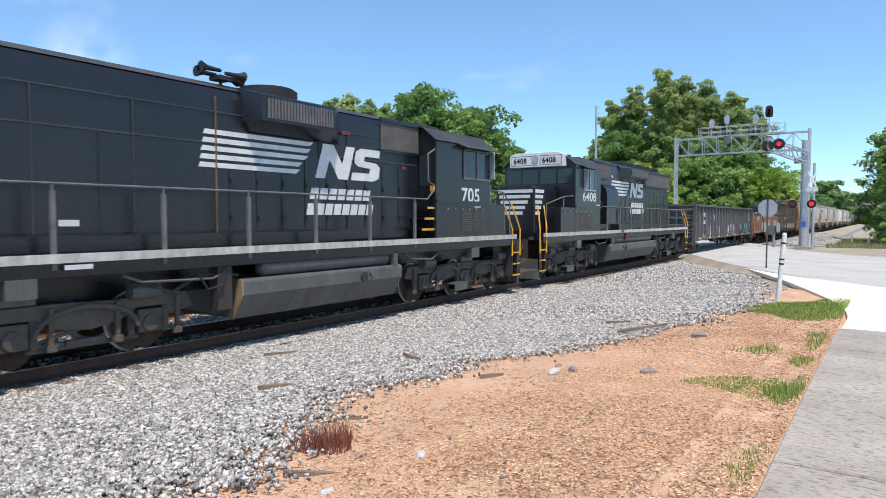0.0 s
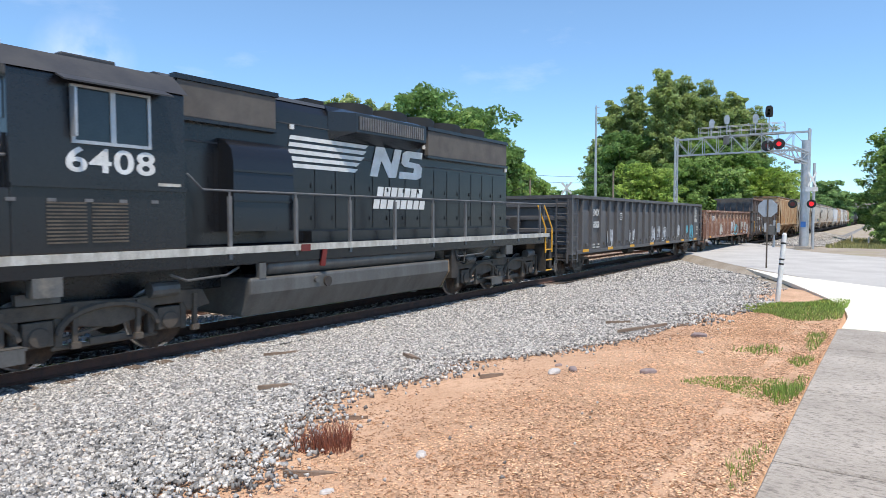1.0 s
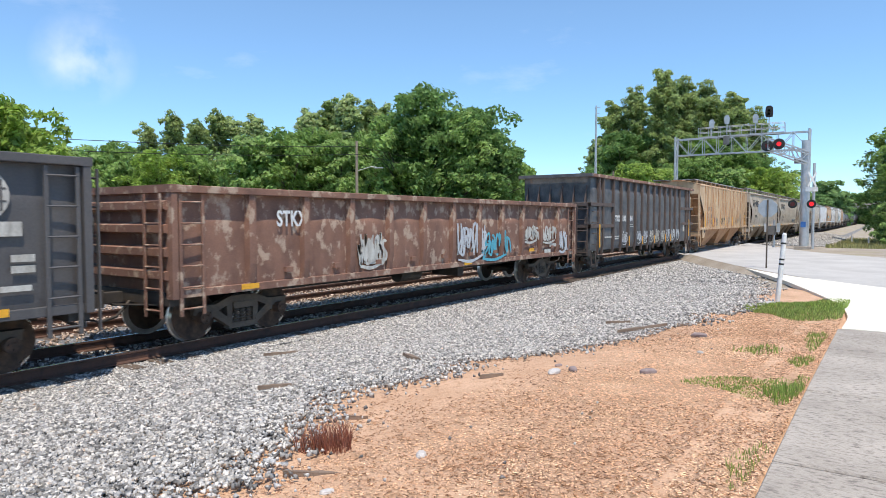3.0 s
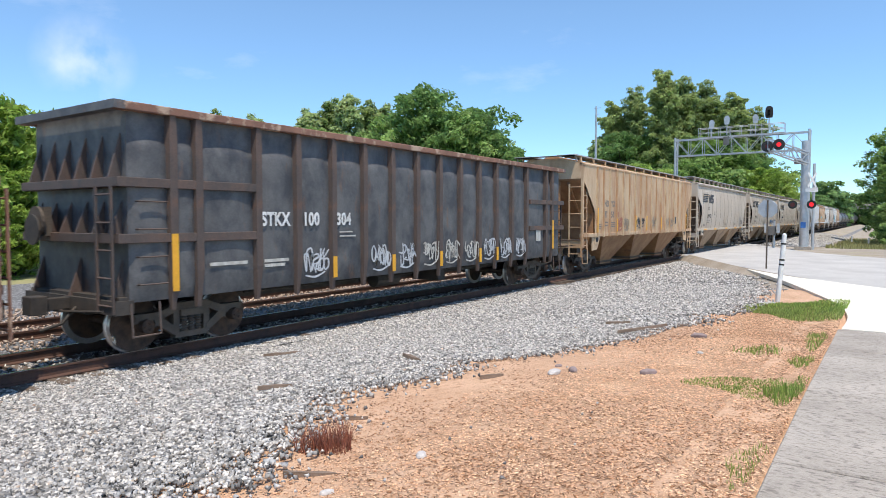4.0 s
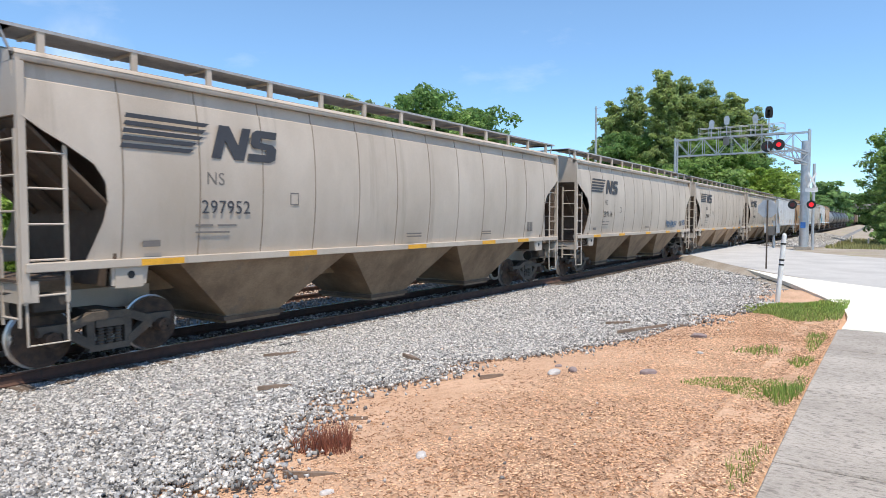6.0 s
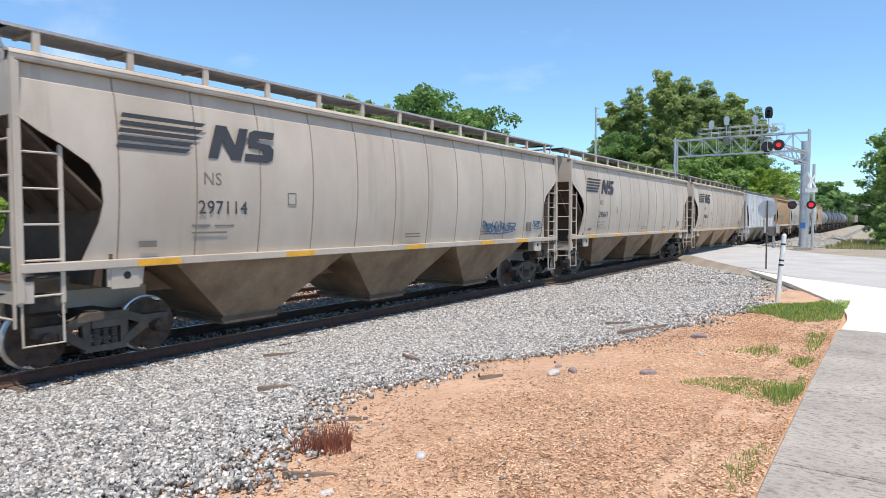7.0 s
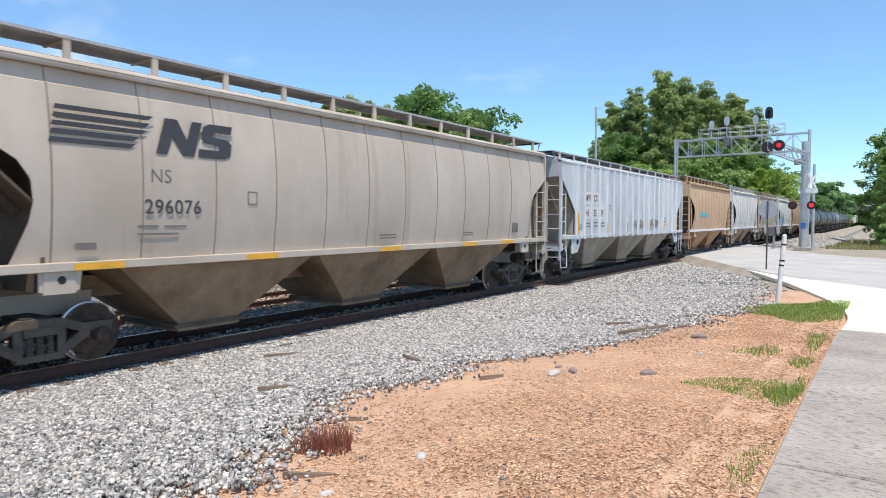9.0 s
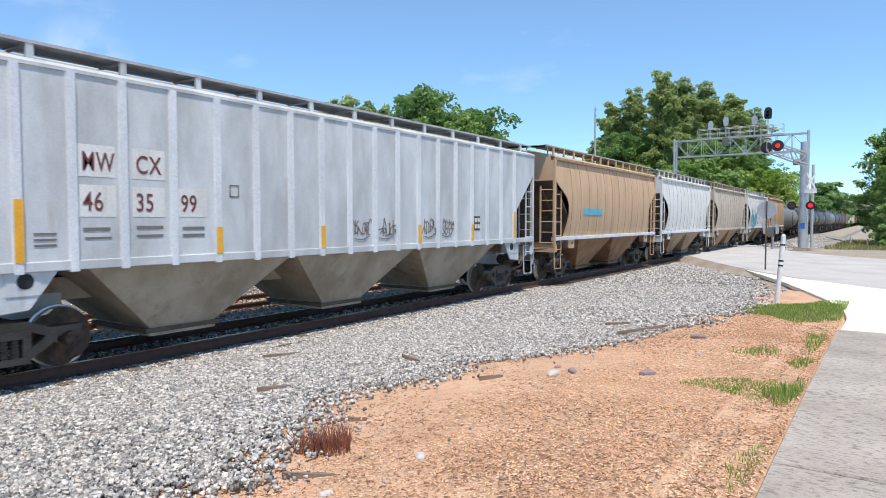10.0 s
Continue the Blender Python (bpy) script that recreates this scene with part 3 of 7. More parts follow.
# ---- rails and sleepers
RAIL = [(-0.07, -0.185), (0.07, -0.185), (0.07, -0.172), (0.012, -0.15), (0.012, -0.045), (0.035, -0.035), (0.035, -0.006), (-0.035, -0.006), (-0.035, -0.035), (-0.012, -0.045), (-0.012, -0.15), (-0.07, -0.172)]
for tx, nm in ((TRACK_X, "main_track"), (TRACK2_X, "second_track")):
    tr = thing(nm, "steel railway track on timber sleepers in ballast", "track", at=(tx, 0, 0), kind="structure")
    drop = 0.0 if tx == TRACK_X else -0.04
    for sx in (-0.755, 0.755):
        m = Mesh().prism([(x + sx, z + drop) for x, z in RAIL], -45, 900)
        r = part("rail", m, M_RAIL, tr, "rust-brown rail with a bright running surface")
        part("running_surface", Mesh().box(sx - 0.03, sx + 0.03, -45, 900, -0.006 + drop, 0.0 + drop), M_RAILTOP if tx == TRACK_X else M_RAIL, r)
    tie = mesh_of("sleeper", Mesh().box(-1.3, 1.3, -0.115, 0.115, -0.36, -0.19))
    for i in range(90):
        o = part("sleeper", tie, M_TIE, tr)
        o.location = (random.uniform(-0.03, 0.03), 1.0 + i * 0.53, random.uniform(-0.006, 0.004) + drop)
        o.rotation_euler[2] = random.uniform(-0.01, 0.01)

# ---- the road over the line, its concrete apron and the footway
def ribbon(name, left, right, zf, material, label, category, thick=0.0):
    m = Mesh()
    n = len(left)
    vs = [(x, y, zf(x, y)) for x, y in left] + [(x, y, zf(x, y)) for x, y in right]
    fs = [(i, i + 1, n + i + 1, n + i) for i in range(n - 1)]
    if thick:
        vs += [(x, y, z - thick) for x, y, z in vs]
        k = 2 * n
        fs += [(i, k + i, k + i + 1, i + 1) for i in range(n - 1)] + [(n + i, n + i + 1, k + n + i + 1, k + n + i) for i in range(n - 1)]
        fs += [(0, n, k + n, k), (n - 1, k + n - 1, k + 2 * n - 1, 2 * n - 1)]
    return tagged(part(name, m.add(vs, fs), material), label, category, kind="structure")


def line(p, q, n=14):
    return [(p[0] + (q[0] - p[0]) * i / (n - 1), p[1] + (q[1] - p[1]) * i / (n - 1)) for i in range(n)]


def road_z(x, y):
    return lerp(y + x * 1.8, [(0, 0.16), (22, 0.12), (26, 0.08), (60, 0.0)]) if x > -9.6 else -0.008


def bend(pts, n=10):
    out = []
    for i in range(len(pts) - 1):
        p0, p1, p2, p3 = pts[max(i - 1, 0)], pts[i], pts[i + 1], pts[min(i + 2, len(pts) - 1)]
        for k in range(n):
            t = k / n
            out.append(tuple(0.5 * (2 * p1[c] + (p2[c] - p0[c]) * t + (2 * p0[c] - 5 * p1[c] + 4 * p2[c] - p3[c]) * t * t + (3 * p1[c] - p0[c] - 3 * p2[c] + p3[c]) * t ** 3) for c in (0, 1)))
    return out + [pts[-1]]


near_edge = [(30, -8), (8, 16), (0.1, 23.5), (-4.9, 30.6), (-9.9, 41.0), (-13.3, 48), (-19, 60), (-40, 100)]
far_edge = [(38, 2), (14, 29), (0.2, 43.8), (-4.5, 50.3), (-10.2, 65.0), (-14.5, 74), (-21, 88), (-44, 130)]
ribbon("road", bend(near_edge), bend(far_edge), road_z, M_ROAD, "sun-bleached grey asphalt road crossing the tracks at a slant", "road", 0.1)
shoulder_in = [p for p in bend(near_edge) if 24 < p[1] < 43]
shoulder_out = [(x - 0.55, y - 0.32) for x, y in shoulder_in]
ribbon("road_shoulder", shoulder_out, shoulder_in, lambda x, y: road_z(x, y) - 0.006 if (x, y) in shoulder_in else ground_z(x, y) + 0.01, M_BANK, "narrow gravelly shoulder at the road's edge", "road shoulder")
apron_l = [(-0.5, 12.0), (-0.52, 14.5), (-0.9, 17.5), (-1.9, 21.5), (-3.2, 26), (-5.2, 31.2)]
apron_r = [(6, 12.0), (6, 13), (5.5, 15.5), (3.0, 19.8), (-0.6, 24.3), (-5.0, 30.75)]
ribbon("concrete_apron", bend(apron_l), bend(apron_r), lambda x, y: height(-0.5, y) + 0.012, M_APRON, "bright new concrete apron curving into the road", "pavement", 0.12)
slabs = thing("sidewalk", "weathered grey concrete sidewalk in broom-finished slabs", "sidewalk", kind="structure")
joints = [-14, -12.2, -10.4, -8.6, -6.8, -5.0, -3.2, -1.4, 0.4, 2.1, 4.55, 6.75, 9.6, 11.95]
for i, (y0, y1) in enumerate(zip(joints, joints[1:])):
    m = Mesh()
    a, b = y0 + 0.02, y1 - 0.02
    za, zb = height(0, a), height(0, b)
    w = 1.75
    pts = [(-0.55, a, za), (w, a, za), (w, b, zb), (-0.55, b, zb)]
    ins = [(-0.54, a + 0.01, za + 0.012), (w - 0.01, a + 0.01, za + 0.012), (w - 0.01, b - 0.01, zb + 0.012), (-0.54, b - 0.01, zb + 0.012)]
    low = [(x, y, z - 0.14) for x, y, z in pts]
    m.add(low + pts + ins, [(3, 2, 1, 0)] + [(i_, (i_ + 1) % 4, 4 + (i_ + 1) % 4, 4 + i_) for i_ in range(4)] + [(4 + i_, 4 + (i_ + 1) % 4, 8 + (i_ + 1) % 4, 8 + i_) for i_ in range(4)] + [(8, 9, 10, 11)])
    part("slab", m, M_CONC, slabs)

# ---- the train: every car stands at its place in the row (u, metres behind the first grey hopper's corner)
SPEED, AT0 = 19.26, 119.2
train, spinning = [], []


def run(ob, u):
    train.append((ob, u))
    ob.location = (TRACK_X, AT0 + u, 0)
    return ob


store = {}


def shared(key, fn):
    if key not in store:
        store[key] = fn()
    return store[key]


def wheelset_mesh(r):
    m = Mesh().tube([(-1.12, 0, 0), (1.12, 0, 0)], 0.075, 10)
    for s in (-1, 1):
        prof = [(-0.115, r * 0.25), (-0.10, r * 0.3), (-0.07, r * 0.84), (-0.068, r + 0.028), (-0.04, r + 0.026), (-0.032, r), (0.06, r - 0.006), (0.066, r * 0.86), (0.03, r * 0.8), (0.0, r * 0.4), (0.06, r * 0.3), (0.07, r * 0.16)]
        m.tube([(s * (0.755 + a), 0, 0) for a, _ in prof], 0, 28, True, [k for _, k in prof])
        m.tube([(s * 1.0, 0, 0), (s * 1.2, 0, 0)], 0.115, 12)
        for k in range(3):
            a = k * 2.094
            m.box(*sorted((s * 1.2, s * 1.225)), 0.06 * math.cos(a) - 0.018, 0.06 * math.cos(a) + 0.018, 0.06 * math.sin(a) - 0.018, 0.06 * math.sin(a) + 0.018)
        m.box(*sorted((s * 0.77, s * 0.80)), -0.05, 0.05, r * 0.5, r * 0.62)
    me = mesh_of("wheelset", m)
    me.materials.append(M_WHEEL)
    me.materials.append(M_TREAD)
    for p in me.polygons:
        rr = math.hypot(p.center.y, p.center.z)
        p.material_index = 1 if rr > r * 0.90 else 0
    me.shade_smooth()
    me.set_sharp_from_angle(angle=radians(35))
    return me


def side_frame(s):
    m = Mesh()
    x0, x1 = sorted((s * 0.94, s * 1.10))
    for e in (-1, 1):
        m.prism([(e * 1.08, 0.66), (e * 0.62, 0.66), (e * 0.30, 0.78), (0, 0.79), (0, 0.66), (e * 0.28, 0.65), (e * 0.60, 0.52), (e * 0.70, 0.40), (e * 0.72, 0.54), (e * 1.04, 0.56)], x0, x1, "x")
        m.prism([(e * 0.70, 0.46), (e * 0.30, 0.20), (e * 0.28, 0.34), (e * 0.58, 0.56)], x0, x1, "x")
        m.box(x0 + 0.01, x1 - 0.01, *sorted((e * 0.24, e * 0.36)), 0.25, 0.70)
        m.box(x0 + 0.03, x1 - 0.03, *sorted((e * 0.72, e * 1.06)), 0.50, 0.60)
    m.prism([(-0.34, 0.17), (0.34, 0.17), (0.30, 0.27), (-0.30, 0.27)], x0, x1, "x")
    m.box(x0 - 0.02, x1 + 0.02, -0.23, 0.23, 0.54, 0.66)
    return mesh_of("side_frame", m)


def springs():
    pts = [(0, 0, 0.27 + i * 0.026) for i in range(11)]
    return mesh_of("spring", Mesh().tube(pts, 0, 8, True, [0.066 if i % 2 else 0.042 for i in range(11)]))


def bolster():
    return mesh_of("bolster", Mesh().box(-1.0, 1.0, -0.2, 0.2, 0.5, 0.8).box(-0.75, 0.75, -0.65, -0.5, 0.35, 0.55).box(-0.75, 0.75, 0.5, 0.65, 0.35, 0.55))


def freight_truck(car, y, spin):
    tr = part("truck", shared("bolster", bolster), M_UNDER, car, "cast steel freight truck")
    tr.location = (0, y, 0)
    for s in (-1, 1):
        part("side_frame", shared(("frame", s), lambda: side_frame(s)), M_TRUCK, tr)
    for k in (-0.14, 0.0, 0.14) if spin else ():
        for s in (-1, 1):
            part("spring", shared("springs", springs), M_TRUCK, tr).location = (s * 1.06, k, 0)
    for k in (-0.889, 0.889):
        w = part("wheelset", shared("wheels", lambda: wheelset_mesh(0.457)), M_WHEEL, tr)
        w.location = (0, k, 0.457)
        if spin:
            spinning.append((w, (0, k, 0.457), 0.457))


def coupler(car, L):
    for y, s in ((0.0, -1), (L, 1)):
        m = Mesh().bar((0, y - s * 0.2, 0.85), (0, y + s * 0.42, 0.85), 0.16, 0.2).box(-0.17, 0.14, *sorted((y + s * 0.36, y + s * 0.62)), 0.70, 1.0)
        m.tube([(0.3, y, 0.8), (0.32, y + s * 0.25, 0.55), (0.15, y + s * 0.5, 0.45)], 0.03, 6)
        part("coupler", m, M_UNDER, car, bevel=0.02)


def ladder(car, p, q, w_dir, z0, z1, rungs, mat_, r=0.018, name="ladder"):
    """Two stiles at p and q (x, y), rungs between."""
    m = Mesh()
    for a in (p, q):
        m.bar((a[0], a[1], z0), (a[0], a[1], z1), 0.06, 0.025, w_dir)
    lad = part(name, m, mat_, car)
    d = Vector((q[0] - p[0], q[1] - p[1], 0))
    me = shared(("rung", mat_.name, round(d.x, 3), round(d.y, 3), r), lambda: mesh_of("rung", Mesh().tube([(0, 0, 0), d], r, 6)))
    for i in range(rungs):
        part("rung", me, mat_, lad).location = (p[0], p[1], z0 + 0.12 + (z1 - z0 - 0.25) * i / (rungs - 1))
    return lad


def reflectors(car, x, places, w, h):
    for y, z in places:
        part("reflector", Mesh().box(x, x + 0.006, y, y + w, z, z + h), M_YELLOW, car, "yellow reflective strip")


def name_blocks(car, x, y, z, w, h, n, mat_):
    """A row of plain slanted blocks in the name's size and colour."""
    k = w / n
    for i in range(n):
        a = y + k * i
        part("name_block", flat(Mesh(), [(a, z), (a + k * 0.82, z), (a + k * 0.82 + h * 0.22, z + h), (a + h * 0.22, z + h)], x), mat_, car)


def bars(car, x, rows, mat_, name="lettering"):
    """Writing too small to read: plain strips (y, z, width, height)."""
    for y, z, w, h in rows:
        part(name, Mesh().box(x, x + 0.005, y, y + w, z, z + h), mat_, car)


def mark(car, x, y, z, h, mat_, bl, bw):
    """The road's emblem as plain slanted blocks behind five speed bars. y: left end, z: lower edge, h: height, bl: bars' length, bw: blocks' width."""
    b = h / 5
    for i in range(5):
        zz = z + h - b * (i + 0.66)
        left, right = y - 0.035 * h * i, y + bl - 0.10 * h * i - (0.12 * h if i > 2 else 0)
        part("emblem_bar", flat(Mesh(), [(left, zz), (right - 0.16 * h, zz), (right, zz + b * 0.6), (left + 0.05 * h, zz + b * 0.6)], x), mat_, car)
    a, k = y + bl + 0.06 * h, bw
    for shape in ([(0, 0), (.13, 0), (.2, .55), (.33, 0), (.47, 0), (.58, 1), (.45, 1), (.385, .45), (.26, 1), (.11, 1)], [(.52, 0), (.88, 0), (.97, .1), (.99, .45), (.93, .58), (.72, .62), (.74, .76), (.98, .76), (1, 1), (.68, 1), (.6, .9), (.57, .55), (.63, .43), (.83, .40), (.81, .24), (.54, .24)]):
        part("emblem_block", flat(Mesh(), [(a + p * k, z + q * h) for p, q in shape], x + 0.001), mat_, car)


# ---- covered hoppers
def bow_x(z):
    """Half width of the bowed side sheet at height z."""
    return 1.605 - 0.115 * ((z - 2.95) / 1.3) ** 2


def bay(y0, y1, w0, zb, ztop, x_top=1.48, x_bot=0.5):
    c, m = (y0 + y1) / 2, Mesh()
    top = [(-x_top, y0, ztop), (x_top, y0, ztop), (x_top, y1, ztop), (-x_top, y1, ztop)]
    low = [(-x_bot, c - w0, zb), (x_bot, c - w0, zb), (x_bot, c + w0, zb), (-x_bot, c + w0, zb)]
    gate = [(x, y, zb - 0.16) for x, y, _ in low]
    return m.loft([top, low, gate])


RIBS_AT = [1.46, 2.19] + [2.95 + 0.846 * k for k in range(16)]


def covered_hopper(u, L, body, low, label, bowed=True, ribs=0, eave=4.50, sill=(1.50, 1.63), spin=True, bays=3, rb=M_WALK, ribmat=None, group="covered hoppers", board=0.42, detail=True, sillmat=None):
    car = thing("covered_hopper", label, "hopper car", group)
    zs0 = sill[1] - 0.01
    if bowed:
        zl = [zs0, 1.9, 2.2, 2.5, 2.8, 3.05, 3.3, 3.45, 3.6, 3.68, 3.95, eave - 0.34, eave - 0.32, eave - 0.1]
        cut = [(1.6, 0.9), (1.9, 1.02), (2.2, 1.14), (2.5, 1.2), (2.8, 1.16), (3.05, 1.0), (3.3, 0.62), (3.45, 0.34), (3.6, 0.12), (3.68, 0.0), (5, 0.0)]
        halfw = lambda z: bow_x(z) - (0.035 if z > eave - 0.33 else 0)
    else:
        zl = [zs0, 2.5, 2.57, 3.78, 3.82, eave - 0.06]
        cut = [(1.5, 1.24), (2.57, 1.24), (3.8, 0.0), (5, 0.0)]
        halfw = lambda z: 1.575
    ncol = 24
    for s in (-1, 1):
        m = Mesh()
        for thick in (0.0, 0.03):
            rows = []
            for z in zl:
                c = lerp(z, cut)
                rows.append([(s * (halfw(z) - thick), c + (L - 2 * c) * i / ncol, z) for i in range(ncol + 1)])
            m.loft(rows, caps=False, closed=False)
        part("side_sheet", m, body, car, smooth=35)
        x0, x1 = sorted((s * 1.40, s * 1.605))
        part("side_sill", Mesh().box(x0, x1, 0.05, L - 0.05, *sill), sillmat or body, car, bevel=0.012)
        x0, x1 = sorted((s * 1.46, s * 1.62))
        lip = [(1.40, eave - 0.10), (1.535, eave - 0.10), (1.555, eave - 0.06), (1.54, eave + 0.01), (1.49, eave + 0.05), (1.38, eave + 0.07)] if bowed else [(1.42, eave - 0.07), (1.60, eave - 0.07), (1.60, eave - 0.02), (1.56, eave), (1.42, eave + 0.06)]
        part("eave", Mesh().prism([(s * x, z) for x, z in lip], 0.0, L), body, car, smooth=50)
        m = Mesh()
        n = max(ribs, 1) if not bowed else 12
        for i in range(n):
            if bowed:
                y = 1.43 + (L - 2.64) * i / (n - 1)
                pts = [(s * (halfw(z) + 0.002), y, z) for z in zl]
                part("seam", Mesh().loft([[(p[0], y - 0.012, p[2]), (p[0] + s * 0.006, y - 0.008, p[2]), (p[0] + s * 0.006, y + 0.008, p[2]), (p[0], y + 0.012, p[2])] for p in pts]), M_SEAM if body is M_GREY else low, car)
            else:
                y = RIBS_AT[i]
                w = 0.07
                part("rib", shared(("rib", body.name, sill, eave, s, round(y, 3), L), lambda: mesh_of("rib", Mesh().prism([(s * 1.574, y - w), (s * 1.63, y - w * 0.75), (s * 1.63, y + w * 0.75), (s * 1.574, y + w)], sill[0] - 0.02, eave - 0.07, "z"))), ribmat or body, car)
    # roof, ends and the sloping sheets under the ends
    roof = [(-1.56, eave - 0.02), (-0.7, eave + 0.22), (0.7, eave + 0.22), (1.56, eave - 0.02), (1.45, eave - 0.1), (-1.45, eave - 0.1)]
    part("roof", Mesh().prism(roof, 0.0, L), body, car)
    part("hatch", Mesh().prism([(-0.38, eave + 0.215), (-0.3, eave + 0.34), (0.3, eave + 0.34), (0.38, eave + 0.215)], 0.5, L - 0.5), low, car)
    for y, s in ((0.0, 1), (L, -1)):
        top = 3.66 if bowed else 3.82
        part("end_panel", Mesh().prism([(-1.55, top), (1.55, top), (1.55, eave - 0.02), (0.7, eave + 0.21), (-0.7, eave + 0.21), (-1.55, eave - 0.02)], y + s * 0.004, y + s * 0.06), body, car)
        foot, fz = (1.3, 2.45) if bowed else (1.28, 2.55)
        part("slope_sheet", Mesh().prism([(y + s * 0.05, top + 0.02), (y + s * foot, fz), (y + s * foot, fz - 0.06), (y + s * 0.05, top - 0.05)], -1.5, 1.5, "x"), M_SHADEBROWN if bowed else low, car)
        part("bulkhead", Mesh().box(-1.5, 1.5, *sorted((y + s * foot, y + s * (foot + 0.06))), sill[0] - 0.3, fz), M_SHADEBROWN if bowed else low, car)
        for xs in (-0.9, 0.0, 0.9):
            part("stiffener", Mesh().bar((xs, y + s * 0.1, top - 0.15), (xs, y + s * (foot - 0.05), fz - 0.1), 0.09), M_SHADEBROWN if bowed else low, car)
        part("end_sill", Mesh().box(-1.55, 1.55, *sorted((y - s * 0.02, y + s * 0.22)), sill[0] - 0.42, sill[0] - 0.12).box(-0.3, 0.3, *sorted((y, y + s * 2.6)), 0.72, 1.08).box(1.3, 1.56, *sorted((y + s * 1.3, y + s * 1.75)), sill[0] - 0.32, sill[0]), body, car)
        part("platform", Mesh().box(-1.5, 1.5, *sorted((y - s * 0.05, y + s * 0.55)), sill[0] - 0.13, sill[0] - 0.09), M_SHADEBROWN, car)
        for x in ((1.52, -1.52) if detail else (1.52,)):
            part("corner_post", Mesh().box(x - 0.05, x + 0.05, *sorted((y + s * 0.0, y + s * 0.10)), sill[0] - 0.4, eave - 0.12), body, car)
            ladder(car, (x, y + s * 0.06), (x, y + s * (0.62 if bowed else 0.5)), (1, 0, 0), sill[0] - 0.45, 3.3, 5, body)
            ladder(car, (x, y - s * 0.02), (x * 0.66, y - s * 0.02), (0, 1, 0), 0.75 if detail else 1.3, top - 0.2, 6, body)
        for xs in (-0.5, 0.5):
            part("brace", Mesh().bar((xs, y + s * 0.1, sill[0]), (xs, y + s * 0.12, top), 0.1), M_SHADEBROWN if bowed else low, car)
        plate = [(y + s * a, z) for a, z in (((1.05, sill[0] + 0.02), (2.0, sill[0] + 0.02), (1.6, 1.0), (1.05, 0.96)) if not bowed else ((1.25, sill[0] + 0.02), (1.85, sill[0] + 0.02), (1.80, 1.22), (1.25, 1.22)))]
        for sx in (-1, 1):
            web = part("bolster_web", Mesh().prism(plate, sx * 1.5, sx * 1.545, "x"), body, car)
            # No opening is cut: a flat black disc paints the hole's dark inside.
            part("jacking_hole", Mesh().disc((sx * 1.562, y + s * 1.55, sill[0] - 0.12), 0.11 if not bowed else 0.06, 0.006, "x", 16), M_DARK, web)
        part("stirrup", Mesh().tube([(1.5, y + s * 0.08, sill[0] - 0.4), (1.52, y + s * 0.08, 0.48), (1.52, y + s * 0.62, 0.48), (1.5, y + s * 0.62, sill[0] - 0.1)], 0.02, 6), body, car)
        m = Mesh()
        m.tube([(0.8, y + s * 0.2, 0.95), (0.8, y + s * 0.9, 0.95)], 0.16, 10).box(0.9, 1.2, *sorted((y + s * 0.3, y + s * 0.8)), 0.9, 1.15)
        m.tube([(-1.3, y, 1.2), (0, y - s * 0.05, 1.1), (1.3, y, 1.22)], 0.022, 6)
        part("brake_gear", m, M_UNDER, car)
        freight_truck(car, y + s * 1.45, spin)
    ya, yb = 2.35, L - 2.35
    step = (yb - ya) / bays
    for i in range(bays):
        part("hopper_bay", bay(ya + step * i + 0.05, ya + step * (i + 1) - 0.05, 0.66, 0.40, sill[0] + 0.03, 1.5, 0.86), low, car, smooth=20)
        part("gate_frame", Mesh().box(-0.9, 0.9, ya + step * (i + 0.5) - 0.74, ya + step * (i + 0.5) + 0.74, 0.30, 0.38), M_SHADEBROWN, car)
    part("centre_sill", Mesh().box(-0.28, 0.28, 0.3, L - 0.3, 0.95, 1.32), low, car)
    coupler(car, L)
    # running boards on brackets
    zr = eave + board
    for s in (-1, 1):
        x0, x1 = sorted((s * 0.55, s * 1.29))
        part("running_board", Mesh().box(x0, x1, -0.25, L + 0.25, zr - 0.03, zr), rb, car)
        part("board_edge", Mesh().box(*sorted((s * 1.29, s * 1.31)), -0.25, L + 0.25, zr - 0.035, zr + 0.01), M_GRATE, car)
        n = 13
        for i in range(n):
            y = 0.45 + (L - 0.9) * i / (n - 1)
            part("bracket", shared(("bracket", body.name, eave, s, round(y, 3)), lambda: mesh_of("bracket", Mesh().box(*sorted((s * 1.24, s * 1.30)), y - 0.05, y + 0.05, eave + 0.03, zr - 0.005).bar((s * 1.27, y, zr - 0.04), (s * 0.6, y, zr - 0.04), 0.05))), body, car)
    for y in (-0.1, L + 0.1):
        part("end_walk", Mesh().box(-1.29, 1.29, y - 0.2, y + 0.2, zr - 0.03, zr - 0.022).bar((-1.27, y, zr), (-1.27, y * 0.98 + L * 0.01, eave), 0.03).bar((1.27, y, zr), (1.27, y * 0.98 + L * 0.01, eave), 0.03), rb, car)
    return run(car, u)


tan_car = covered_hopper(-18.35, 17.1, M_TAN, M_TANLOW, "rust-streaked tan ribbed covered hopper car with faded graffiti", False, 18, eave=4.42, sill=(1.52, 1.66), ribmat=M_TANRIB, board=0.33)
for y, z in ((1.46, 2.70), (3.796, 2.26), (6.334, 2.40), (8.026, 2.40), (10.564, 2.35), (15.64, 2.55)):
    part("reflector", Mesh().box(1.632, 1.638, y - 0.055, y + 0.055, 1.70, z), M_YELLOW, tan_car, "yellow reflective strip")
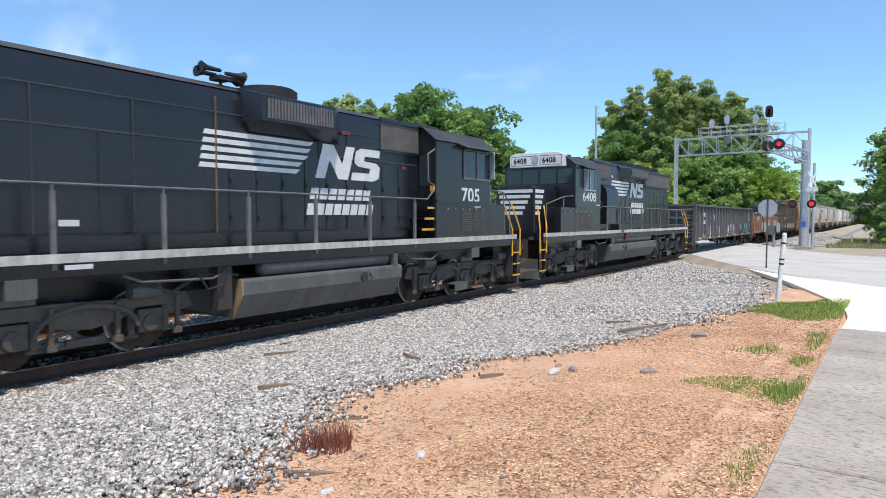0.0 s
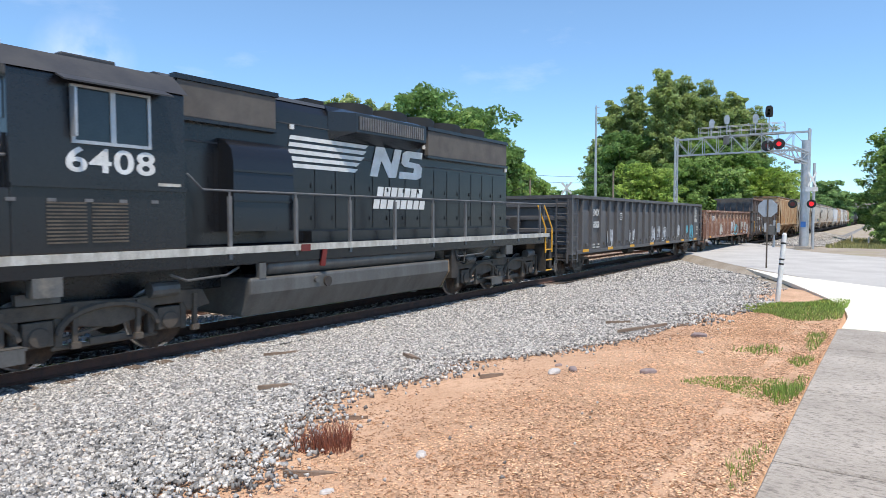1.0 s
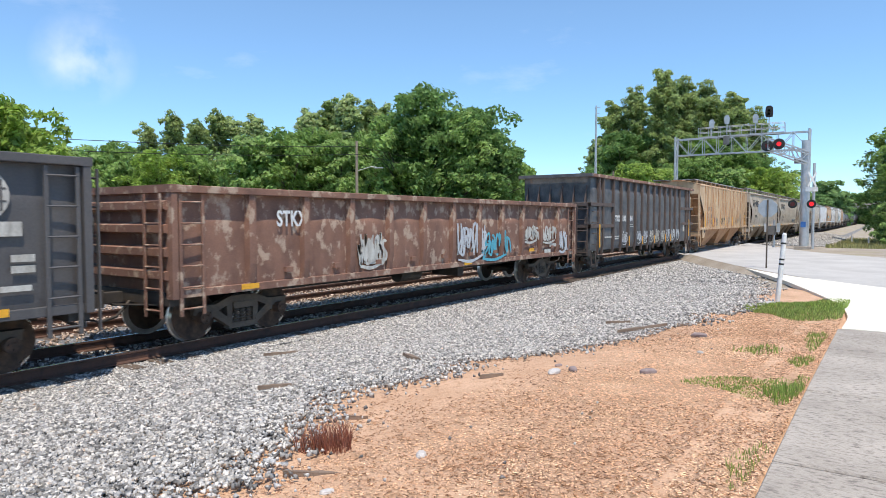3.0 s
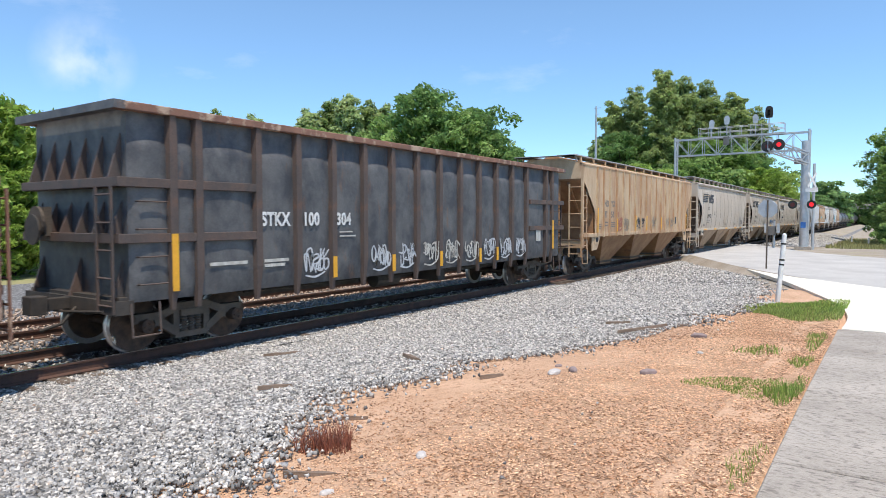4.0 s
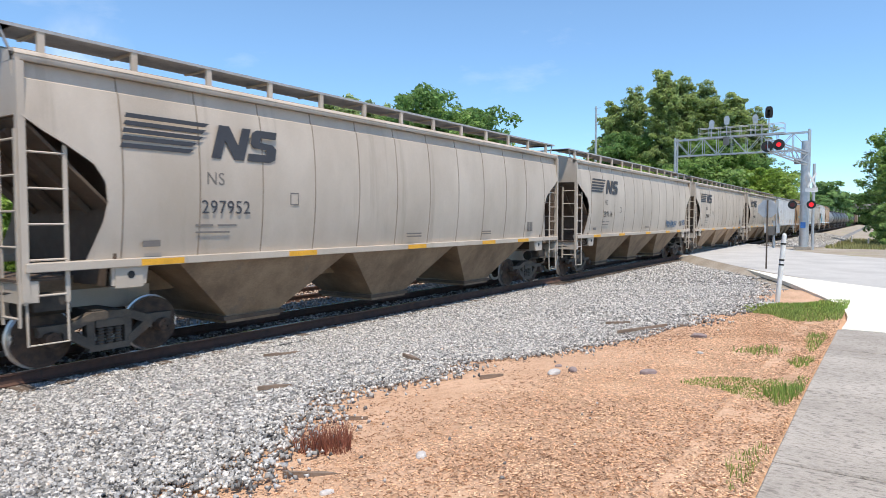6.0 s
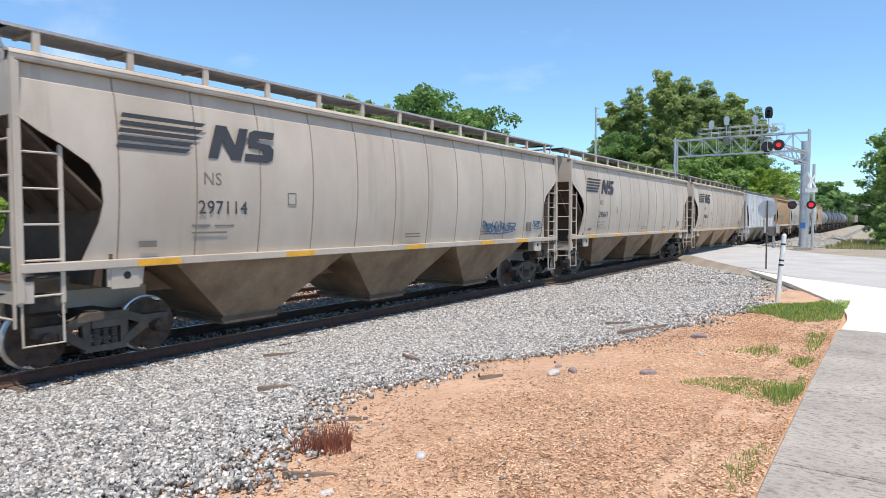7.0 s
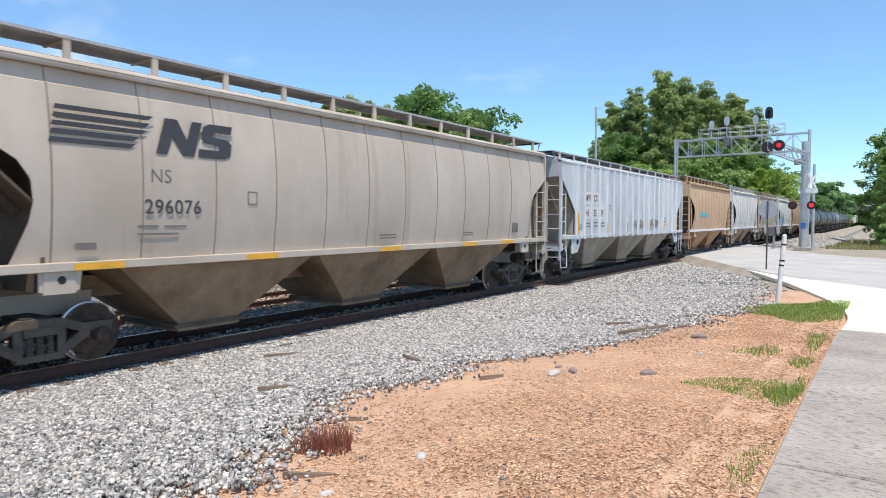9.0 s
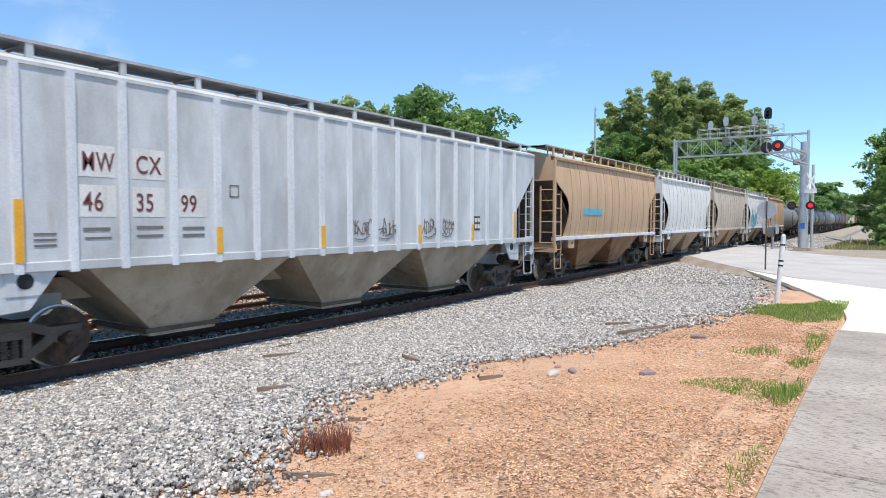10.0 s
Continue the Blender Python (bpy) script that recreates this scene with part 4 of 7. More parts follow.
for txt, y, z in (("ND", 2.30, 2.77), ("YX", 3.12, 2.77), ("47", 2.30, 2.31), ("50", 3.12, 2.31)):
    letters("lettering", txt, 0.36, tan_car, (1.579, y, z), M_TEXTGREY, 0.95, 0.008)
letters("lettering", "4", 0.36, tan_car, (1.579, 3.95, 2.31), M_SPRAYR, 0.95, label="reddish digit half painted over")
bars(tan_car, 1.579, [(1.62, 1.85, .35, .03), (1.62, 1.92, .35, .03), (1.62, 1.99, .35, .03), (2.4, 2.08, .32, .05), (2.4, 1.94, .3, .04), (3.12, 1.9, .5, .03), (3.12, 1.98, .5, .03), (3.12, 2.06, .5, .05)], M_TEXTGREY)
for sd, y, w, h, z, r, m_, st in ((3, 6.45, 1.3, .42, 1.9, 0.017, M_LOGO, 14), (4, 9.05, .75, .45, 1.95, 0.014, M_SPRAYD, 9), (12, 11.6, 1.4, .40, 1.9, 0.014, M_SPRAYD, 14), (13, 3.9, .65, .5, 1.8, 0.03, M_SPRAYR, 7), (14, 4.75, .7, .5, 1.8, 0.02, M_SPRAYD, 7)):
    part("graffiti", scribble(sd, w, h, 1.579, y, z, r, st), m_, tan_car)
bars(tan_car, 1.579, [(13.3, 1.98, .30, .38)], M_LOGO, "data_plate")

NUMBERS = ("297952", "297114", "295047", "296076")
for i, num in enumerate(NUMBERS):
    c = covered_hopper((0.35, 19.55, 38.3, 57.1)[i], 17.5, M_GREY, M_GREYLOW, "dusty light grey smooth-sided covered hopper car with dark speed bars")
    x = 1.607
    mark(c, 1.606, 1.47, 3.30, 0.58, M_LOGO, 1.50, 1.46)
    letters("lettering", num, 0.33, c, (1.597, 2.80, 2.34), M_LOGO, 0.98)
    letters("lettering", "NS", 0.31, c, (1.606, 2.90, 2.84), M_TEXTGREY, 0.95)
    bars(c, 1.560, [(2.7, 2.12, .35, .035), (3.15, 2.12, .4, .03), (2.7, 2.0, .7, .03), (1.75, 1.8, .3, .1)], M_TEXTGREY)
    bars(c, 1.56, [(15.1, 1.85, .16, .3), (15.3, 1.85, .16, .3), (12.2, 1.8, .5, .03), (12.2, 1.87, .5, .03), (8.6, 1.8, .6, .03), (8.6, 1.87, .6, .03)], M_TEXTGREY)
    bars(c, 1.6, [(4.8, 2.74, .22, .02), (4.8, 2.52, .22, .02), (4.8, 2.52, .02, .22), (5.0, 2.52, .02, .22)], M_TEXTGREY, "stencil_box")
    reflectors(c, 1.606, [(1.7, 1.51), (4.75, 1.51), (8.6, 1.51), (12.15, 1.51), (14.35, 1.51)], 0.75, 0.10)
    if i == 1:
        part("graffiti", scribble(17, 0.6, 0.26, 1.57, 15.55, 1.95, 0.014, 6), M_SPRAYN, c)
        part("graffiti", scribble(11, 1.9, 0.34, 1.572, 12.3, 1.85, 0.018, 18), M_SPRAYN, c)

mw = covered_hopper(75.9, 17.1, M_SILVER, M_PALELOW, "pale blue-grey ribbed covered hopper car with reddish numbers", False, 18, eave=4.42, sill=(1.52, 1.66), ribmat=M_SILVERRIB, board=0.33)
for y, z in ((1.46, 2.52), (4.642, 2.12), (7.18, 2.12), (10.564, 2.12), (13.102, 2.12), (15.64, 2.5)):
    part("reflector", Mesh().box(1.632, 1.638, y - 0.06, y + 0.06, 1.66, z), M_YELLOW, mw, "yellow reflective strip")
M_MAROON = plain("maroon_lettering_paint", (0.16, 0.05, 0.05), 0.6)
for txt, y, z in (("MW", 2.29, 2.97), ("CX", 3.12, 2.97), ("46", 2.30, 2.38), ("35", 3.11, 2.38), ("99", 3.89, 2.38)):
    letters("lettering", txt, 0.40, mw, (1.584, y + 0.03, z), M_MAROON, 0.66 if txt == "MW" else 0.74, 0.003)
    part("number_patch", Mesh().box(1.574, 1.580, y - 0.02, y + 0.53, z - 0.09, z + 0.38), M_PALE, mw)
bars(mw, 1.579, [(2.33, 2.08, .4, .05), (3.15, 2.1, .45, .05), (3.95, 2.08, .42, .05), (2.35, 1.96, .4, .03), (3.15, 1.97, .45, .04), (3.95, 1.96, .42, .05), (1.66, 1.95, .3, .03), (1.66, 2.03, .3, .03), (1.66, 1.87, .3, .03), (4.9, 2.85, .2, .02), (4.9, 2.65, .2, .02), (4.9, 2.65, .02, .2), (5.08, 2.65, .02, .2)], M_TEXTGREY)
for sd, y, w in ((21, 8.15, .55), (22, 9.0, .6), (23, 10.75, .55), (24, 11.6, .5)):
    part("graffiti", scribble(sd, w, 0.42, 1.579, y, 1.85, 0.011, 7), M_TEXTGREY, mw)
bars(mw, 1.579, [(13.25, 1.95, .32, .4)], M_LOGO, "data_plate")
bars(mw, 1.585, [(13.28, 2.0, .11, .12), (13.43, 2.0, .11, .12), (13.28, 2.18, .11, .12), (13.43, 2.18, .11, .12)], M_PALE, "data_card")

ORDER = [(94.7, 12.3, M_ORANGE, M_TANLOW, "faded orange-tan covered hopper car"), (108.2, 11.6, M_PALE, M_GREYLOW, "white covered hopper car streaked with dirt"),
         (121.0, 12.2, M_GREY, M_GREYLOW, "light grey covered hopper car"), (134.6, 11.8, M_PALE, M_GREYLOW, "white covered hopper car with blue graffiti"), (147.7, 11.6, M_TAN, M_TANLOW, "tan covered hopper car")]
for k, (u, L, b, lo, lab) in enumerate(ORDER):
    c = covered_hopper(u, L, b, lo, lab, True, spin=False, bays=2, detail=False, sillmat=M_SILVERRIB if b is not M_GREY else None)
    if k == 0:
        part("lettering", Mesh().box(1.6, 1.606, 2.6, 4.6, 2.45, 2.7), M_SPRAYB, c)
    if k == 3:
        part("graffiti", scribble(31, 2.5, 1.3, 1.60, 1.8, 1.8, 0.1, 8), M_SPRAYB, c)


# ---- gondolas
def gondola(u, L, z0, z1, body, label, stakes, tall=False, load=False, name="gondola"):
    car = thing(name, label, "gondola car", "gondolas")
    if tall:
        stake_at = [0.97, 1.45] + [2.72 + 1.0 * k for k in range(12)] + [L - 1.45, L - 0.97]
    elif load:
        stake_at = [1.65 + 1.36 * k for k in range(11)]
    elif L > 20:
        stake_at = [1.12 + 0.99 * k for k in range(17)] + [17.78, 18.95]
    else:
        stake_at = [1.15 + (L - 2.3) * k / (stakes - 1) for k in range(stakes)]
    stakes = len(stake_at)
    for s in (-1, 1):
        m = Mesh()
        xs = 1.47
        ys = stake_at
        ends = 0.24 if tall else 0.05
        grid_y = [ends]
        for ya, yb in zip([ends] + ys, ys + [L - ends]):
            grid_y += [ya + (yb - ya) * k / 6 for k in range(1, 7)] if yb > ya else []
        rnd = random.Random(int(L * 10))
        depth = [rnd.uniform(0.062, 0.088) if tall else rnd.uniform(0.02, 0.06) for _ in range(len(ys) + 2)]
        for th in (0.0, 0.03):
            rows = []
            for z in (z0 + 0.06, z0 + 0.3, z0 + 0.5, *[z0 + 0.5 + (z1 - z0 - 1.25) * k / 5 for k in range(1, 5)], z1 - 0.75, z1 - 0.66, z1 - 0.59, z1 - 0.52, z1 - 0.05):
                row = []
                for yy in grid_y:
                    j = sum(1 for q in ys if q < yy - 1e-6)
                    lo, hi = ([ends] + ys)[j], (ys + [L - ends])[j]
                    f = (yy - lo) / max(hi - lo, 0.01)
                    up = min(max((z1 - 0.5 - 0.12 * (1 - math.sin(math.pi * f)) - z) / 0.12, 0), 1) * min(max((z - z0) / 0.3, 0), 1)
                    dent = noise.noise((yy * 1.9, z * 1.7, s * 3.0)) * (0.022 if tall else 0.022 if load else 0.004) * up
                    row.append((s * (xs - th + dent + depth[j] * up * math.sin(math.pi * min(max(f, 0), 1)) ** (0.3 if tall else 0.6)), yy, z))
                rows.append(row)
            m.loft(rows, caps=False, closed=False)
        part("side_sheet", m, body, car, smooth=60)
        x0, x1 = sorted((s * 1.42, s * 1.63))
        part("top_chord", Mesh().box(x0, x1, 0.0, L, z1 - 0.13, z1), M_RUST_GON if tall else body, car, bevel=0.015)
        if not tall:
            part("side_sill", Mesh().box(*sorted((s * 1.40, s * 1.56)), 0.0, L, z0, z0 + 0.14), body, car, bevel=0.01)
        for i in range(stakes):
            y = stake_at[i]
            zb = z0 - (0.12 if tall else 0.0)
            w = 0.1 if not tall else 0.085
            me = shared(("stake", z0, z1, s, tall), lambda: mesh_of("stake", Mesh().loft([[(s * 1.468, -w * (0.5 if tall else 1.0), zb), (s * 1.54, -w * 0.4, zb), (s * 1.54, w * 0.4, zb), (s * 1.468, w * (0.5 if tall else 1.0), zb)],
                                                                                        [(s * 1.468, -w, z0 + 0.5), (s * 1.60, -w * 0.8, z0 + 0.5), (s * 1.60, w * 0.8, z0 + 0.5), (s * 1.468, w, z0 + 0.5)],
                                                                                        [(s * 1.468, -w, z1 - 0.5), (s * 1.60, -w * 0.8, z1 - 0.5), (s * 1.60, w * 0.8, z1 - 0.5), (s * 1.468, w, z1 - 0.5)],
                                                                                        [(s * 1.468, -w * 0.8, z1 - 0.13), (s * 1.60, -w * 0.6, z1 - 0.13), (s * 1.60, w * 0.6, z1 - 0.13), (s * 1.468, w * 0.8, z1 - 0.13)]])))
            o = part("stake", me, M_STAKE if tall else body, car)
            o.location[1] = y
            if not tall and 0 < i:
                part("tie_loop", shared(("loop", body.name, s), lambda: mesh_of("tie_loop", Mesh().box(*sorted((s * 1.47, s * 1.58)), -0.09, 0.09, -0.04, 0.06))), body, car).location = (0, y - 0.45, z0 + 0.33)
        if tall:
            for ya, yb in ((0.02, 2.72), (L - 2.72, L - 0.02)):
                for z in (1.86, 2.74):
                    part("rail_band", Mesh().box(*sorted((s * 1.45, s * 1.595)), ya, yb, z, z + 0.15), M_STAKE, car, bevel=0.01)
    for y, s in ((0.05, 1), (L - 0.05, -1)):
        inset = 0.19 if tall else 0.0
        m = Mesh().box(-1.47, 1.47, *sorted((y + s * inset, y + s * (inset + 0.04))), z0 + 0.05, z1 - 0.06)
        part("end_sheet", m, body, car)
        if tall:
            for z in (1.86, 2.74):
                part("end_band", Mesh().box(-1.59, 1.59, *sorted((y - s * 0.03, y + s * 0.19)), z, z + 0.15), M_STAKE, car, bevel=0.01)
                for k in range(6):
                    x = -1.3 + 0.52 * k
                    part("gusset", Mesh().prism([(y - s * 0.02, z + 0.15), (y + s * 0.19, z + 0.15), (y + s * 0.19, z + (0.85 if z > 2 else 0.68))], x - 0.02, x + 0.02, "x"), M_STAKE, car)
            for k in (-1.3, 0.0, 1.3):
                part("gusset", Mesh().prism([(y - s * 0.02, z0 + 0.1), (y + s * 0.19, z0 + 0.1), (y + s * 0.19, 1.6)], k - 0.02, k + 0.02, "x"), M_STAKE, car)
        n = 0 if tall else 4
        for i in range(n):
            z = z0 + 0.2 + (z1 - z0 - 0.35) * (i + 0.5) / n
            part("end_rib", Mesh().prism([(y, z - 0.1), (y - s * 0.13, z - 0.06), (y - s * 0.13, z + 0.06), (y, z + 0.1)], -1.5, 1.5, "x"), body, car)
        part("end_chord", Mesh().box(-1.63, 1.63, *sorted((y - s * 0.08, y + s * 0.1)), z1 - 0.128, z1 + 0.002), body, car)
        for xa in (1.44, -1.62) if not tall else ():
            part("corner_post", Mesh().box(xa, xa + 0.18, *sorted((y - s * 0.06, y + s * 0.05)), z0, z1 - 0.13), body, car)
        if tall:
            for k in range(4):
                part("grab_iron", Mesh().tube([(1.5, y + s * 0.3, 1.2 + 0.44 * k), (1.6, y + s * 0.3, 1.2 + 0.44 * k), (1.6, y + s * 0.78, 1.2 + 0.44 * k), (1.5, y + s * 0.78, 1.2 + 0.44 * k)], 0.014, 6), M_STAKE, car)
            ladder(car, (1.45, y - s * 0.06), (1.0, y - s * 0.06), (0, 1, 0), z0 - 0.1, 2.75, 5, M_STAKE)
            part("stirrup", Mesh().tube([(1.5, y + s * 0.2, z0 + 0.05), (1.54, y + s * 0.2, 0.38), (1.54, y + s * 0.68, 0.38), (1.5, y + s * 0.68, z0 + 0.05)], 0.022, 6), M_STAKE, car)
            part("hand_brake", Mesh().disc((-0.75, y - s * 0.16, 2.2), 0.26, 0.05, "y", 18).box(-0.95, -0.55, *sorted((y - s * 0.13, y)), 1.95, 2.45), M_TRUCK, car)
        else:
            ladder(car, (1.58, y + s * 0.12), (1.58, y + s * 0.55), (1, 0, 0), z0 - 0.3, z1 - 0.15, 6, body)
            ladder(car, (1.5, y - s * 0.2), (1.05, y - s * 0.2), (0, 1, 0), z0 - 0.3, z1 - 0.15, 6, body)
        part("end_sill", Mesh().box(-1.5, 1.5, *sorted((y - s * 0.05, y + s * 0.25)), z0 - 0.12, z0 + 0.1).box(-0.35, 0.35, *sorted((y, y + s * 3.0)), 0.7, z0), M_UNDER, car)
        m = Mesh().tube([(-1.2, y - s * 0.12, 0.8), (0, y - s * 0.2, 0.72), (1.25, y - s * 0.12, 0.8)], 0.022, 6).disc((-0.7, y - s * 0.25, z0 + 1.2), 0.26, 0.03, "y", 16)
        part("brake_gear", m, M_UNDER, car)
        freight_truck(car, y + s * (1.75 if not tall else 1.55), True)
    part("floor", Mesh().box(-1.46, 1.46, 0.08, L - 0.08, z0 + 0.07, z0 + 0.15).box(-0.3, 0.3, 0.2, L - 0.2, z0 - 0.22, z0 + 0.07), M_UNDER, car)
    part("brake_cylinder", Mesh().tube([(0.7, L * 0.42, z0 - 0.15), (0.7, L * 0.42 + 0.9, z0 - 0.15)], 0.18, 12).tube([(0.5, 3.2, z0 - 0.1), (0.5, L - 3.2, z0 - 0.1)], 0.03, 6).box(0.3, 1.2, L * 0.55, L * 0.55 + 0.3, z0 - 0.3, z0 + 0.06), M_UNDER, car)
    coupler(car, L)
    if load:
        v, f, n, w = [], [], 60, 10
        for j in range(n + 1):
            for i in range(w + 1):
                x, y = -1.43 + 2.86 * i / w, 0.12 + (L - 0.24) * j / n
                v.append((x, y, z1 - 0.08 + noise.noise((x * 1.4, y * 1.1, 2)) * 0.16 + noise.noise((x * 5, y * 5, 7)) * 0.07 - 0.1 * (abs(x) / 1.43) ** 4))
        f = [(j * (w + 1) + i, j * (w + 1) + i + 1, (j + 1) * (w + 1) + i + 1, (j + 1) * (w + 1) + i) for j in range(n) for i in range(w)]
        part("load", Mesh().add(v, f), M_TANLOW, car, "rusty scrap heaped level with the rim")
    return run(car, u)


g1 = gondola(-77.3, 20.8, 0.86, 3.13, M_GREY_GON, "dark grey steel gondola car with white graffiti", 19)
letters("lettering", "SMIX", 0.37, g1, (1.545, 2.29, 2.36), M_WHITE, 0.80, 0.006)
letters("lettering", "660628", 0.36, g1, (1.545, 2.27, 1.87), M_WHITE, 0.62, 0.006)
bars(g1, 1.545, [(2.27, 1.15, .35, .07), (2.67, 1.15, .38, .07), (2.27, 1.04, .25, .06), (2.62, 1.04, .4, .06)], M_STRIPE)
bars(g1, 1.545, [(5.5, 2.45, .3, .03), (5.5, 2.18, .3, .03), (5.5, 2.18, .03, .3), (5.77, 2.18, .03, .3), (5.6, 2.28, .1, .03), (5.6, 2.36, .1, .03)], M_WHITE, "stencil_box")
reflectors(g1, 1.565, [(1.2, 0.92), (4.0, 0.92), (6.9, 0.92), (10.0, 0.92), (12.9, 0.92), (16.1, 0.92), (19.1, 0.92)], 0.6, 0.11)
for sd, y, w, h, z, m_, st in ((1, 3.95, .6, .7, 1.1, M_SPRAYW, 7), (2, 6.85, .55, .6, 1.15, M_SPRAYW, 7), (5, 9.95, .85, .75, 1.12, M_SPRAYW, 8), (6, 11.05, .65, .65, 1.25, M_SPRAYW, 7), (7, 12.05, .8, .75, 1.15, M_SPRAYW, 7), (8, 15.1, .6, .65, 1.3, M_SPRAYW, 6), (9, 17.12, .42, .4, 1.45, M_SPRAYB, 5), (10, 17.95, .75, 0.95, 1.0, M_SPRAYB, 7)):
    part("graffiti", scribble(sd, w, h, 1.548, y, z, 0.020, st + 3), m_, g1)
part("emblem", Mesh().prism([(19.4 + 0.36 * math.cos(6.2832 * k / 24), 2.55 + 0.36 * math.sin(6.2832 * k / 24)) for k in range(24)], 1.50, 1.549, "x"), M_STRIPE, g1, "round white globe emblem")
for k in range(4):
    c = (k - 1.5) * 0.17
    w = math.sqrt(0.33 ** 2 - c * c)
    part("emblem_line", Mesh().box(1.549, 1.553, 19.4 - w, 19.4 + w, 2.54 + c, 2.57 + c), M_GREY_GON, g1)
    part("emblem_line", Mesh().box(1.549, 1.554, 19.385 + c, 19.415 + c, 2.55 - w, 2.55 + w), M_GREY_GON, g1)
bars(g1, 1.545, [(19.2, 2.0, .7, .2), (19.75, 1.65, .3, .1), (19.75, 1.5, .3, .1), (19.6, 1.25, .4, .08)], M_STRIPE)

g2 = gondola(-55.2, 16.75, 0.9, 2.8, M_RUST_GON, "rust-brown battered gondola car loaded with scrap, graffiti on its side", 17, load=True)
letters("lettering", "STKX", 0.42, g2, (1.545, 2.27, 2.1), M_WHITE, 0.72, 0.012)
for sd, y, w, h, z, m_, st in ((41, 8.6, 1.5, 1.0, 1.15, M_SPRAYW, 9), (42, 9.9, 1.6, .8, 1.1, M_SPRAYB, 8), (43, 13.95, 1.1, .5, 1.45, M_STRIPE, 6), (44, 15.35, 0.7, .7, 1.1, M_SPRAYW, 6), (45, 4.6, .9, .7, 1.2, M_STRIPE, 6), (46, 12.6, 1.0, .5, 1.5, M_STRIPE, 6)):
    part("graffiti", scribble(sd, w, h, 1.555, y, z, 0.035, st + 5), m_, g2)
bars(g2, 1.545, [(5.0, 1.2, .5, .12), (14.2, 1.05, .5, .12), (14.6, 1.25, .6, .12)], M_STRIPE)
reflectors(g2, 1.565, [(1.4, 0.94), (9.0, 0.94), (13.0, 1.15)], 0.4, 0.1)

g3 = gondola(-36.85, 16.65, 0.86, 4.05, M_BLACK_GON, "tall scuffed black gondola car with white graffiti along the bottom", 16, tall=True)
letters("lettering", "STKX", 0.36, g3, (1.566, 2.79, 2.12), M_WHITE, 0.76, 0.012)
letters("lettering", "100", 0.36, g3, (1.566, 3.84, 2.12), M_WHITE, 0.8, 0.012)
letters("lettering", "304", 0.36, g3, (1.566, 4.80, 2.12), M_WHITE, 0.8, 0.012)
bars(g3, 1.566, [(2.85, 1.42, .6, .06), (2.85, 1.33, .5, .06), (1.75, 1.9, .62, .04), (1.8, 1.96, .5, .04), (1.65, 1.42, .8, .06), (4.9, 1.95, .4, .03), (4.9, 1.86, .5, .03), (14.4, 1.5, .35, .4)], M_STRIPE)
for i, (y, m_) in enumerate(((3.85, M_SPRAYW), (5.95, M_SPRAYW), (6.95, M_SPRAYW), (7.95, M_STRIPE), (8.95, M_STRIPE), (9.95, M_STRIPE), (10.95, M_SPRAYW), (11.95, M_SPRAYW), (12.95, M_SPRAYW))):
    part("graffiti", scribble(60 + i, 0.62, 0.55, 1.566, y, 1.12, 0.017, 8), m_, g3)
for y, z, h in ((0.97, 1.05, .95), (4.72, 1.0, .45), (6.72, 1.0, .4), (8.72, 1.0, .4), (10.72, 1.0, .4), (11.72, 1.0, .4), (15.68, 1.2, 1.0)):
    part("reflector", Mesh().box(1.603, 1.609, y - 0.06, y + 0.06, z, z + h), M_YELLOW, g3, "yellow reflective strip")


# ---- tank cars and the rest of the train, far off
def tank_car(u, L, body, label):
    car = thing("tank_car", label, "tank car", "tank cars")
    prof = [(0.5, 0.9), (0.6, 1.2), (0.85, 1.42), (1.2, 1.5), (L - 1.2, 1.5), (L - 0.85, 1.42), (L - 0.6, 1.2), (L - 0.5, 0.9)]
    part("tank", Mesh().tube([(0, y, 2.5) for y, _ in prof], 0, 22, True, [r for _, r in prof]), body, car, smooth=50)
    part("dome", Mesh().tube([(0, L / 2, 3.9), (0, L / 2, 4.35)], 0.5, 14), body, car)
    part("walkway", Mesh().box(-0.9, 0.9, L / 2 - 1.2, L / 2 + 1.2, 4.0, 4.05).bar((0.9, L / 2 - 1.2, 4.9), (0.9, L / 2 + 1.2, 4.9), 0.04).bar((0.9, L / 2 - 1.2, 4.0), (0.9, L / 2 - 1.2, 4.9), 0.04).bar((0.9, L / 2 + 1.2, 4.0), (0.9, L / 2 + 1.2, 4.9), 0.04), M_GRATE, car)
    part("sill", Mesh().box(-1.4, 1.4, 0, 1.0, 0.95, 1.12).box(-1.4, 1.4, L - 1.0, L, 0.95, 1.12).box(-0.4, 0.4, 0, L, 0.8, 1.1), M_UNDER, car)
    ladder(car, (1.55, L / 2 - 0.2), (1.55, L / 2 + 0.2), (1, 0, 0), 1.0, 4.0, 8, M_UNDER)
    for y in (1.6, L - 1.6):
        freight_truck(car, y, False)
    coupler(car, L)
    return run(car, u)


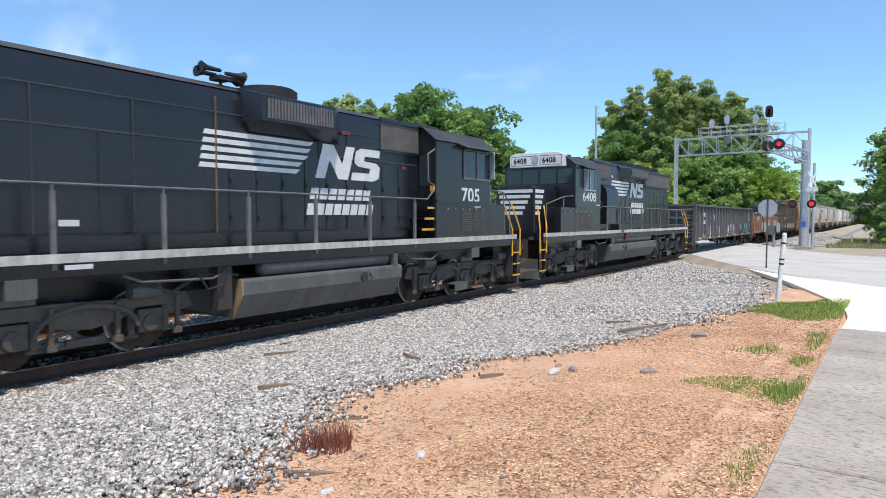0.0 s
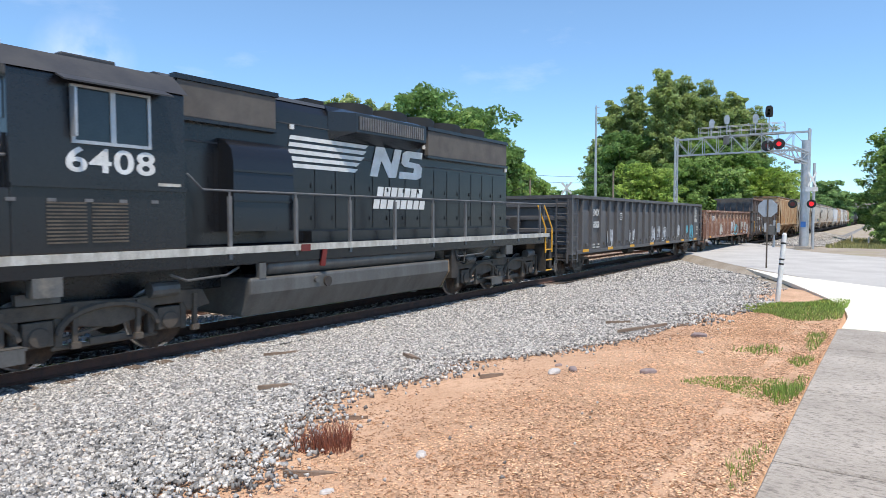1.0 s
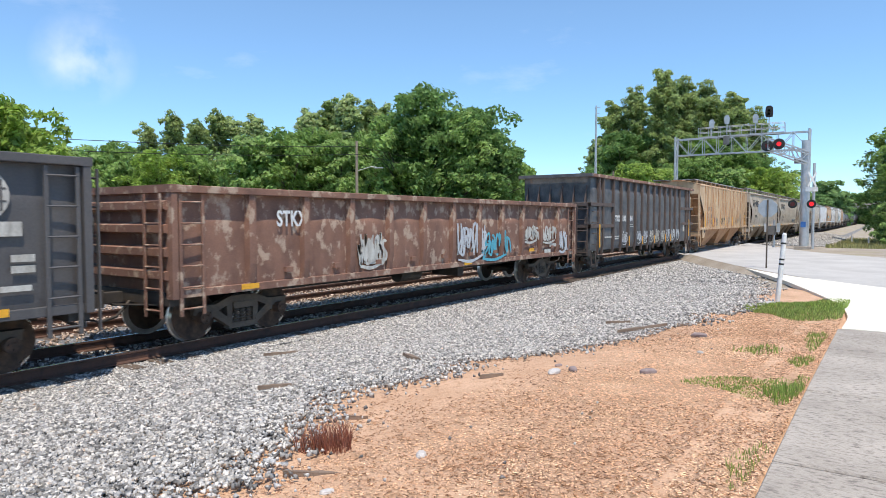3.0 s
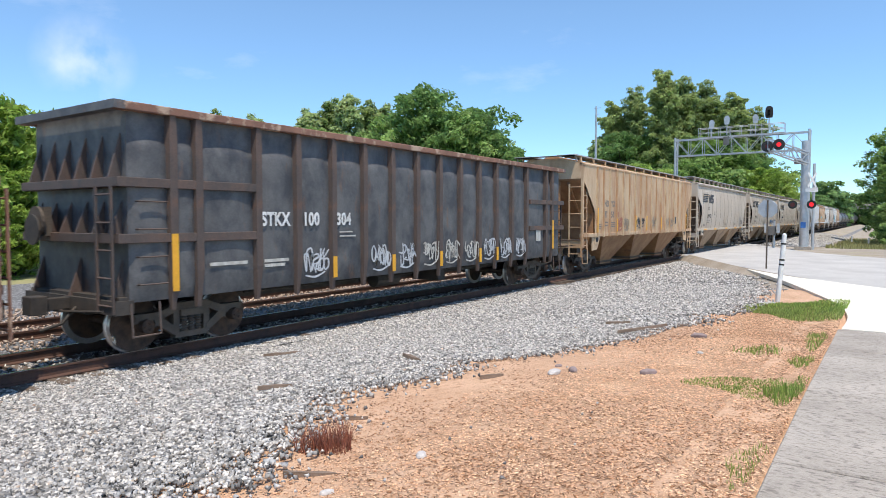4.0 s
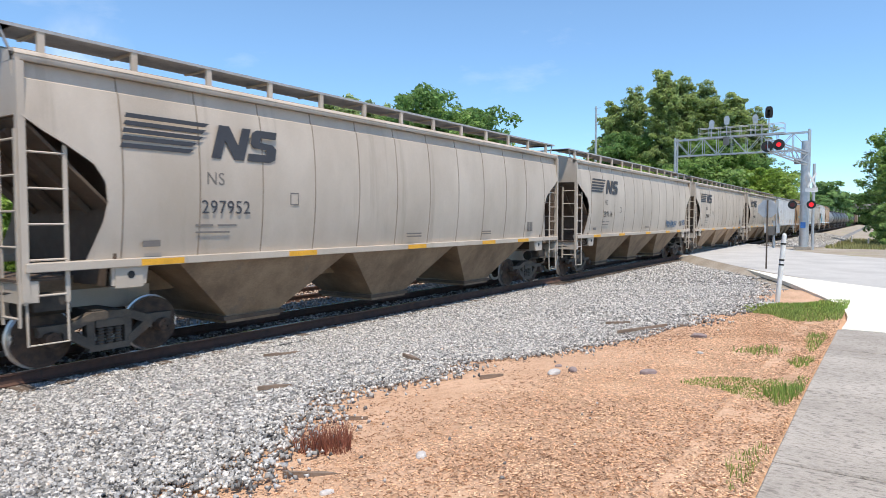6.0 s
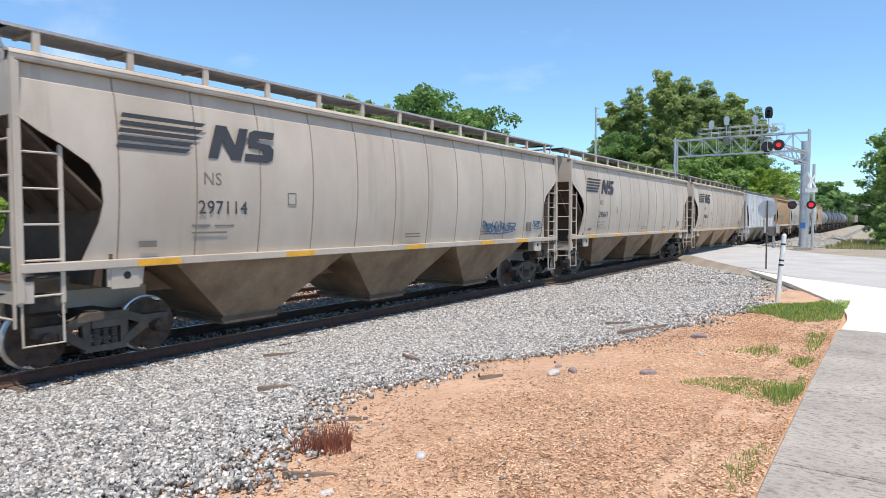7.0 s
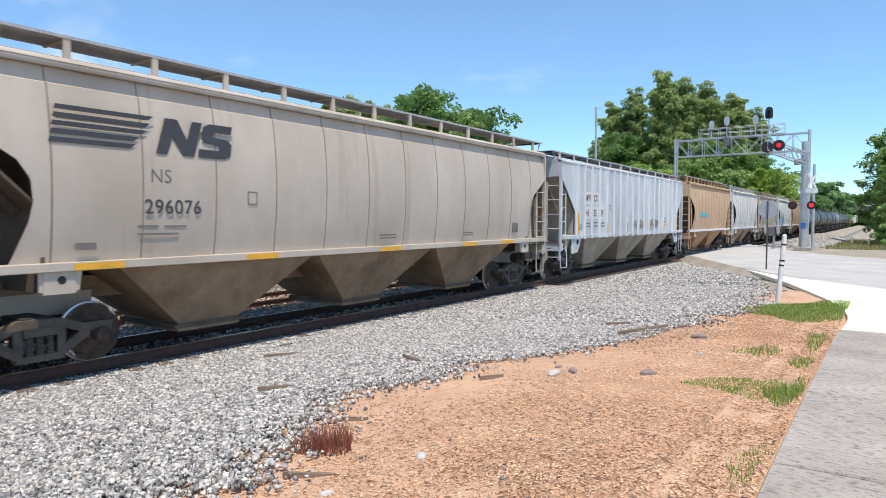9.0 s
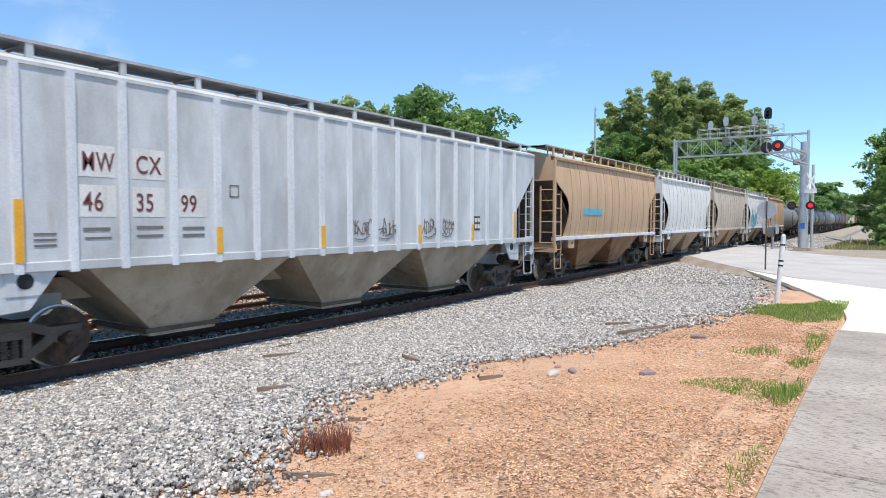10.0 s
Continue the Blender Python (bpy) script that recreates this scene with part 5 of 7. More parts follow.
M_TANKGREY = mat("grey_tank_paint", (0.24, 0.24, 0.24), (0.17, 0.165, 0.16), 0.5, 0, 1, 30, 0.04)
for i in range(9):
    tank_car(161.0 + i * 17.6, 16.3, M_TANKGREY if i in (0, 5) else M_BLACKTANK, "grey tank car far back in the train" if i in (0, 5) else "black tank car dulled by dust")
for i in range(22):
    u = 320 + i * 17.2
    b, lo, lab = ((M_RUST_GON, M_UNDER, "brown"), (M_TAN, M_TANLOW, "tan"), (M_PALE, M_GREYLOW, "white"), (M_GREY, M_GREYLOW, "grey"))[(i * 7 + i // 3) % 4]
    car = thing("boxcar", lab + " boxcar far back in the train", "boxcar", "far boxcars")
    part("body", Mesh().prism([(-1.55, 1.05), (1.55, 1.05), (1.55, 4.2), (0, 4.45), (-1.55, 4.2)], 0, 15.9), b, car)
    part("door", Mesh().box(1.55, 1.62, 6.3, 9.6, 1.15, 4.05), b, car)
    for y in (1.8, 14.1):
        freight_truck(car, y, False)
    coupler(car, 15.9)
    run(car, u)


# ---- locomotives.  Built nose first along +y; flip turns one end for end
def loco_truck(loco, y, spin, L):
    m = Mesh().box(-0.8, 0.8, -2.5, 2.5, 0.62, 0.86).box(-0.5, 0.5, -0.6, 0.6, 0.8, 1.25)
    tr = part("truck", shared("loco_bolster", lambda: mesh_of("truck", m)), M_UNDER, loco, "three-axle locomotive truck")
    tr.location = (0, y, 0)
    for s in (-1, 1):
        def frame_mesh():
            f = Mesh()
            x0, x1 = sorted((s * 1.00, s * 1.16))
            top = [(-2.9, 0.70), (-2.75, 0.98), (-2.1, 1.02), (-1.55, 0.94), (-0.6, 0.98), (0.6, 0.98), (1.55, 0.94), (2.1, 1.02), (2.75, 0.98), (2.9, 0.70), (2.45, 0.62), (2.35, 0.78), (1.85, 0.78), (1.6, 0.62), (1.1, 0.52), (0.55, 0.60), (0.3, 0.76), (-0.3, 0.76), (-0.55, 0.60), (-1.1, 0.52), (-1.6, 0.62), (-1.85, 0.78), (-2.35, 0.78), (-2.45, 0.62)]
            f.prism(top, x0, x1, "x")
            for k in (-2.07, 0, 2.07):
                f.box(x0 - 0.01, x1 + 0.03 * (s > 0), k - 0.21, k + 0.21, 0.36, 0.74)
                f.box(x0, x1 - 0.02, k - 0.36, k - 0.24, 0.32, 0.78).box(x0, x1 - 0.02, k + 0.24, k + 0.36, 0.32, 0.78)
                f.disc((s * 1.19, k, 0.51), 0.15, 0.08, "x", 16)
            for k in (-1.05, 1.05):
                f.box(x0 + 0.02, x1 - 0.02, k - 0.3, k + 0.3, 0.28, 0.40).bar((s * 1.08, k - 0.85, 0.3), (s * 1.08, k + 0.85, 0.3), 0.07)
                f.bar((s * 1.1, k - 0.7, 0.42), (s * 1.1, k + 0.2, 0.62), 0.06)
            return mesh_of("side_frame", f)
        part("side_frame", shared(("loco_frame", s), frame_mesh), M_TRUCK, tr, bevel=0.02)
        part("brake_cylinder", shared(("loco_brake", s), lambda: mesh_of("brake_cylinder", Mesh().tube([(s * 1.2, -0.25, 1.05), (s * 1.2, 0.25, 1.05)], 0.13, 12))), M_TANKMETAL, tr).location[1] = -1.95
        part("brake_cylinder", store[("loco_brake", s)], M_TANKMETAL, tr).location[1] = 1.95
        def arch_mesh():
            f = Mesh()
            for k in (-1.05, 1.05):
                pts = [(s * 1.19, k + 0.78 * math.cos(math.pi * j / 10), 0.50 + 0.40 * math.sin(math.pi * j / 10)) for j in range(11)]
                f.tube(pts, 0.055, 6)
            return mesh_of("equaliser", f)
        part("equaliser", shared(("loco_arch", s), arch_mesh), M_TRUCK, tr)
        for k in (-2.55, -1.5, -0.5, 0.5, 1.5, 2.55):
            part("hanger", shared(("loco_hanger", s), lambda: mesh_of("hanger", Mesh().bar((s * 1.18, 0, 0.34), (s * 1.18, 0.02, 0.92), 0.07).box(*sorted((s * 1.14, s * 1.24)), -0.07, 0.07, 0.28, 0.38))), M_TRUCK, tr).location[1] = k
        part("snubber", shared(("loco_snub", s), lambda: mesh_of("snubber", Mesh().box(*sorted((s * 1.1, s * 1.22)), -0.3, 0.3, 1.0, 1.16))), M_TANKMETAL, tr)
        part("foot_step", shared(("loco_step", s), lambda: mesh_of("foot_step", Mesh().box(*sorted((s * 1.12, s * 1.42)), -0.95, -0.25, 0.40, 0.44).box(*sorted((s * 1.12, s * 1.42)), -0.9, -0.3, 0.22, 0.26).box(*sorted((s * 1.38, s * 1.42)), -0.92, -0.28, 0.22, 0.44))), M_TANKMETAL, tr)
    for k in (-2.07, 0, 2.07):
        w = part("wheelset", shared("loco_wheels", lambda: wheelset_mesh(0.508)), M_WHEEL, tr)
        w.location = (0, k, 0.508)
        spinning.append((w, (0, k, 0.508), 0.508))


RUST_SEAM = mat("rust_bleeding_seam", (0.20, 0.10, 0.055), (0.07, 0.045, 0.035), 0.8, 0, 4, 30, 0.1, stretch=(1, 1, 0.3))


def locomotive(u, L, number, flip, label, cab, hood_end, tank, trucks, flare, screens, hump, horn=False, bars_at=0.0, board=True):
    loco = thing("locomotive", label, "locomotive", "locomotives")
    fy = (lambda y: L - y) if flip else (lambda y: y)

    def put(name, m, material, label_="", smooth=None, bevel=0.0, parent=None):
        m.v = [(x, fy(y), z) for x, y, z in m.v]
        return part(name, m, material, parent or loco, label_, smooth, bevel)

    c0, c1 = cab
    put("frame", Mesh().box(-1.5, 1.5, 0.45, L - 0.45, 1.38, 1.70).box(-0.6, 0.6, 0.3, L - 0.3, 0.9, 1.4), M_LOCO, bevel=0.02)
    put("frame_bracket", Mesh().box(1.3, 1.52, trucks[1] - 0.2, trucks[1] + 0.2, 1.12, 1.4), M_TANKMETAL)
    put("jack_pad", Mesh().box(1.3, 1.52, trucks[0] - 0.2, trucks[0] + 0.2, 1.12, 1.4), M_TANKMETAL)
    for s in (-1, 1):
        x0, x1 = sorted((s * 1.50, s * 1.56))
        put("walkway_edge", Mesh().box(x0, x1, 0.45, L - 0.45, 1.60, 1.73), M_STRIPE, "dirty white stripe along the walkway edge")
    put("walkway", Mesh().box(-1.5, 1.5, 0.45, L - 0.45, 1.70, 1.73), M_LOCO)
    # hood with its doors
    hw = 0.96
    prof = [(-hw, 1.73), (hw, 1.73), (hw, 4.50), (hw - 0.12, 4.68), (0.5, 4.78), (-0.5, 4.78), (-hw + 0.12, 4.68), (-hw, 4.50)]
    put("long_hood", Mesh().prism(prof, c1, hood_end), M_LOCO, bevel=0.03)
    put("hood_roof", Mesh().prism([(-hw + 0.1, 4.685), (-0.5, 4.79), (0.5, 4.79), (hw - 0.1, 4.685), (0.5, 4.84), (-0.5, 4.84)], c1 + 0.1, hood_end - 0.15), M_LOCOROOF)
    ndoor = int((hood_end - c1 - 0.6) / 0.62)
    for s in (-1, 1):
        for i in range(ndoor):
            y = c1 + 0.3 + i * (hood_end - c1 - 0.6) / ndoor
            if flip and y > 10.7:
                continue
            put("hood_door", Mesh().box(*sorted((s * hw, s * (hw + 0.014))), y + 0.012, y + 0.60, 2.02, 3.55), M_LOCO)
            put("latch", Mesh().box(*sorted((s * (hw + 0.012), s * (hw + 0.04))), y + 0.52, y + 0.57, 2.2, 2.3).box(*sorted((s * (hw + 0.012), s * (hw + 0.04))), y + 0.52, y + 0.57, 2.9, 3.0), M_LOCO)
        put("hood_seam", Mesh().box(*sorted((s * hw, s * (hw + 0.02))), c1 + 0.2, hood_end - 0.2, 3.62, 3.65).box(*sorted((s * hw, s * (hw + 0.02))), c1 + 0.2, hood_end - 0.2, 4.2, 4.225), M_LOCOROOF)
        put("lower_box", Mesh().box(*sorted((s * hw, s * 1.2)), c1 + 3.2, hood_end - 0.4, 1.73, 1.98), M_LOCO, bevel=0.01)
        # flared housings: dynamic brake and radiators
        for (a, b, z0, out, nm, mt) in flare:
            put(nm, Mesh().loft([[(s * hw * 0.98, y, z0), (s * (hw + out * k), y, z0 + 0.22), (s * (hw + out * k), y, 4.62), (s * hw * 0.9, y, 4.76)] for y, k in ((a - 0.55, 0.02), (a, 1), (b, 1), (b + 0.15, 0.02))]), M_LOCO)
            fr = Mesh()
            n = int((b - a) / 0.09)
            for i in range(n):
                y = a + 0.1 + (b - a - 0.2) * i / n
                fr.box(*sorted((s * (hw + out), s * (hw + out + 0.03))), y, y + 0.045, z0 + 0.28, 4.56)
            put("grille", fr, mt)
        bulge = 0.03 if flip else 0.14
        for (a, b, z0, z1) in screens:
            put("air_screen", Mesh().box(*sorted((s * hw, s * (hw + bulge))), a, b, z0, z1), M_SCREEN, "dusty brown-grey mesh air screen", bevel=0.02)
            put("screen_frame", Mesh().box(*sorted((s * hw, s * (hw + bulge + 0.03))), a - 0.05, b + 0.05, z1, z1 + 0.09).box(*sorted((s * hw, s * (hw + bulge + 0.02))), a - 0.05, b + 0.05, z0 - 0.06, z0), M_LOCO)
        if hump:
            a, b = hump
            put("air_duct", Mesh().prism([(s * hw, 2.0), (s * 1.42, 2.0), (s * 1.42, 3.3), (s * 1.36, 3.52), (s * 1.2, 3.68), (s * hw, 3.74)], a, b), M_LOCO, "rounded blower duct", smooth=40)
            put("duct_rib", Mesh().box(*sorted((s * 1.40, s * 1.44)), a, b, 3.1, 3.14).box(*sorted((s * 1.40, s * 1.44)), a, b, 2.55, 2.58), M_LOCO)
        if flip:
            for k in range(3):
                y = 11.0 + k * 2.45
                put("hood_panel", Mesh().box(*sorted((s * hw, s * (hw + 0.012))), y, y + 2.42, 2.02, 3.6), M_LOCO)
    # roof fans and stacks
    for k, y in enumerate((9.2,) if flip else (c1 + 5.6, c1 + 7.0, hood_end - 1.1, hood_end - 2.5, hood_end - 3.9)):
        put("roof_fan", Mesh().tube([(0, y, 4.78), (0, y, 5.0)], 0.66, 22).tube([(0, y, 5.0), (0, y, 5.05)], 0.58, 22), M_DARK, smooth=40)
    put("exhaust_stack", Mesh().box(-0.3, 0.3, c1 + 3.9, c1 + 4.5, 4.8, 4.98), M_DARK)
    if horn:
        yh = 10.8
        m = Mesh().tube([(0.55, yh, 4.76), (0.55, yh, 5.02)], 0.03, 8).box(0.4, 0.7, yh - 0.15, yh + 0.15, 4.90, 4.98)
        for dx, dz, s in ((-0.14, 0.06, 1), (0.0, 0.13, 1), (0.14, 0.06, -1), (0.07, -0.02, -1), (-0.05, 0.0, -1)):
            m.tube([(0.55 + dx, yh, 4.97 + dz), (0.55 + dx, yh + s * 0.3, 4.97 + dz), (0.55 + dx, yh + s * 0.44, 4.97 + dz)], 0, 10, True, [0.035, 0.05, 0.11])
        put("air_horn", m, M_DARK, "five-chime air horn")
    # cab
    roof = [(-1.53, 1.73), (1.53, 1.73), (1.53, 4.28), (1.12, 4.62), (0.6, 4.74), (-0.6, 4.74), (-1.12, 4.62), (-1.53, 4.28)]
    put("cab", Mesh().prism(roof, c0, c1), M_LOCO, bevel=0.025)
    put("cab_roof", Mesh().prism([(1.56, 4.29), (1.13, 4.65), (0.6, 4.77), (-0.6, 4.77), (-1.13, 4.65), (-1.56, 4.29), (-1.1, 4.635), (-0.6, 4.75), (0.6, 4.75), (1.1, 4.635)], c0 - 0.08, c1 + 0.06), M_LOCOROOF)
    put("roof_unit", Mesh().box(-0.45, 0.45, c0 + 1.2, c0 + 2.1, 4.75, 4.88), M_LOCOROOF, bevel=0.03)
    for s in (-1, 1):
        wf0, wf1 = (c0 + 0.15, c0 + 1.5) if flip else (c0 + 0.86, c0 + 1.98)
        put("cab_window", Mesh().box(*sorted((s * 1.53, s * 1.538)), wf0, wf1, 3.38, 4.14), M_GLASS, "dark cab side window")
        f = Mesh()
        for a, b, z0, z1 in ((wf0 - 0.05, wf1 + 0.05, 3.33, 3.38), (wf0 - 0.05, wf1 + 0.05, 4.14, 4.18), (wf0 - 0.05, wf0, 3.38, 4.14), (wf1, wf1 + 0.05, 3.38, 4.14), ((wf0 + wf1) / 2 - 0.04, (wf0 + wf1) / 2 + 0.04, 3.38, 4.14)):
            f.box(*sorted((s * 1.53, s * 1.565)), a, b, z0, z1)
        put("window_frame", f, M_RAILPOST if flip else M_GALV)
        put("sun_shade", Mesh().prism([(s * 1.54, 4.27), (s * 1.80, 4.17), (s * 1.80, 4.195), (s * 1.54, 4.30)], wf0 - 0.25, wf1 + 0.3), M_LOCOROOF)
        put("wind_deflector", Mesh().box(*sorted((s * 1.56, s * 1.70)), wf0 - 0.07, wf0 - 0.03, 3.42, 4.12), M_GALV)
        put("side_box", Mesh().box(*sorted((s * 0.9, s * 1.52)), max(c0 - 1.3, 1.2), c0 + 0.01, 1.735, 2.66), M_LOCO, bevel=0.02)
        put("ledge", Mesh().box(*sorted((s * 1.5, s * 1.575)), c0, c1, 2.68, 2.73), M_LOCO)
        lv = Mesh()
        for i in range(12):
            lv.box(*sorted((s * 1.535, s * 1.55)), c0 + 0.45, c0 + 1.0, 1.88 + i * 0.052, 1.905 + i * 0.052).box(*sorted((s * 1.535, s * 1.55)), c0 + 1.08, c0 + 1.63, 1.88 + i * 0.052, 1.905 + i * 0.052)
        put("louvre", lv, M_TRUCK)
        # rails, posts, steps
        n = int((L - c1 - 0.8) / 1.72)
        for i in range(n + 1):
            y = c1 + 0.9 + i * (L - 1.1 - c1 - 0.9) / n
            put("stanchion", Mesh().box(*sorted((s * 1.47, s * 1.52)), y - 0.035, y + 0.035, 1.5, 2.64).tube([(s * 1.495, y, 2.6), (s * 1.495, y, 2.74)], 0.02, 6), M_RAILPOST)
        put("handrail", Mesh().tube([(s * 1.495, c1 + 0.05, 3.0), (s * 1.495, c1 + 0.35, 2.74), (s * 1.495, L - 1.0, 2.74), (s * 1.495, L - 0.75, 2.55)], 0.02, 8), M_RAILPOST)
        put("front_rail", Mesh().tube([(s * 1.45, c0 - 0.02, 3.1), (s * 1.45, c0 - 0.9, 3.05), (s * 1.45, 0.75, 2.75), (s * 1.45, 0.72, 1.75)], 0.022, 8).tube([(s * 1.45, c0 - 0.9, 3.05), (s * 1.45, c0 - 1.0, 1.75)], 0.022, 8), M_RAILPOST)
        for ya, d in ((0.0, 1), (L, -1)):
            st = Mesh()
            for i, z in enumerate((0.42, 0.78, 1.14)):
                st.box(*sorted((s * 1.12, s * 1.5)), *sorted((ya + d * 0.12, ya + d * 0.60)), z, z + 0.03)
            st.box(*sorted((s * 1.08, s * 1.12)), *sorted((ya + d * 0.1, ya + d * 0.62)), 0.4, 1.6).box(*sorted((s * 1.12, s * 1.5)), *sorted((ya + d * 0.1, ya + d * 0.13)), 0.4, 1.5).box(*sorted((s * 1.12, s * 1.5)), *sorted((ya + d * 0.60, ya + d * 0.63)), 0.4, 1.5)
            put("step_well", st, M_UNDER)
            tr = Mesh()
            for z in (0.45, 0.81, 1.17):
                tr.box(*sorted((s * 1.495, s * 1.515)), *sorted((ya + d * 0.12, ya + d * 0.60)), z - 0.04, z + 0.005)
            put("step_edge", tr, M_YELLOW, "yellow step edge")
            for k in (0.14, 0.66):
                put("grab_rail", Mesh().tube([(s * 1.51, ya + d * k, 1.05), (s * 1.51, ya + d * k, 1.9), (s * 1.40, ya + d * (k + 0.12), 2.35), (s * 1.3, ya + d * (k + 0.2), 2.7)], 0.026, 8), M_YELLOW, "yellow grab rail")
    if flip:
        for k, z in enumerate((1.98, 2.26, 2.54)):
            put("cab_step", Mesh().box(0.97, 1.46, c1 + 0.02, c1 + 0.55 - 0.12 * k, z - 0.03, z), M_LOCO)
            put("step_edge", Mesh().box(1.46, 1.475, c1 + 0.02, c1 + 0.55 - 0.12 * k, z - 0.05, z + 0.005), M_YELLOW, "yellow step edge")
        put("door_window", Mesh().box(0.99, 1.35, c1 + 0.002, c1 + 0.012, 3.1, 3.9), M_GLASS)
        put("mirror_frame", Mesh().tube([(1.5, c1 + 0.03, 3.1), (1.5, c1 + 0.32, 3.2), (1.5, c1 + 0.34, 3.9), (1.5, c1 + 0.03, 4.05)], 0.022, 8), M_RAILPOST)
        put("marker", Mesh().box(1.4, 1.5, c1 + 0.02, c1 + 0.1, 2.95, 3.1), M_YELLOW, "small amber marker")
    for k in range(7):
        put("panel_latch", Mesh().box(1.53, 1.548, c0 - 1.1 + k * 0.52 if c0 > 2.6 else c0 + 0.1 + k * 0.36, c0 - 0.98 + k * 0.52 if c0 > 2.6 else c0 + 0.2 + k * 0.36, 2.48, 2.53), M_RAILPOST)
    # nose
    nose = [(-0.80, 1.73), (0.80, 1.73), (0.80, 3.28), (0.62, 3.46), (-0.62, 3.46), (-0.80, 3.28)]
    n0 = max(c0 - 2.0, 0.75)
    put("short_hood", Mesh().prism(nose, n0, c0 + 0.02), M_LOCO, bevel=0.04)
    for i in range(5):
        put("nose_bar", Mesh().box(-0.7 + 0.05 * i, 0.72 - 0.1 * i, n0 - 0.008, n0 - 0.002, 3.18 - i * 0.2, 3.3 - i * 0.2), M_WHITE, "white speed bar")
        for s in (-1, 1):
            put("nose_bar", Mesh().box(*sorted((s * 0.802, s * 0.808)), n0 + 0.05, n0 + 0.75 - 0.08 * i, 3.18 - i * 0.2, 3.3 - i * 0.2), M_WHITE, "white speed bar")
    wsh = Mesh()
    for a, b in ((-1.4, -0.8), (-0.72, -0.06), (0.06, 0.72), (0.8, 1.4)):
        wsh.box(a, b, c0 - 0.012, c0 - 0.004, 3.6, 4.15)
    put("windshield", wsh, M_GLASS)
    put("front_door", Mesh().box(0.85, 1.4, c0 - 0.03, c0 - 0.005, 1.8, 3.4), M_LOCO)
    if board:
        put("number_board", Mesh().prism([(-1.15, 4.24), (1.15, 4.24), (1.15, 4.70), (0.9, 4.80), (-0.9, 4.80), (-1.15, 4.70)], c0 - 0.28, c0 + 0.1), M_WHITE, "white number board above the windshield", bevel=0.02)
        for cx in (-0.62, 0.62):
            cu = letters("number", number, 0.30, loco, (0, 0, 0), M_DARK, 0.9, 0.008)
            cu.data.transform(Matrix(((0, 1, 0, cx - 0.36), (1, 0, 0, c0 - 0.283), (0, 0, 1, 4.39), (0, 0, 0, 1))))
            put("number_rim", Mesh().box(cx - 0.45, cx + 0.45, c0 - 0.284, c0 - 0.281, 4.31, 4.325).box(cx - 0.45, cx + 0.45, c0 - 0.284, c0 - 0.281, 4.66, 4.675).box(cx - 0.45, cx - 0.435, c0 - 0.284, c0 - 0.281, 4.325, 4.66).box(cx + 0.435, cx + 0.45, c0 - 0.284, c0 - 0.281, 4.325, 4.66), M_DARK)
        put("headlight", Mesh().tube([(0, c0 - 0.34, 4.45), (0, c0 - 0.27, 4.45)], 0.1, 14).tube([(0, c0 - 0.34, 4.62), (0, c0 - 0.27, 4.62)], 0.1, 14), M_GALV)
    # pilot and plough
    put("pilot", Mesh().box(-1.5, 1.5, 0.1, 0.3, 0.5, 1.5), M_UNDER)
    put("snow_plough", Mesh().loft([[(-1.45, 0.1, z), (0, 0.1 - k * 2.4, z), (1.45, 0.1, z), (1.45, 0.2, z), (-1.45, 0.2, z)] for z, k in ((0.16, 0.13), (0.5, 0.06), (0.85, 0.04))]), M_TANKMETAL, "scuffed grey snow plough")
    put("rear_pilot", Mesh().box(-1.5, 1.5, L - 0.3, L - 0.1, 0.5, 1.5), M_UNDER)
    put("end_rail", Mesh().tube([(-1.3, L - 0.35, 1.73), (-1.3, L - 0.35, 2.75), (1.3, L - 0.35, 2.75), (1.3, L - 0.35, 1.73)], 0.022, 8).bar((-1.3, L - 0.35, 2.3), (1.3, L - 0.35, 2.3), 0.03), M_RAILPOST)
    hose = Mesh()
    for k in (-0.9, -0.7, -0.5, 0.5, 0.7, 0.9):
        hose.tube([(k, 0.05, 1.35), (k * 1.02, -0.12, 1.1), (k * 0.9, -0.25, 0.8)], 0.028, 6).tube([(k, L - 0.05, 1.35), (k * 1.02, L + 0.12, 1.1), (k * 0.9, L + 0.25, 0.8)], 0.028, 6)
    put("air_hose", hose, M_DARK)
    # underneath
    t0, t1 = tank
    put("fuel_tank", Mesh().loft([[(x * k, y, z) for x, z in ((-1.5, 1.12), (1.5, 1.12), (1.5, 0.82), (1.22, 0.36), (-1.22, 0.36), (-1.5, 0.82))] for y, k in ((t0, 1), (t1, 1))]), M_TANKMETAL, "dusty grey fuel tank", bevel=0.06)
    put("tank_fitting", Mesh().tube([(1.5, t0 + (t1 - t0) * 0.25, 0.98), (1.56, t0 + (t1 - t0) * 0.25, 0.98)], 0.06, 10).box(1.4, 1.5, t0 + 0.2, t0 + 0.36, 1.1, 1.42), M_TANKMETAL)
    for s in (-1, 1):
        put("air_reservoir", Mesh().tube([(s * 1.28, t0 + 0.4, 1.30), (s * 1.28, t0 + 0.5, 1.30), (s * 1.28, t1 - 0.6, 1.30), (s * 1.28, t1 - 0.5, 1.30)], 0, 14, True, [0.06, 0.18, 0.18, 0.06]), M_TANKMETAL, smooth=50)
    put("piping", Mesh().tube([(1.35, t1, 1.2), (1.35, t1 + 0.8, 1.25), (1.3, t1 + 1.3, 1.0), (1.3, t1 + 2.0, 1.2)], 0.03, 6).box(1.2, 1.45, t1 + 0.2, t1 + 0.5, 0.6, 1.4), M_UNDER)
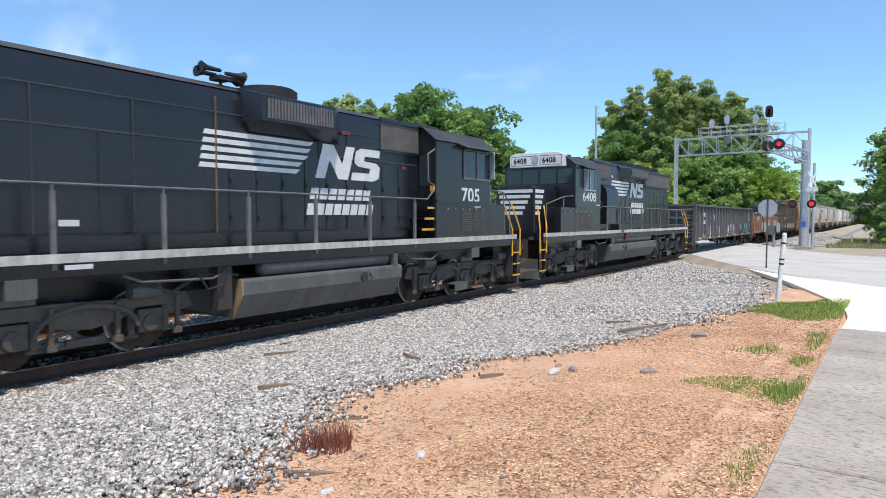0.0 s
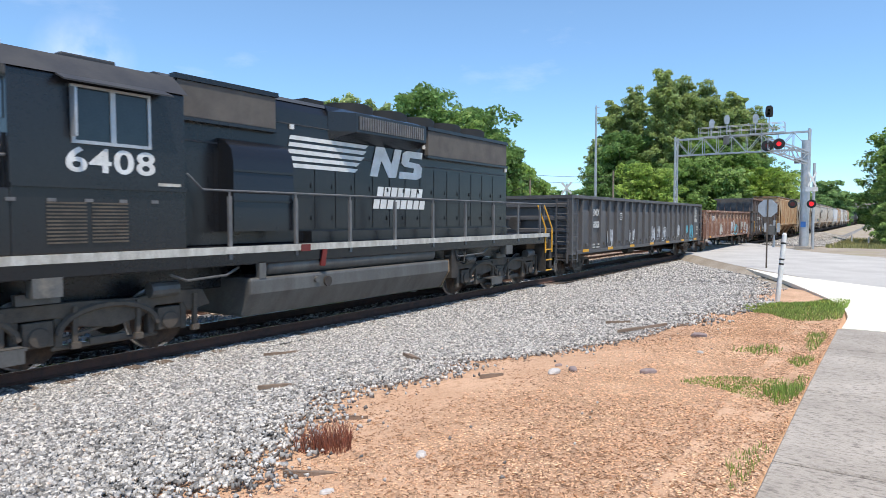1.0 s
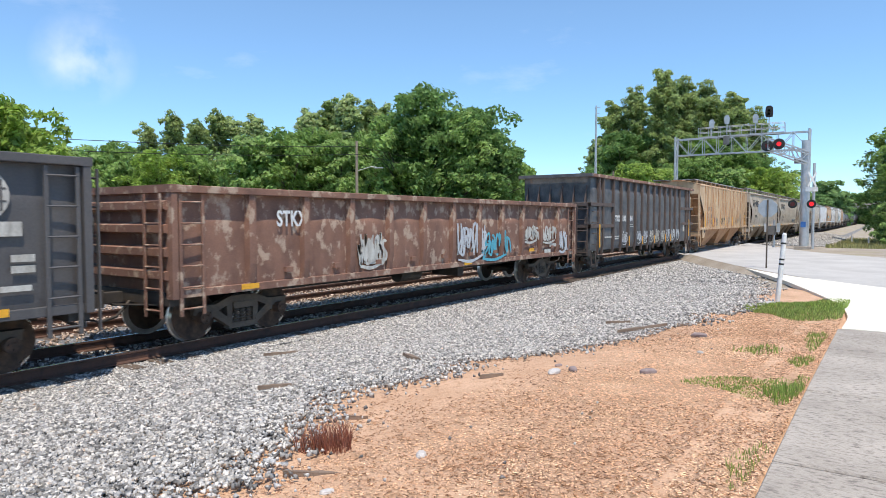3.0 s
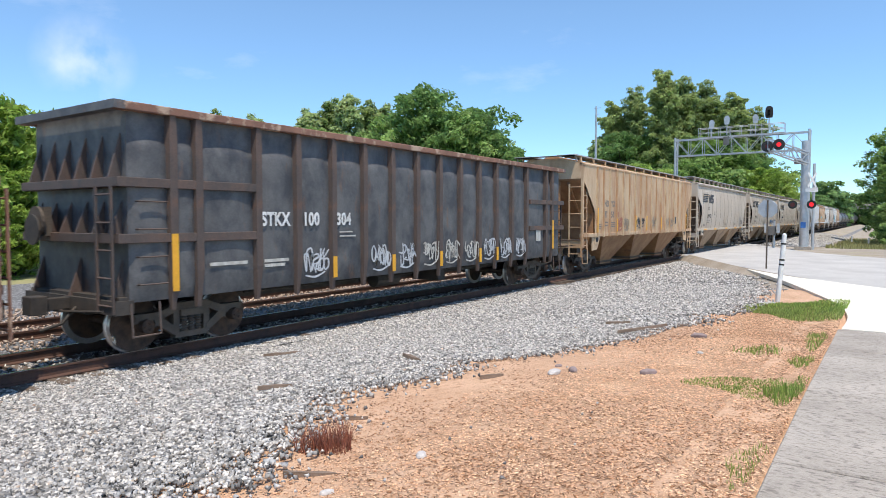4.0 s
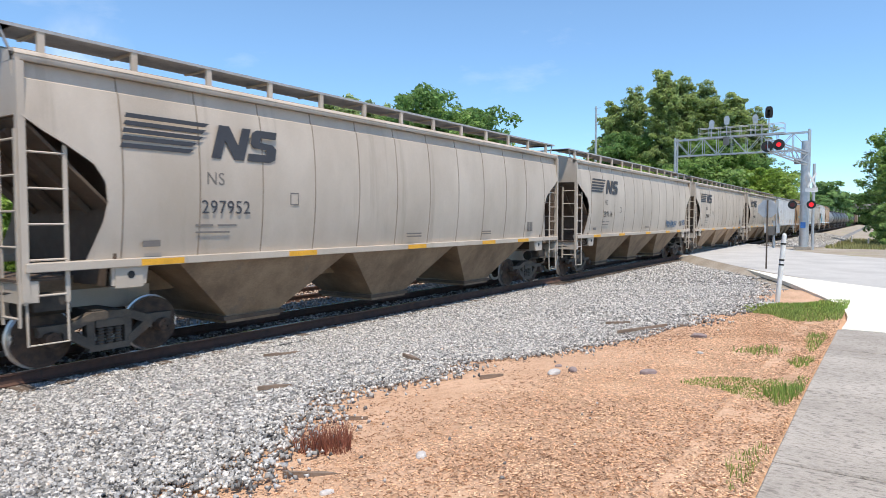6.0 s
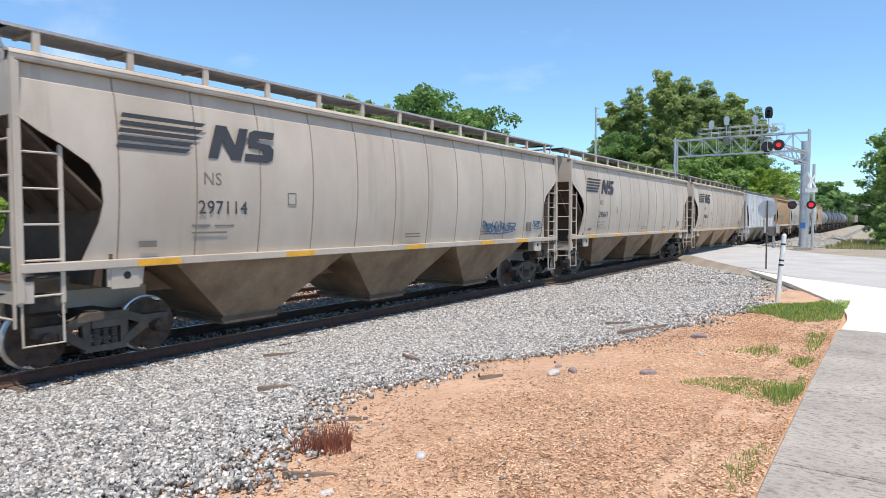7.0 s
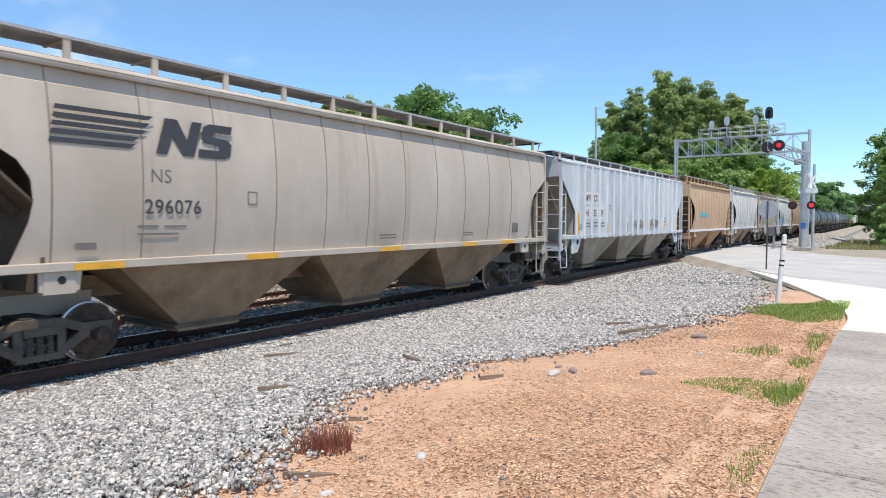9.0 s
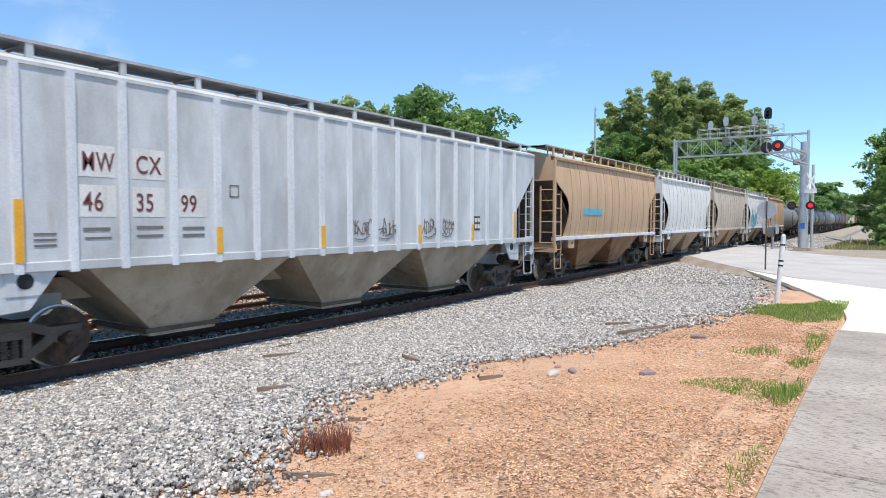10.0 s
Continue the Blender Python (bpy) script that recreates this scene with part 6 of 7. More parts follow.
    for k, (y0_, y1_) in enumerate(((t1 + 0.3, t1 + 2.2), (t0 - 1.6, t0 - 0.2))):
        put("brake_pipe", Mesh().tube([(1.42, y0_, 1.30), (1.44, y0_ + 0.3, 1.18), (1.44, y1_ - 0.3, 1.22), (1.40, y1_, 1.34)], 0.025, 6), M_TANKMETAL)
    put("drain_hose", Mesh().tube([(1.45, t1 + 0.35, 1.36), (1.5, t1 + 0.45, 1.05), (1.5, t1 + 0.75, 1.0), (1.45, t1 + 0.9, 1.3)], 0.022, 6), M_DARK)
    put("tank_cap", Mesh().tube([(1.49, t0 + (t1 - t0) * 0.3, 0.92), (1.54, t0 + (t1 - t0) * 0.3, 0.92)], 0.11, 16), M_UNDER)
    put("tank_end", Mesh().prism([(1.49, 1.12), (1.505, 0.82), (1.22, 0.35), (1.1, 0.35), (1.1, 1.13)], t1 - 0.02, t1 + 0.015), M_GREYLOW, "pale dusty fuel tank end plate")
    for y in trucks:
        loco_truck(loco, fy(y), True, L)
    coupler(loco, L)
    return run(loco, u)


M_SCREEN = mat("dusty_mesh_screen", (0.13, 0.115, 0.10), (0.09, 0.08, 0.072), 0.8, 0, 2, 90, 0.3)
M_RAILPOST = mat("worn_black_rail_paint", (0.10, 0.10, 0.105), (0.17, 0.165, 0.16), 0.5, 0, 3, 40, 0.05)
first = locomotive(-121.0, 20.6, "705", True, "black locomotive with white speed bars and number 705", (2.05, 4.9), 18.4, (6.3, 11.1), (2.9, 14.8),
                   [(8.5, 10.5, 3.90, 0.42, "brake_housing", M_RAILPOST)], [(4.95, 6.5, 3.94, 4.62)], None, True, board=False)
for y, z0_, z1_ in ((9.35, 1.98, 4.5),):
    part("rust_seam", Mesh().box(0.962, 0.985, y - 0.02, y + 0.02, z0_, z1_), RUST_SEAM, first, "rust bleeding from a vertical hood seam")
for y in (6.2, 7.75, 12.0, 12.9):
    part("hood_joint", Mesh().box(0.962, 0.982, y - 0.012, y + 0.012, 2.0, 4.2), M_LOCOROOF, first)
for y, z, w, h, m_ in ((6.55, 2.12, .3, .1, M_WHITE), (6.35, 1.50, .4, .07, M_WHITE), (12.7, 4.15, .3, .09, M_REDOFF), (14.9, 3.5, .22, .08, M_REDOFF)):
    part("plate", Mesh().box(0.985, 0.995, y, y + w, z, z + h) if z > 1.8 else Mesh().box(1.562, 1.568, y, y + w, z, z + h), m_, first, "small painted plate")
letters("number", "705", 0.56, first, (1.536, 16.9, 2.70), M_WHITE, 1.12, 0.012)
bars(first, 1.536, [(17.6, 2.55, .35, .05)], M_STRIPE)
mark(first, 0.978, 9.08, 3.13, 0.76, M_WHITE, 2.75, 2.2)
name_blocks(first, 0.979, 11.7, 2.66, 2.0, 0.25, 7, M_WHITE)
name_blocks(first, 0.979, 11.6, 2.32, 2.2, 0.25, 8, M_WHITE)
second = locomotive(-99.2, 20.5, "6408", False, "black locomotive with white speed bars and number 6408", (3.15, 5.8), 18.0, (7.15, 13.8), (3.6, 17.2),
                    [(10.3, 13.0, 3.98, 0.36, "brake_housing", M_RAILPOST)], [(5.95, 8.15, 4.02, 4.66), (13.4, 17.75, 3.92, 4.6)], (6.85, 8.3))
letters("number", "6408", 0.50, second, (1.536, 3.86, 2.93), M_WHITE, 1.32, 0.010)
bars(second, 1.536, [(5.3, 2.76, .4, .05)], M_STRIPE)
mark(second, 0.978, 8.6, 3.26, 0.73, M_WHITE, 2.5, 2.15)
name_blocks(second, 0.979, 11.4, 2.79, 1.9, 0.23, 7, M_WHITE)
name_blocks(second, 0.979, 11.25, 2.48, 2.15, 0.23, 8, M_WHITE)
for y, z in ((8.62, 4.1), (11.4, 4.15), (13.3, 4.1), (17.85, 3.75)):
    part("marker", Mesh().box(0.962, 1.0, y, y + 0.1, z, z + 0.1), M_WHITE, second, "small white marker plate")
part("marker", Mesh().box(1.562, 1.58, 8.35, 8.6, 1.58, 1.72), M_REDOFF, second, "red handle box")
part("cutoff_flag", Mesh().bar((1.5, 9.0, 1.25), (1.52, 9.05, 1.6), 0.1), M_REDOFF, second, "small red fuel cut-off")


# ---- trees
def leaves(rng, blobs, count, size):
    """Leaf clumps on the shells of many overlapping boughs: one crown of count leaves."""
    cs = np.array([b[:3] for b in blobs])
    rs = np.array([b[3] for b in blobs])
    idx = rng.choice(len(blobs), count, p=rs ** 2 / (rs ** 2).sum())
    n = len(idx)
    d = rng.normal(size=(n, 3))
    d /= np.linalg.norm(d, axis=1)[:, None]
    d[:, 2] = np.where((d[:, 2] < -0.3) & (rng.uniform(size=n) < 0.6), -d[:, 2], d[:, 2])
    p = cs[idx] + d * (rs[idx] * rng.uniform(0.25, 1.25, n) ** 0.7)[:, None] * np.array([1, 1, 0.72])
    nrm = d * 0.5 + np.array([0.45, -0.42, 0.6]) + rng.normal(size=(n, 3)) * 0.36
    nrm /= np.linalg.norm(nrm, axis=1)[:, None]
    a = np.cross(nrm, rng.normal(size=(n, 3)))
    a /= np.linalg.norm(a, axis=1)[:, None]
    b = np.cross(nrm, a)
    s = size * rng.uniform(0.6, 1.6, n)[:, None]
    v = np.stack([p - a * s, p + a * s * 0.3 - b * s * 0.75, p + a * s * 0.7 + b * s * 0.65], 1)
    me = bpy.data.meshes.new("crown")
    me.vertices.add(n * 3)
    me.vertices.foreach_set("co", v.reshape(-1))
    me.loops.add(n * 3)
    me.loops.foreach_set("vertex_index", np.arange(n * 3, dtype=np.int32))
    me.polygons.add(n)
    me.polygons.foreach_set("loop_start", np.arange(n, dtype=np.int32) * 3)
    me.polygons.foreach_set("loop_total", np.full(n, 3, np.int32))
    me.update(calc_edges=True)
    return me


def limb_mesh(h, r0):
    return Mesh().tube([(0, 0, -0.3), (0.1, 0, h * 0.3), (0.0, 0.15, h * 0.62), (0, 0, h * 0.88)], 0, 8, True, [r0, r0 * 0.75, r0 * 0.45, 0.03])


def broadleaf(seed, h, w, leaf, label, count=16000, size=0.2, low=0.12, boughs=150, heads=7):
    """A rounded crown: several large heads, each of many small boughs."""
    rng = np.random.default_rng(seed)
    t = thing("tree", label, "tree", "trees behind the line")
    m = limb_mesh(h, h * 0.024)
    tops = []
    for i in range(heads * 3):
        f = low + (0.93 - low) * (i + 0.5) / (heads * 3)
        prof = math.sin(math.pi * min(1, (f - low) / (1 - low) * 0.78 + 0.18)) ** 0.65
        a = i * 2.4 + rng.uniform(-0.5, 0.5)
        tops.append((w * 0.31 * prof * math.cos(a), w * 0.31 * prof * math.sin(a), h * f, w * rng.uniform(0.16, 0.21)))
        tops.append((w * 0.12 * prof * math.cos(a + 1.9), w * 0.12 * prof * math.sin(a + 1.9), h * f, w * rng.uniform(0.15, 0.20)))
    blobs = []
    for i in range(boughs):
        x, y, z, r = tops[i % len(tops)]
        d = rng.normal(size=3)
        d /= np.linalg.norm(d)
        k = w * rng.uniform(0.05, 0.095)
        p = (x + d[0] * r, y + d[1] * r, min(z + d[2] * r * 0.8, h - k * 0.6))
        blobs.append((*p, k))
        if i % 12 == 0:
            m.tube([(0, 0, p[2] * 0.62), (p[0] * 0.5, p[1] * 0.5, p[2] * 0.84), p], 0, 4, False, [h * 0.008, h * 0.005, 0.015])
    part("trunk", m, M_BARK, t, smooth=60)
    part("crown", leaves(rng, blobs, count, size), leaf, t)
    return t


def pine(seed, h, w, leaf, label, count=16000, size=0.2, bare=0.35, tiers=17, ragged=0.5, taper=0.6):
    """Whorls of drooping boughs on a straight stem, with gaps between."""
    rng = np.random.default_rng(seed)
    t = thing("pine_tree", label, "tree", "pines behind the line")
    m = Mesh().tube([(0, 0, -0.3), (0.15, 0.1, h * 0.5), (0, 0, h * 0.97)], 0, 8, True, [h * 0.014, h * 0.009, 0.03])
    blobs = []
    for i in range(tiers):
        f = bare + (0.97 - bare) * (i + rng.uniform(-0.2, 0.2)) / (tiers - 1)
        reach = w / 2 * max(1.06 - (f - bare) / (1 - bare), 0.05) ** taper
        for j in range(5):
            a = j * 1.257 + i * 0.8 + rng.uniform(-0.4, 0.4)
            r = reach * rng.uniform(1 - ragged, 1.05)
            tip = (r * math.cos(a), r * math.sin(a), min(h * f + 0.12 * r, h * 0.99))
            m.tube([(0, 0, h * f - 0.3), tip], 0, 4, False, [0.06, 0.015])
            for k in (0.45, 0.75, 1.0):
                blobs.append((tip[0] * k + rng.normal(0, 0.08 * w), tip[1] * k + rng.normal(0, 0.08 * w), h * f - 0.3 + (tip[2] - h * f + 0.3) * k + rng.normal(0, 0.07 * w), w * rng.uniform(0.05, 0.10)))
    blobs.append((0, 0, h * 0.985, w * 0.05))
    part("trunk", m, M_BARK, t, smooth=60)
    part("crown", leaves(rng, blobs, count, size), leaf, t)
    return t


def stand(proto, places):
    """The prototype at the first place, copies at the others: (x, y, z, turn, scale)."""
    for i, (x, y, z, a, s) in enumerate(places):
        o = proto if i == 0 else copy_thing(proto, pose(x, y, z, 0, 0, a))
        o.matrix_basis = pose(x, y, z, 0, 0, a) @ Matrix.Diagonal((s, s, s, 1))


# rows of trees, prototype by prototype
stand(broadleaf(101, 15.0, 11.0, L_OAK, "large dense dark green oak tree in full leaf", 24000, 0.21, 0.05, 420, 9),
      [(-36.4, 50.3, -0.5, 120, 1.00), (-33.4, 54.8, -0.5, 155, 0.90), (-40.8, 107.9, -0.5, 52, 0.79), (-37.8, 112.4, -0.5, 202, 1.19), (-24.2, 124.1, -0.5, 245, 1.21), (-18.0, 125.9, -1.0, 79, 0.93), (4.5, 109.7, -1.0, 46, 1.14), (5.5, 93.4, -1.0, 34, 1.00)])
stand(broadleaf(102, 14.0, 9.0, L_MIX, "rounded green broadleaf tree in full leaf", 17000, 0.19, 0.05, 320, 7),
      [(-81.3, 41.5, -0.5, 10, 0.85), (-78.7, 43.3, -0.5, 205, 0.89), (-58.8, 50.8, -0.5, 281, 0.84), (-51.1, 50.0, -0.5, 148, 0.91), (-46.0, 48.6, -0.5, 30, 0.78), (-46.3, 53.3, -0.5, 113, 0.88), (-33.2, 50.1, -0.5, 266, 0.95), (-33.6, 59.5, -0.5, 274, 0.83), (-34.7, 116.9, -0.5, 184, 1.30), (-26.6, 117.6, -0.5, 141, 1.23), (-20.2, 119.6, -0.5, 88, 1.06), (1.9, 110.4, -1.0, 54, 1.21), (2.8, 98.9, -1.0, 134, 1.02), (1.8, 95.7, -1.0, 109, 0.70)])
stand(broadleaf(103, 9.0, 8.0, L_MIX, "lower green broadleaf tree", 12000, 0.18, 0.03, 250, 6),
      [(-63.1, 29.6, -0.5, 13, 1.03), (-52.0, 42.1, -0.5, 328, 1.19), (-50.1, 45.8, -0.5, 133, 1.28), (-58.2, 40.3, -0.5, 139, 1.11), (-63.7, 36.5, -0.5, 99, 1.02), (-38.1, 49.2, -0.5, 84, 1.34), (-32.4, 57.9, -0.5, 158, 1.05), (-43.4, 85.5, -0.5, 148, 1.07), (-44.0, 91.2, -0.5, 321, 0.90), (-15.8, 132.2, -1.0, 190, 1.32), (-24.3, 109.4, -0.5, 44, 1.39), (-20.6, 112.0, -0.5, 310, 1.18), (-27.0, 107.6, -0.5, 172, 1.29), (1.8, 88.5, -1.0, 343, 0.65), (0.7, 133.8, -1.0, 198, 0.52)])
stand(broadleaf(104, 8.0, 6.5, L_BRIGHT, "light yellow-green young tree", 14000, 0.14, 0.03, 260, 6),
      [(-34.6, 13.9, -0.5, 259, 1.01), (-34.9, 12.5, -0.5, 127, 1.06), (-38.7, 17.2, -0.5, 91, 0.89), (-36.8, 14.9, -0.5, 126, 0.69), (-33.0, 12.6, -0.5, 242, 0.62), (-55.7, 34.7, -0.5, 143, 1.12), (-30.2, 95.7, -0.5, 45, 1.36), (-27.7, 97.5, -0.5, 280, 1.26), (-16.4, 114.8, -1.0, 153, 1.42), (-14.3, 121.1, -1.0, 3, 1.38), (1.9, 74.0, -1.0, 149, 0.42)])
stand(pine(105, 24.0, 8.8, L_PINE, "tall pine with a full ragged crown", 38000, 0.19, 0.14, 26, 0.65, 0.5),
      [(-43.7, 113.2, -0.5, 293, 0.68), (-42.2, 119.0, -0.5, 159, 0.98), (-38.5, 119.2, -0.5, 260, 1.07), (-31.7, 114.1, -0.5, 99, 1.13), (-30.2, 122.4, -0.5, 211, 1.12), (-27.4, 126.7, -0.5, 216, 1.11), (-33.6, 129.8, -0.5, 306, 1.13), (-22.1, 125.5, -0.5, 147, 1.00), (-19.5, 129.7, -0.5, 220, 0.91), (-25.6, 132.8, -0.5, 231, 1.01)])
stand(pine(106, 14.0, 6.0, L_PINE, "young pine with upright tips", 15000, 0.17, 0.06, 16, 0.5, 0.7),
      [(-73.3, 44.5, -0.5, 82, 0.95), (-70.8, 46.2, -0.5, 119, 1.04), (-66.7, 46.6, -0.5, 156, 0.95), (-66.4, 49.2, -0.5, 132, 1.05), (-66.5, 51.6, -0.5, 22, 1.02), (-62.6, 51.8, -0.5, 41, 1.02), (-54.3, 52.6, -0.5, 23, 1.02), (-53.8, 55.4, -0.5, 236, 1.12), (-50.6, 55.1, -0.5, 320, 1.13), (-51.3, 59.5, -0.5, 143, 1.12), (-51.2, 62.1, -0.5, 265, 1.13)])
stand(broadleaf(107, 12.0, 12.0, L_OAK, "distant broadleaf tree in hazy green", 6000, 0.5, 0.03, 150, 5),
      [(-67.0, 148.2, -0.5, 273, 0.80), (-66.9, 160.4, -0.5, 331, 0.84), (-18.7, 241.7, -0.5, 241, 0.87), (-16.5, 261.4, -1.0, 358, 1.34), (-14.1, 281.2, -1.0, 175, 1.01), (-15.1, 389.6, -1.0, 74, 1.28), (-10.8, 392.6, -1.0, 344, 1.35), (-5.6, 359.7, -1.0, 100, 1.17)])


# ---- signals and signs at the crossing
def truss(m, p, q, depth, up, n, w=0.11):
    """Two chords a depth apart, posts and diagonals between."""
    p, q, o = Vector(p), Vector(q), Vector(up) * depth
    m.bar(p, q, w).bar(p + o, q + o, w)
    for i in range(n + 1):
        a = p.lerp(q, i / n)
        m.bar(a, a + o, w * 0.6)
        if i < n:
            b = p.lerp(q, (i + 1) / n)
            m.bar(a if i % 2 else a + o, b + o if i % 2 else b, w * 0.6)
    return m


def signal_head(parent, x, y, z, lens, tall=True):
    h = part("signal_head", Mesh().prism([(-0.28, -0.35), (0.28, -0.35), (0.34, 0.0), (0.30, 0.55), (0.16, 0.72), (-0.16, 0.72), (-0.30, 0.55), (-0.34, 0.0)], -0.06, 0.06), M_DARK, parent, "black signal head")
    h.location = (x, y, z)
    for k in (-0.1, 0.25):
        part("hood", Mesh().tube([(0, -0.05, k), (0, -0.35, k)], 0.12, 10, False), M_DARK, h)
    part("mast", Mesh().tube([(0, 0.05, -1.6), (0, 0.05, -0.3)], 0.05, 8), M_GALV, h)


BY = 68.0
bridge = thing("signal_bridge", "galvanised steel railway signal bridge spanning both tracks", "signal bridge")
for x in (-17.6, -5.75):
    for dy in (-0.45, 0.45):
        part("leg", Mesh().tube([(x, BY + dy, -0.6), (x, BY + dy, 10.45)], 0.10, 10), M_GALV, bridge)
    m = Mesh()
    for i in range(9):
        z = i * 1.1
        m.bar((x, BY - 0.45, z), (x, BY + 0.45, z + 1.1), 0.05).bar((x, BY - 0.45, z), (x, BY + 0.45, z), 0.05)
    part("leg_bracing", m, M_GALV, bridge)
for dy in (-0.45, 0.45):
    part("truss", truss(Mesh(), (-17.6, BY + dy, 8.6), (-5.75, BY + dy, 8.6), 1.6, (0, 0, 1), 9, 0.09), M_GALV, bridge)
m = Mesh()
for i in range(10):
    x = -17.6 + 11.85 * i / 9
    m.bar((x, BY - 0.45, 8.6), (x, BY + 0.45, 8.6), 0.07).bar((x, BY - 0.45, 10.2), (x, BY + 0.45, 10.2), 0.07)
part("cross_bracing", m, M_GALV, bridge)
part("walkway", Mesh().box(-15.4, -7.8, BY - 0.4, BY + 0.4, 10.28, 10.33), M_GRATE, bridge)
for dy in (-0.4, 0.4):
    m = Mesh()
    for z in (10.75, 11.2):
        m.tube([(-15.4, BY + dy, z), (-7.8, BY + dy, z)], 0.028, 6)
    for i in range(9):
        m.tube([(-15.4 + 7.6 * i / 8, BY + dy, 10.3), (-15.4 + 7.6 * i / 8, BY + dy, 11.2)], 0.026, 6)
    part("walkway_rail", m, M_GALV, bridge)
signal_head(bridge, -9.1, BY - 0.3, 12.1, None)
for x, z in ((-14.3, 11.6), (-12.9, 11.9), (-10.35, 11.8)):
    h = part("signal_back", Mesh().prism([(-0.2, -0.4), (0.2, -0.4), (0.26, 0.2), (0.12, 0.45), (-0.12, 0.45), (-0.26, 0.2)], -0.05, 0.05).tube([(0, 0.05, -1.4), (0, 0.05, -0.3)], 0.05, 8), M_GALV, bridge, "grey signal head seen from behind")
    h.location = (x, BY + 0.3, z)
part("signal_box", Mesh().box(-13.0, -12.5, BY - 0.75, BY - 0.5, 9.4, 10.2).box(-6.9, -5.9, BY - 0.6, BY - 0.2, 7.3, 7.8), M_TANKMETAL, bridge)


def flasher(parent, x, y, z, lit, r=0.3):
    f = part("flasher", Mesh().tube([(0, 0, 0), (0, 0.03, 0)], r, 20).tube([(0, 0.03, 0), (0, 0.22, 0)], 0, 14, True, [0.17, 0.08]), M_DARK, parent, "round black flasher with a hood")
    f.location = (x, y, z)
    f.rotation_euler[2] = 0.12
    part("lens", Mesh().tube([(0, -0.02, 0), (0, -0.005, 0)], 0.17, 18), M_RED if lit else M_REDOFF, f, "lit red lens" if lit else "unlit red lens")
    hood = Mesh()
    for k in range(9):
        a = math.pi * k / 8
        b = math.pi * (k + 0.9) / 8
        if k < 8:
            hood.add([(0.2 * math.cos(a), -0.02, 0.2 * math.sin(a)), (0.2 * math.cos(b), -0.02, 0.2 * math.sin(b)), (0.2 * math.cos(b), -0.3, 0.2 * math.sin(b) * 0.95), (0.2 * math.cos(a), -0.3, 0.2 * math.sin(a) * 0.95)], [(0, 1, 2, 3)])
    part("hood", hood, M_DARK, f)


PX, PY = -5.2, 58.3
cant = thing("crossing_signal", "grey cantilever road crossing signal with flashing red lights", "crossing signal")
part("mast", Mesh().tube([(PX, PY, -0.3), (PX, PY, 8.4)], 0, 16, True, [0.30, 0.27]), M_GALV, cant, smooth=50)
part("base", Mesh().box(PX - 0.6, PX + 0.6, PY - 0.6, PY + 0.6, -0.5, 0.05), M_CONC, cant)
m = truss(Mesh(), (PX, PY - 0.3, 6.5), (PX - 2.5, PY - 2.6, 7.55), 0.85, (0, 0, 1), 5, 0.09)
truss(m, (PX + 0.3, PY - 0.3, 6.6), (PX - 2.3, PY - 2.8, 7.6), 0.85, (0, 0, 1), 5, 0.09)
part("arm", m, M_GALV, cant)
flasher(cant, PX - 1.55, PY - 2.75, 7.95, True, 0.42)
flasher(cant, PX - 2.35, PY - 2.75, 7.85, False, 0.42)
part("light_bracket", Mesh().bar((PX - 2.5, PY - 2.5, 7.9), (PX - 1.4, PY - 2.5, 7.9), 0.08), M_GALV, cant)
part("light_bracket", Mesh().bar((PX - 1.0, PY - 0.35, 3.4), (PX + 0.75, PY - 0.35, 3.4), 0.07), M_GALV, cant)
flasher(cant, PX + 0.55, PY - 0.5, 3.38, True, 0.33)
flasher(cant, PX - 0.75, PY - 0.5, 3.38, False, 0.33)
for s in (-1, 1):
    part("crossbuck_blade", Mesh().bar((PX + 0.55 - s * 0.24, PY - 0.33 - s * 0.5, 4.75), (PX + 0.55 + s * 0.24, PY - 0.33 + s * 0.5, 5.85), 0.2, 0.012, (0.9, -0.43, 0)), M_WHITE, cant, "white crossbuck blade")
part("plate", Mesh().box(PX + 0.1, PX + 0.95, PY - 0.37, PY - 0.355, 4.35, 4.7), M_WHITE, cant)
part("plate", Mesh().box(PX - 0.18, PX + 0.18, PY - 0.34, PY - 0.31, 1.55, 2.0), plain("blue_notice_paint", (0.05, 0.18, 0.5)), cant, "small blue notice plate")
part("mast", Mesh().tube([(PX + 0.62, PY + 0.3, -0.3), (PX + 0.62, PY + 0.3, 6.6)], 0.11, 10), M_GALV, cant)

gate = thing("gate_mechanism", "grey crossing gate machine on a post", "gate machine")
part("post", Mesh().tube([(-6.9, 55.2, -0.2), (-6.9, 55.2, 2.1)], 0.09, 10).box(-7.2, -6.6, 54.9, 55.5, -0.2, 0.05), M_GALV, gate)
part("machine", Mesh().box(-7.25, -6.75, 54.75, 55.1, 1.0, 1.7), M_TANKMETAL, gate, bevel=0.03)
part("counterweight", Mesh().box(-6.65, -6.5, 54.6, 55.3, 1.2, 1.9).box(-7.5, -7.35, 54.6, 55.3, 1.2, 1.9), M_GALV, gate)

stop = thing("stop_sign", "octagonal sign on a thin steel post, seen from behind", "road sign")
part("post", Mesh().box(-4.13, -4.07, 30.67, 30.71, 0.0, 3.05), M_TRUCK, stop)
part("plate", Mesh().prism([(0.40 * math.cos(math.pi * (k + 0.5) / 4) - 4.1, 0.40 * math.sin(math.pi * (k + 0.5) / 4) + 2.68) for k in range(8)], 30.72, 30.735), M_GALV, stop, "unpainted aluminium back of an octagonal sign", bevel=0.004)

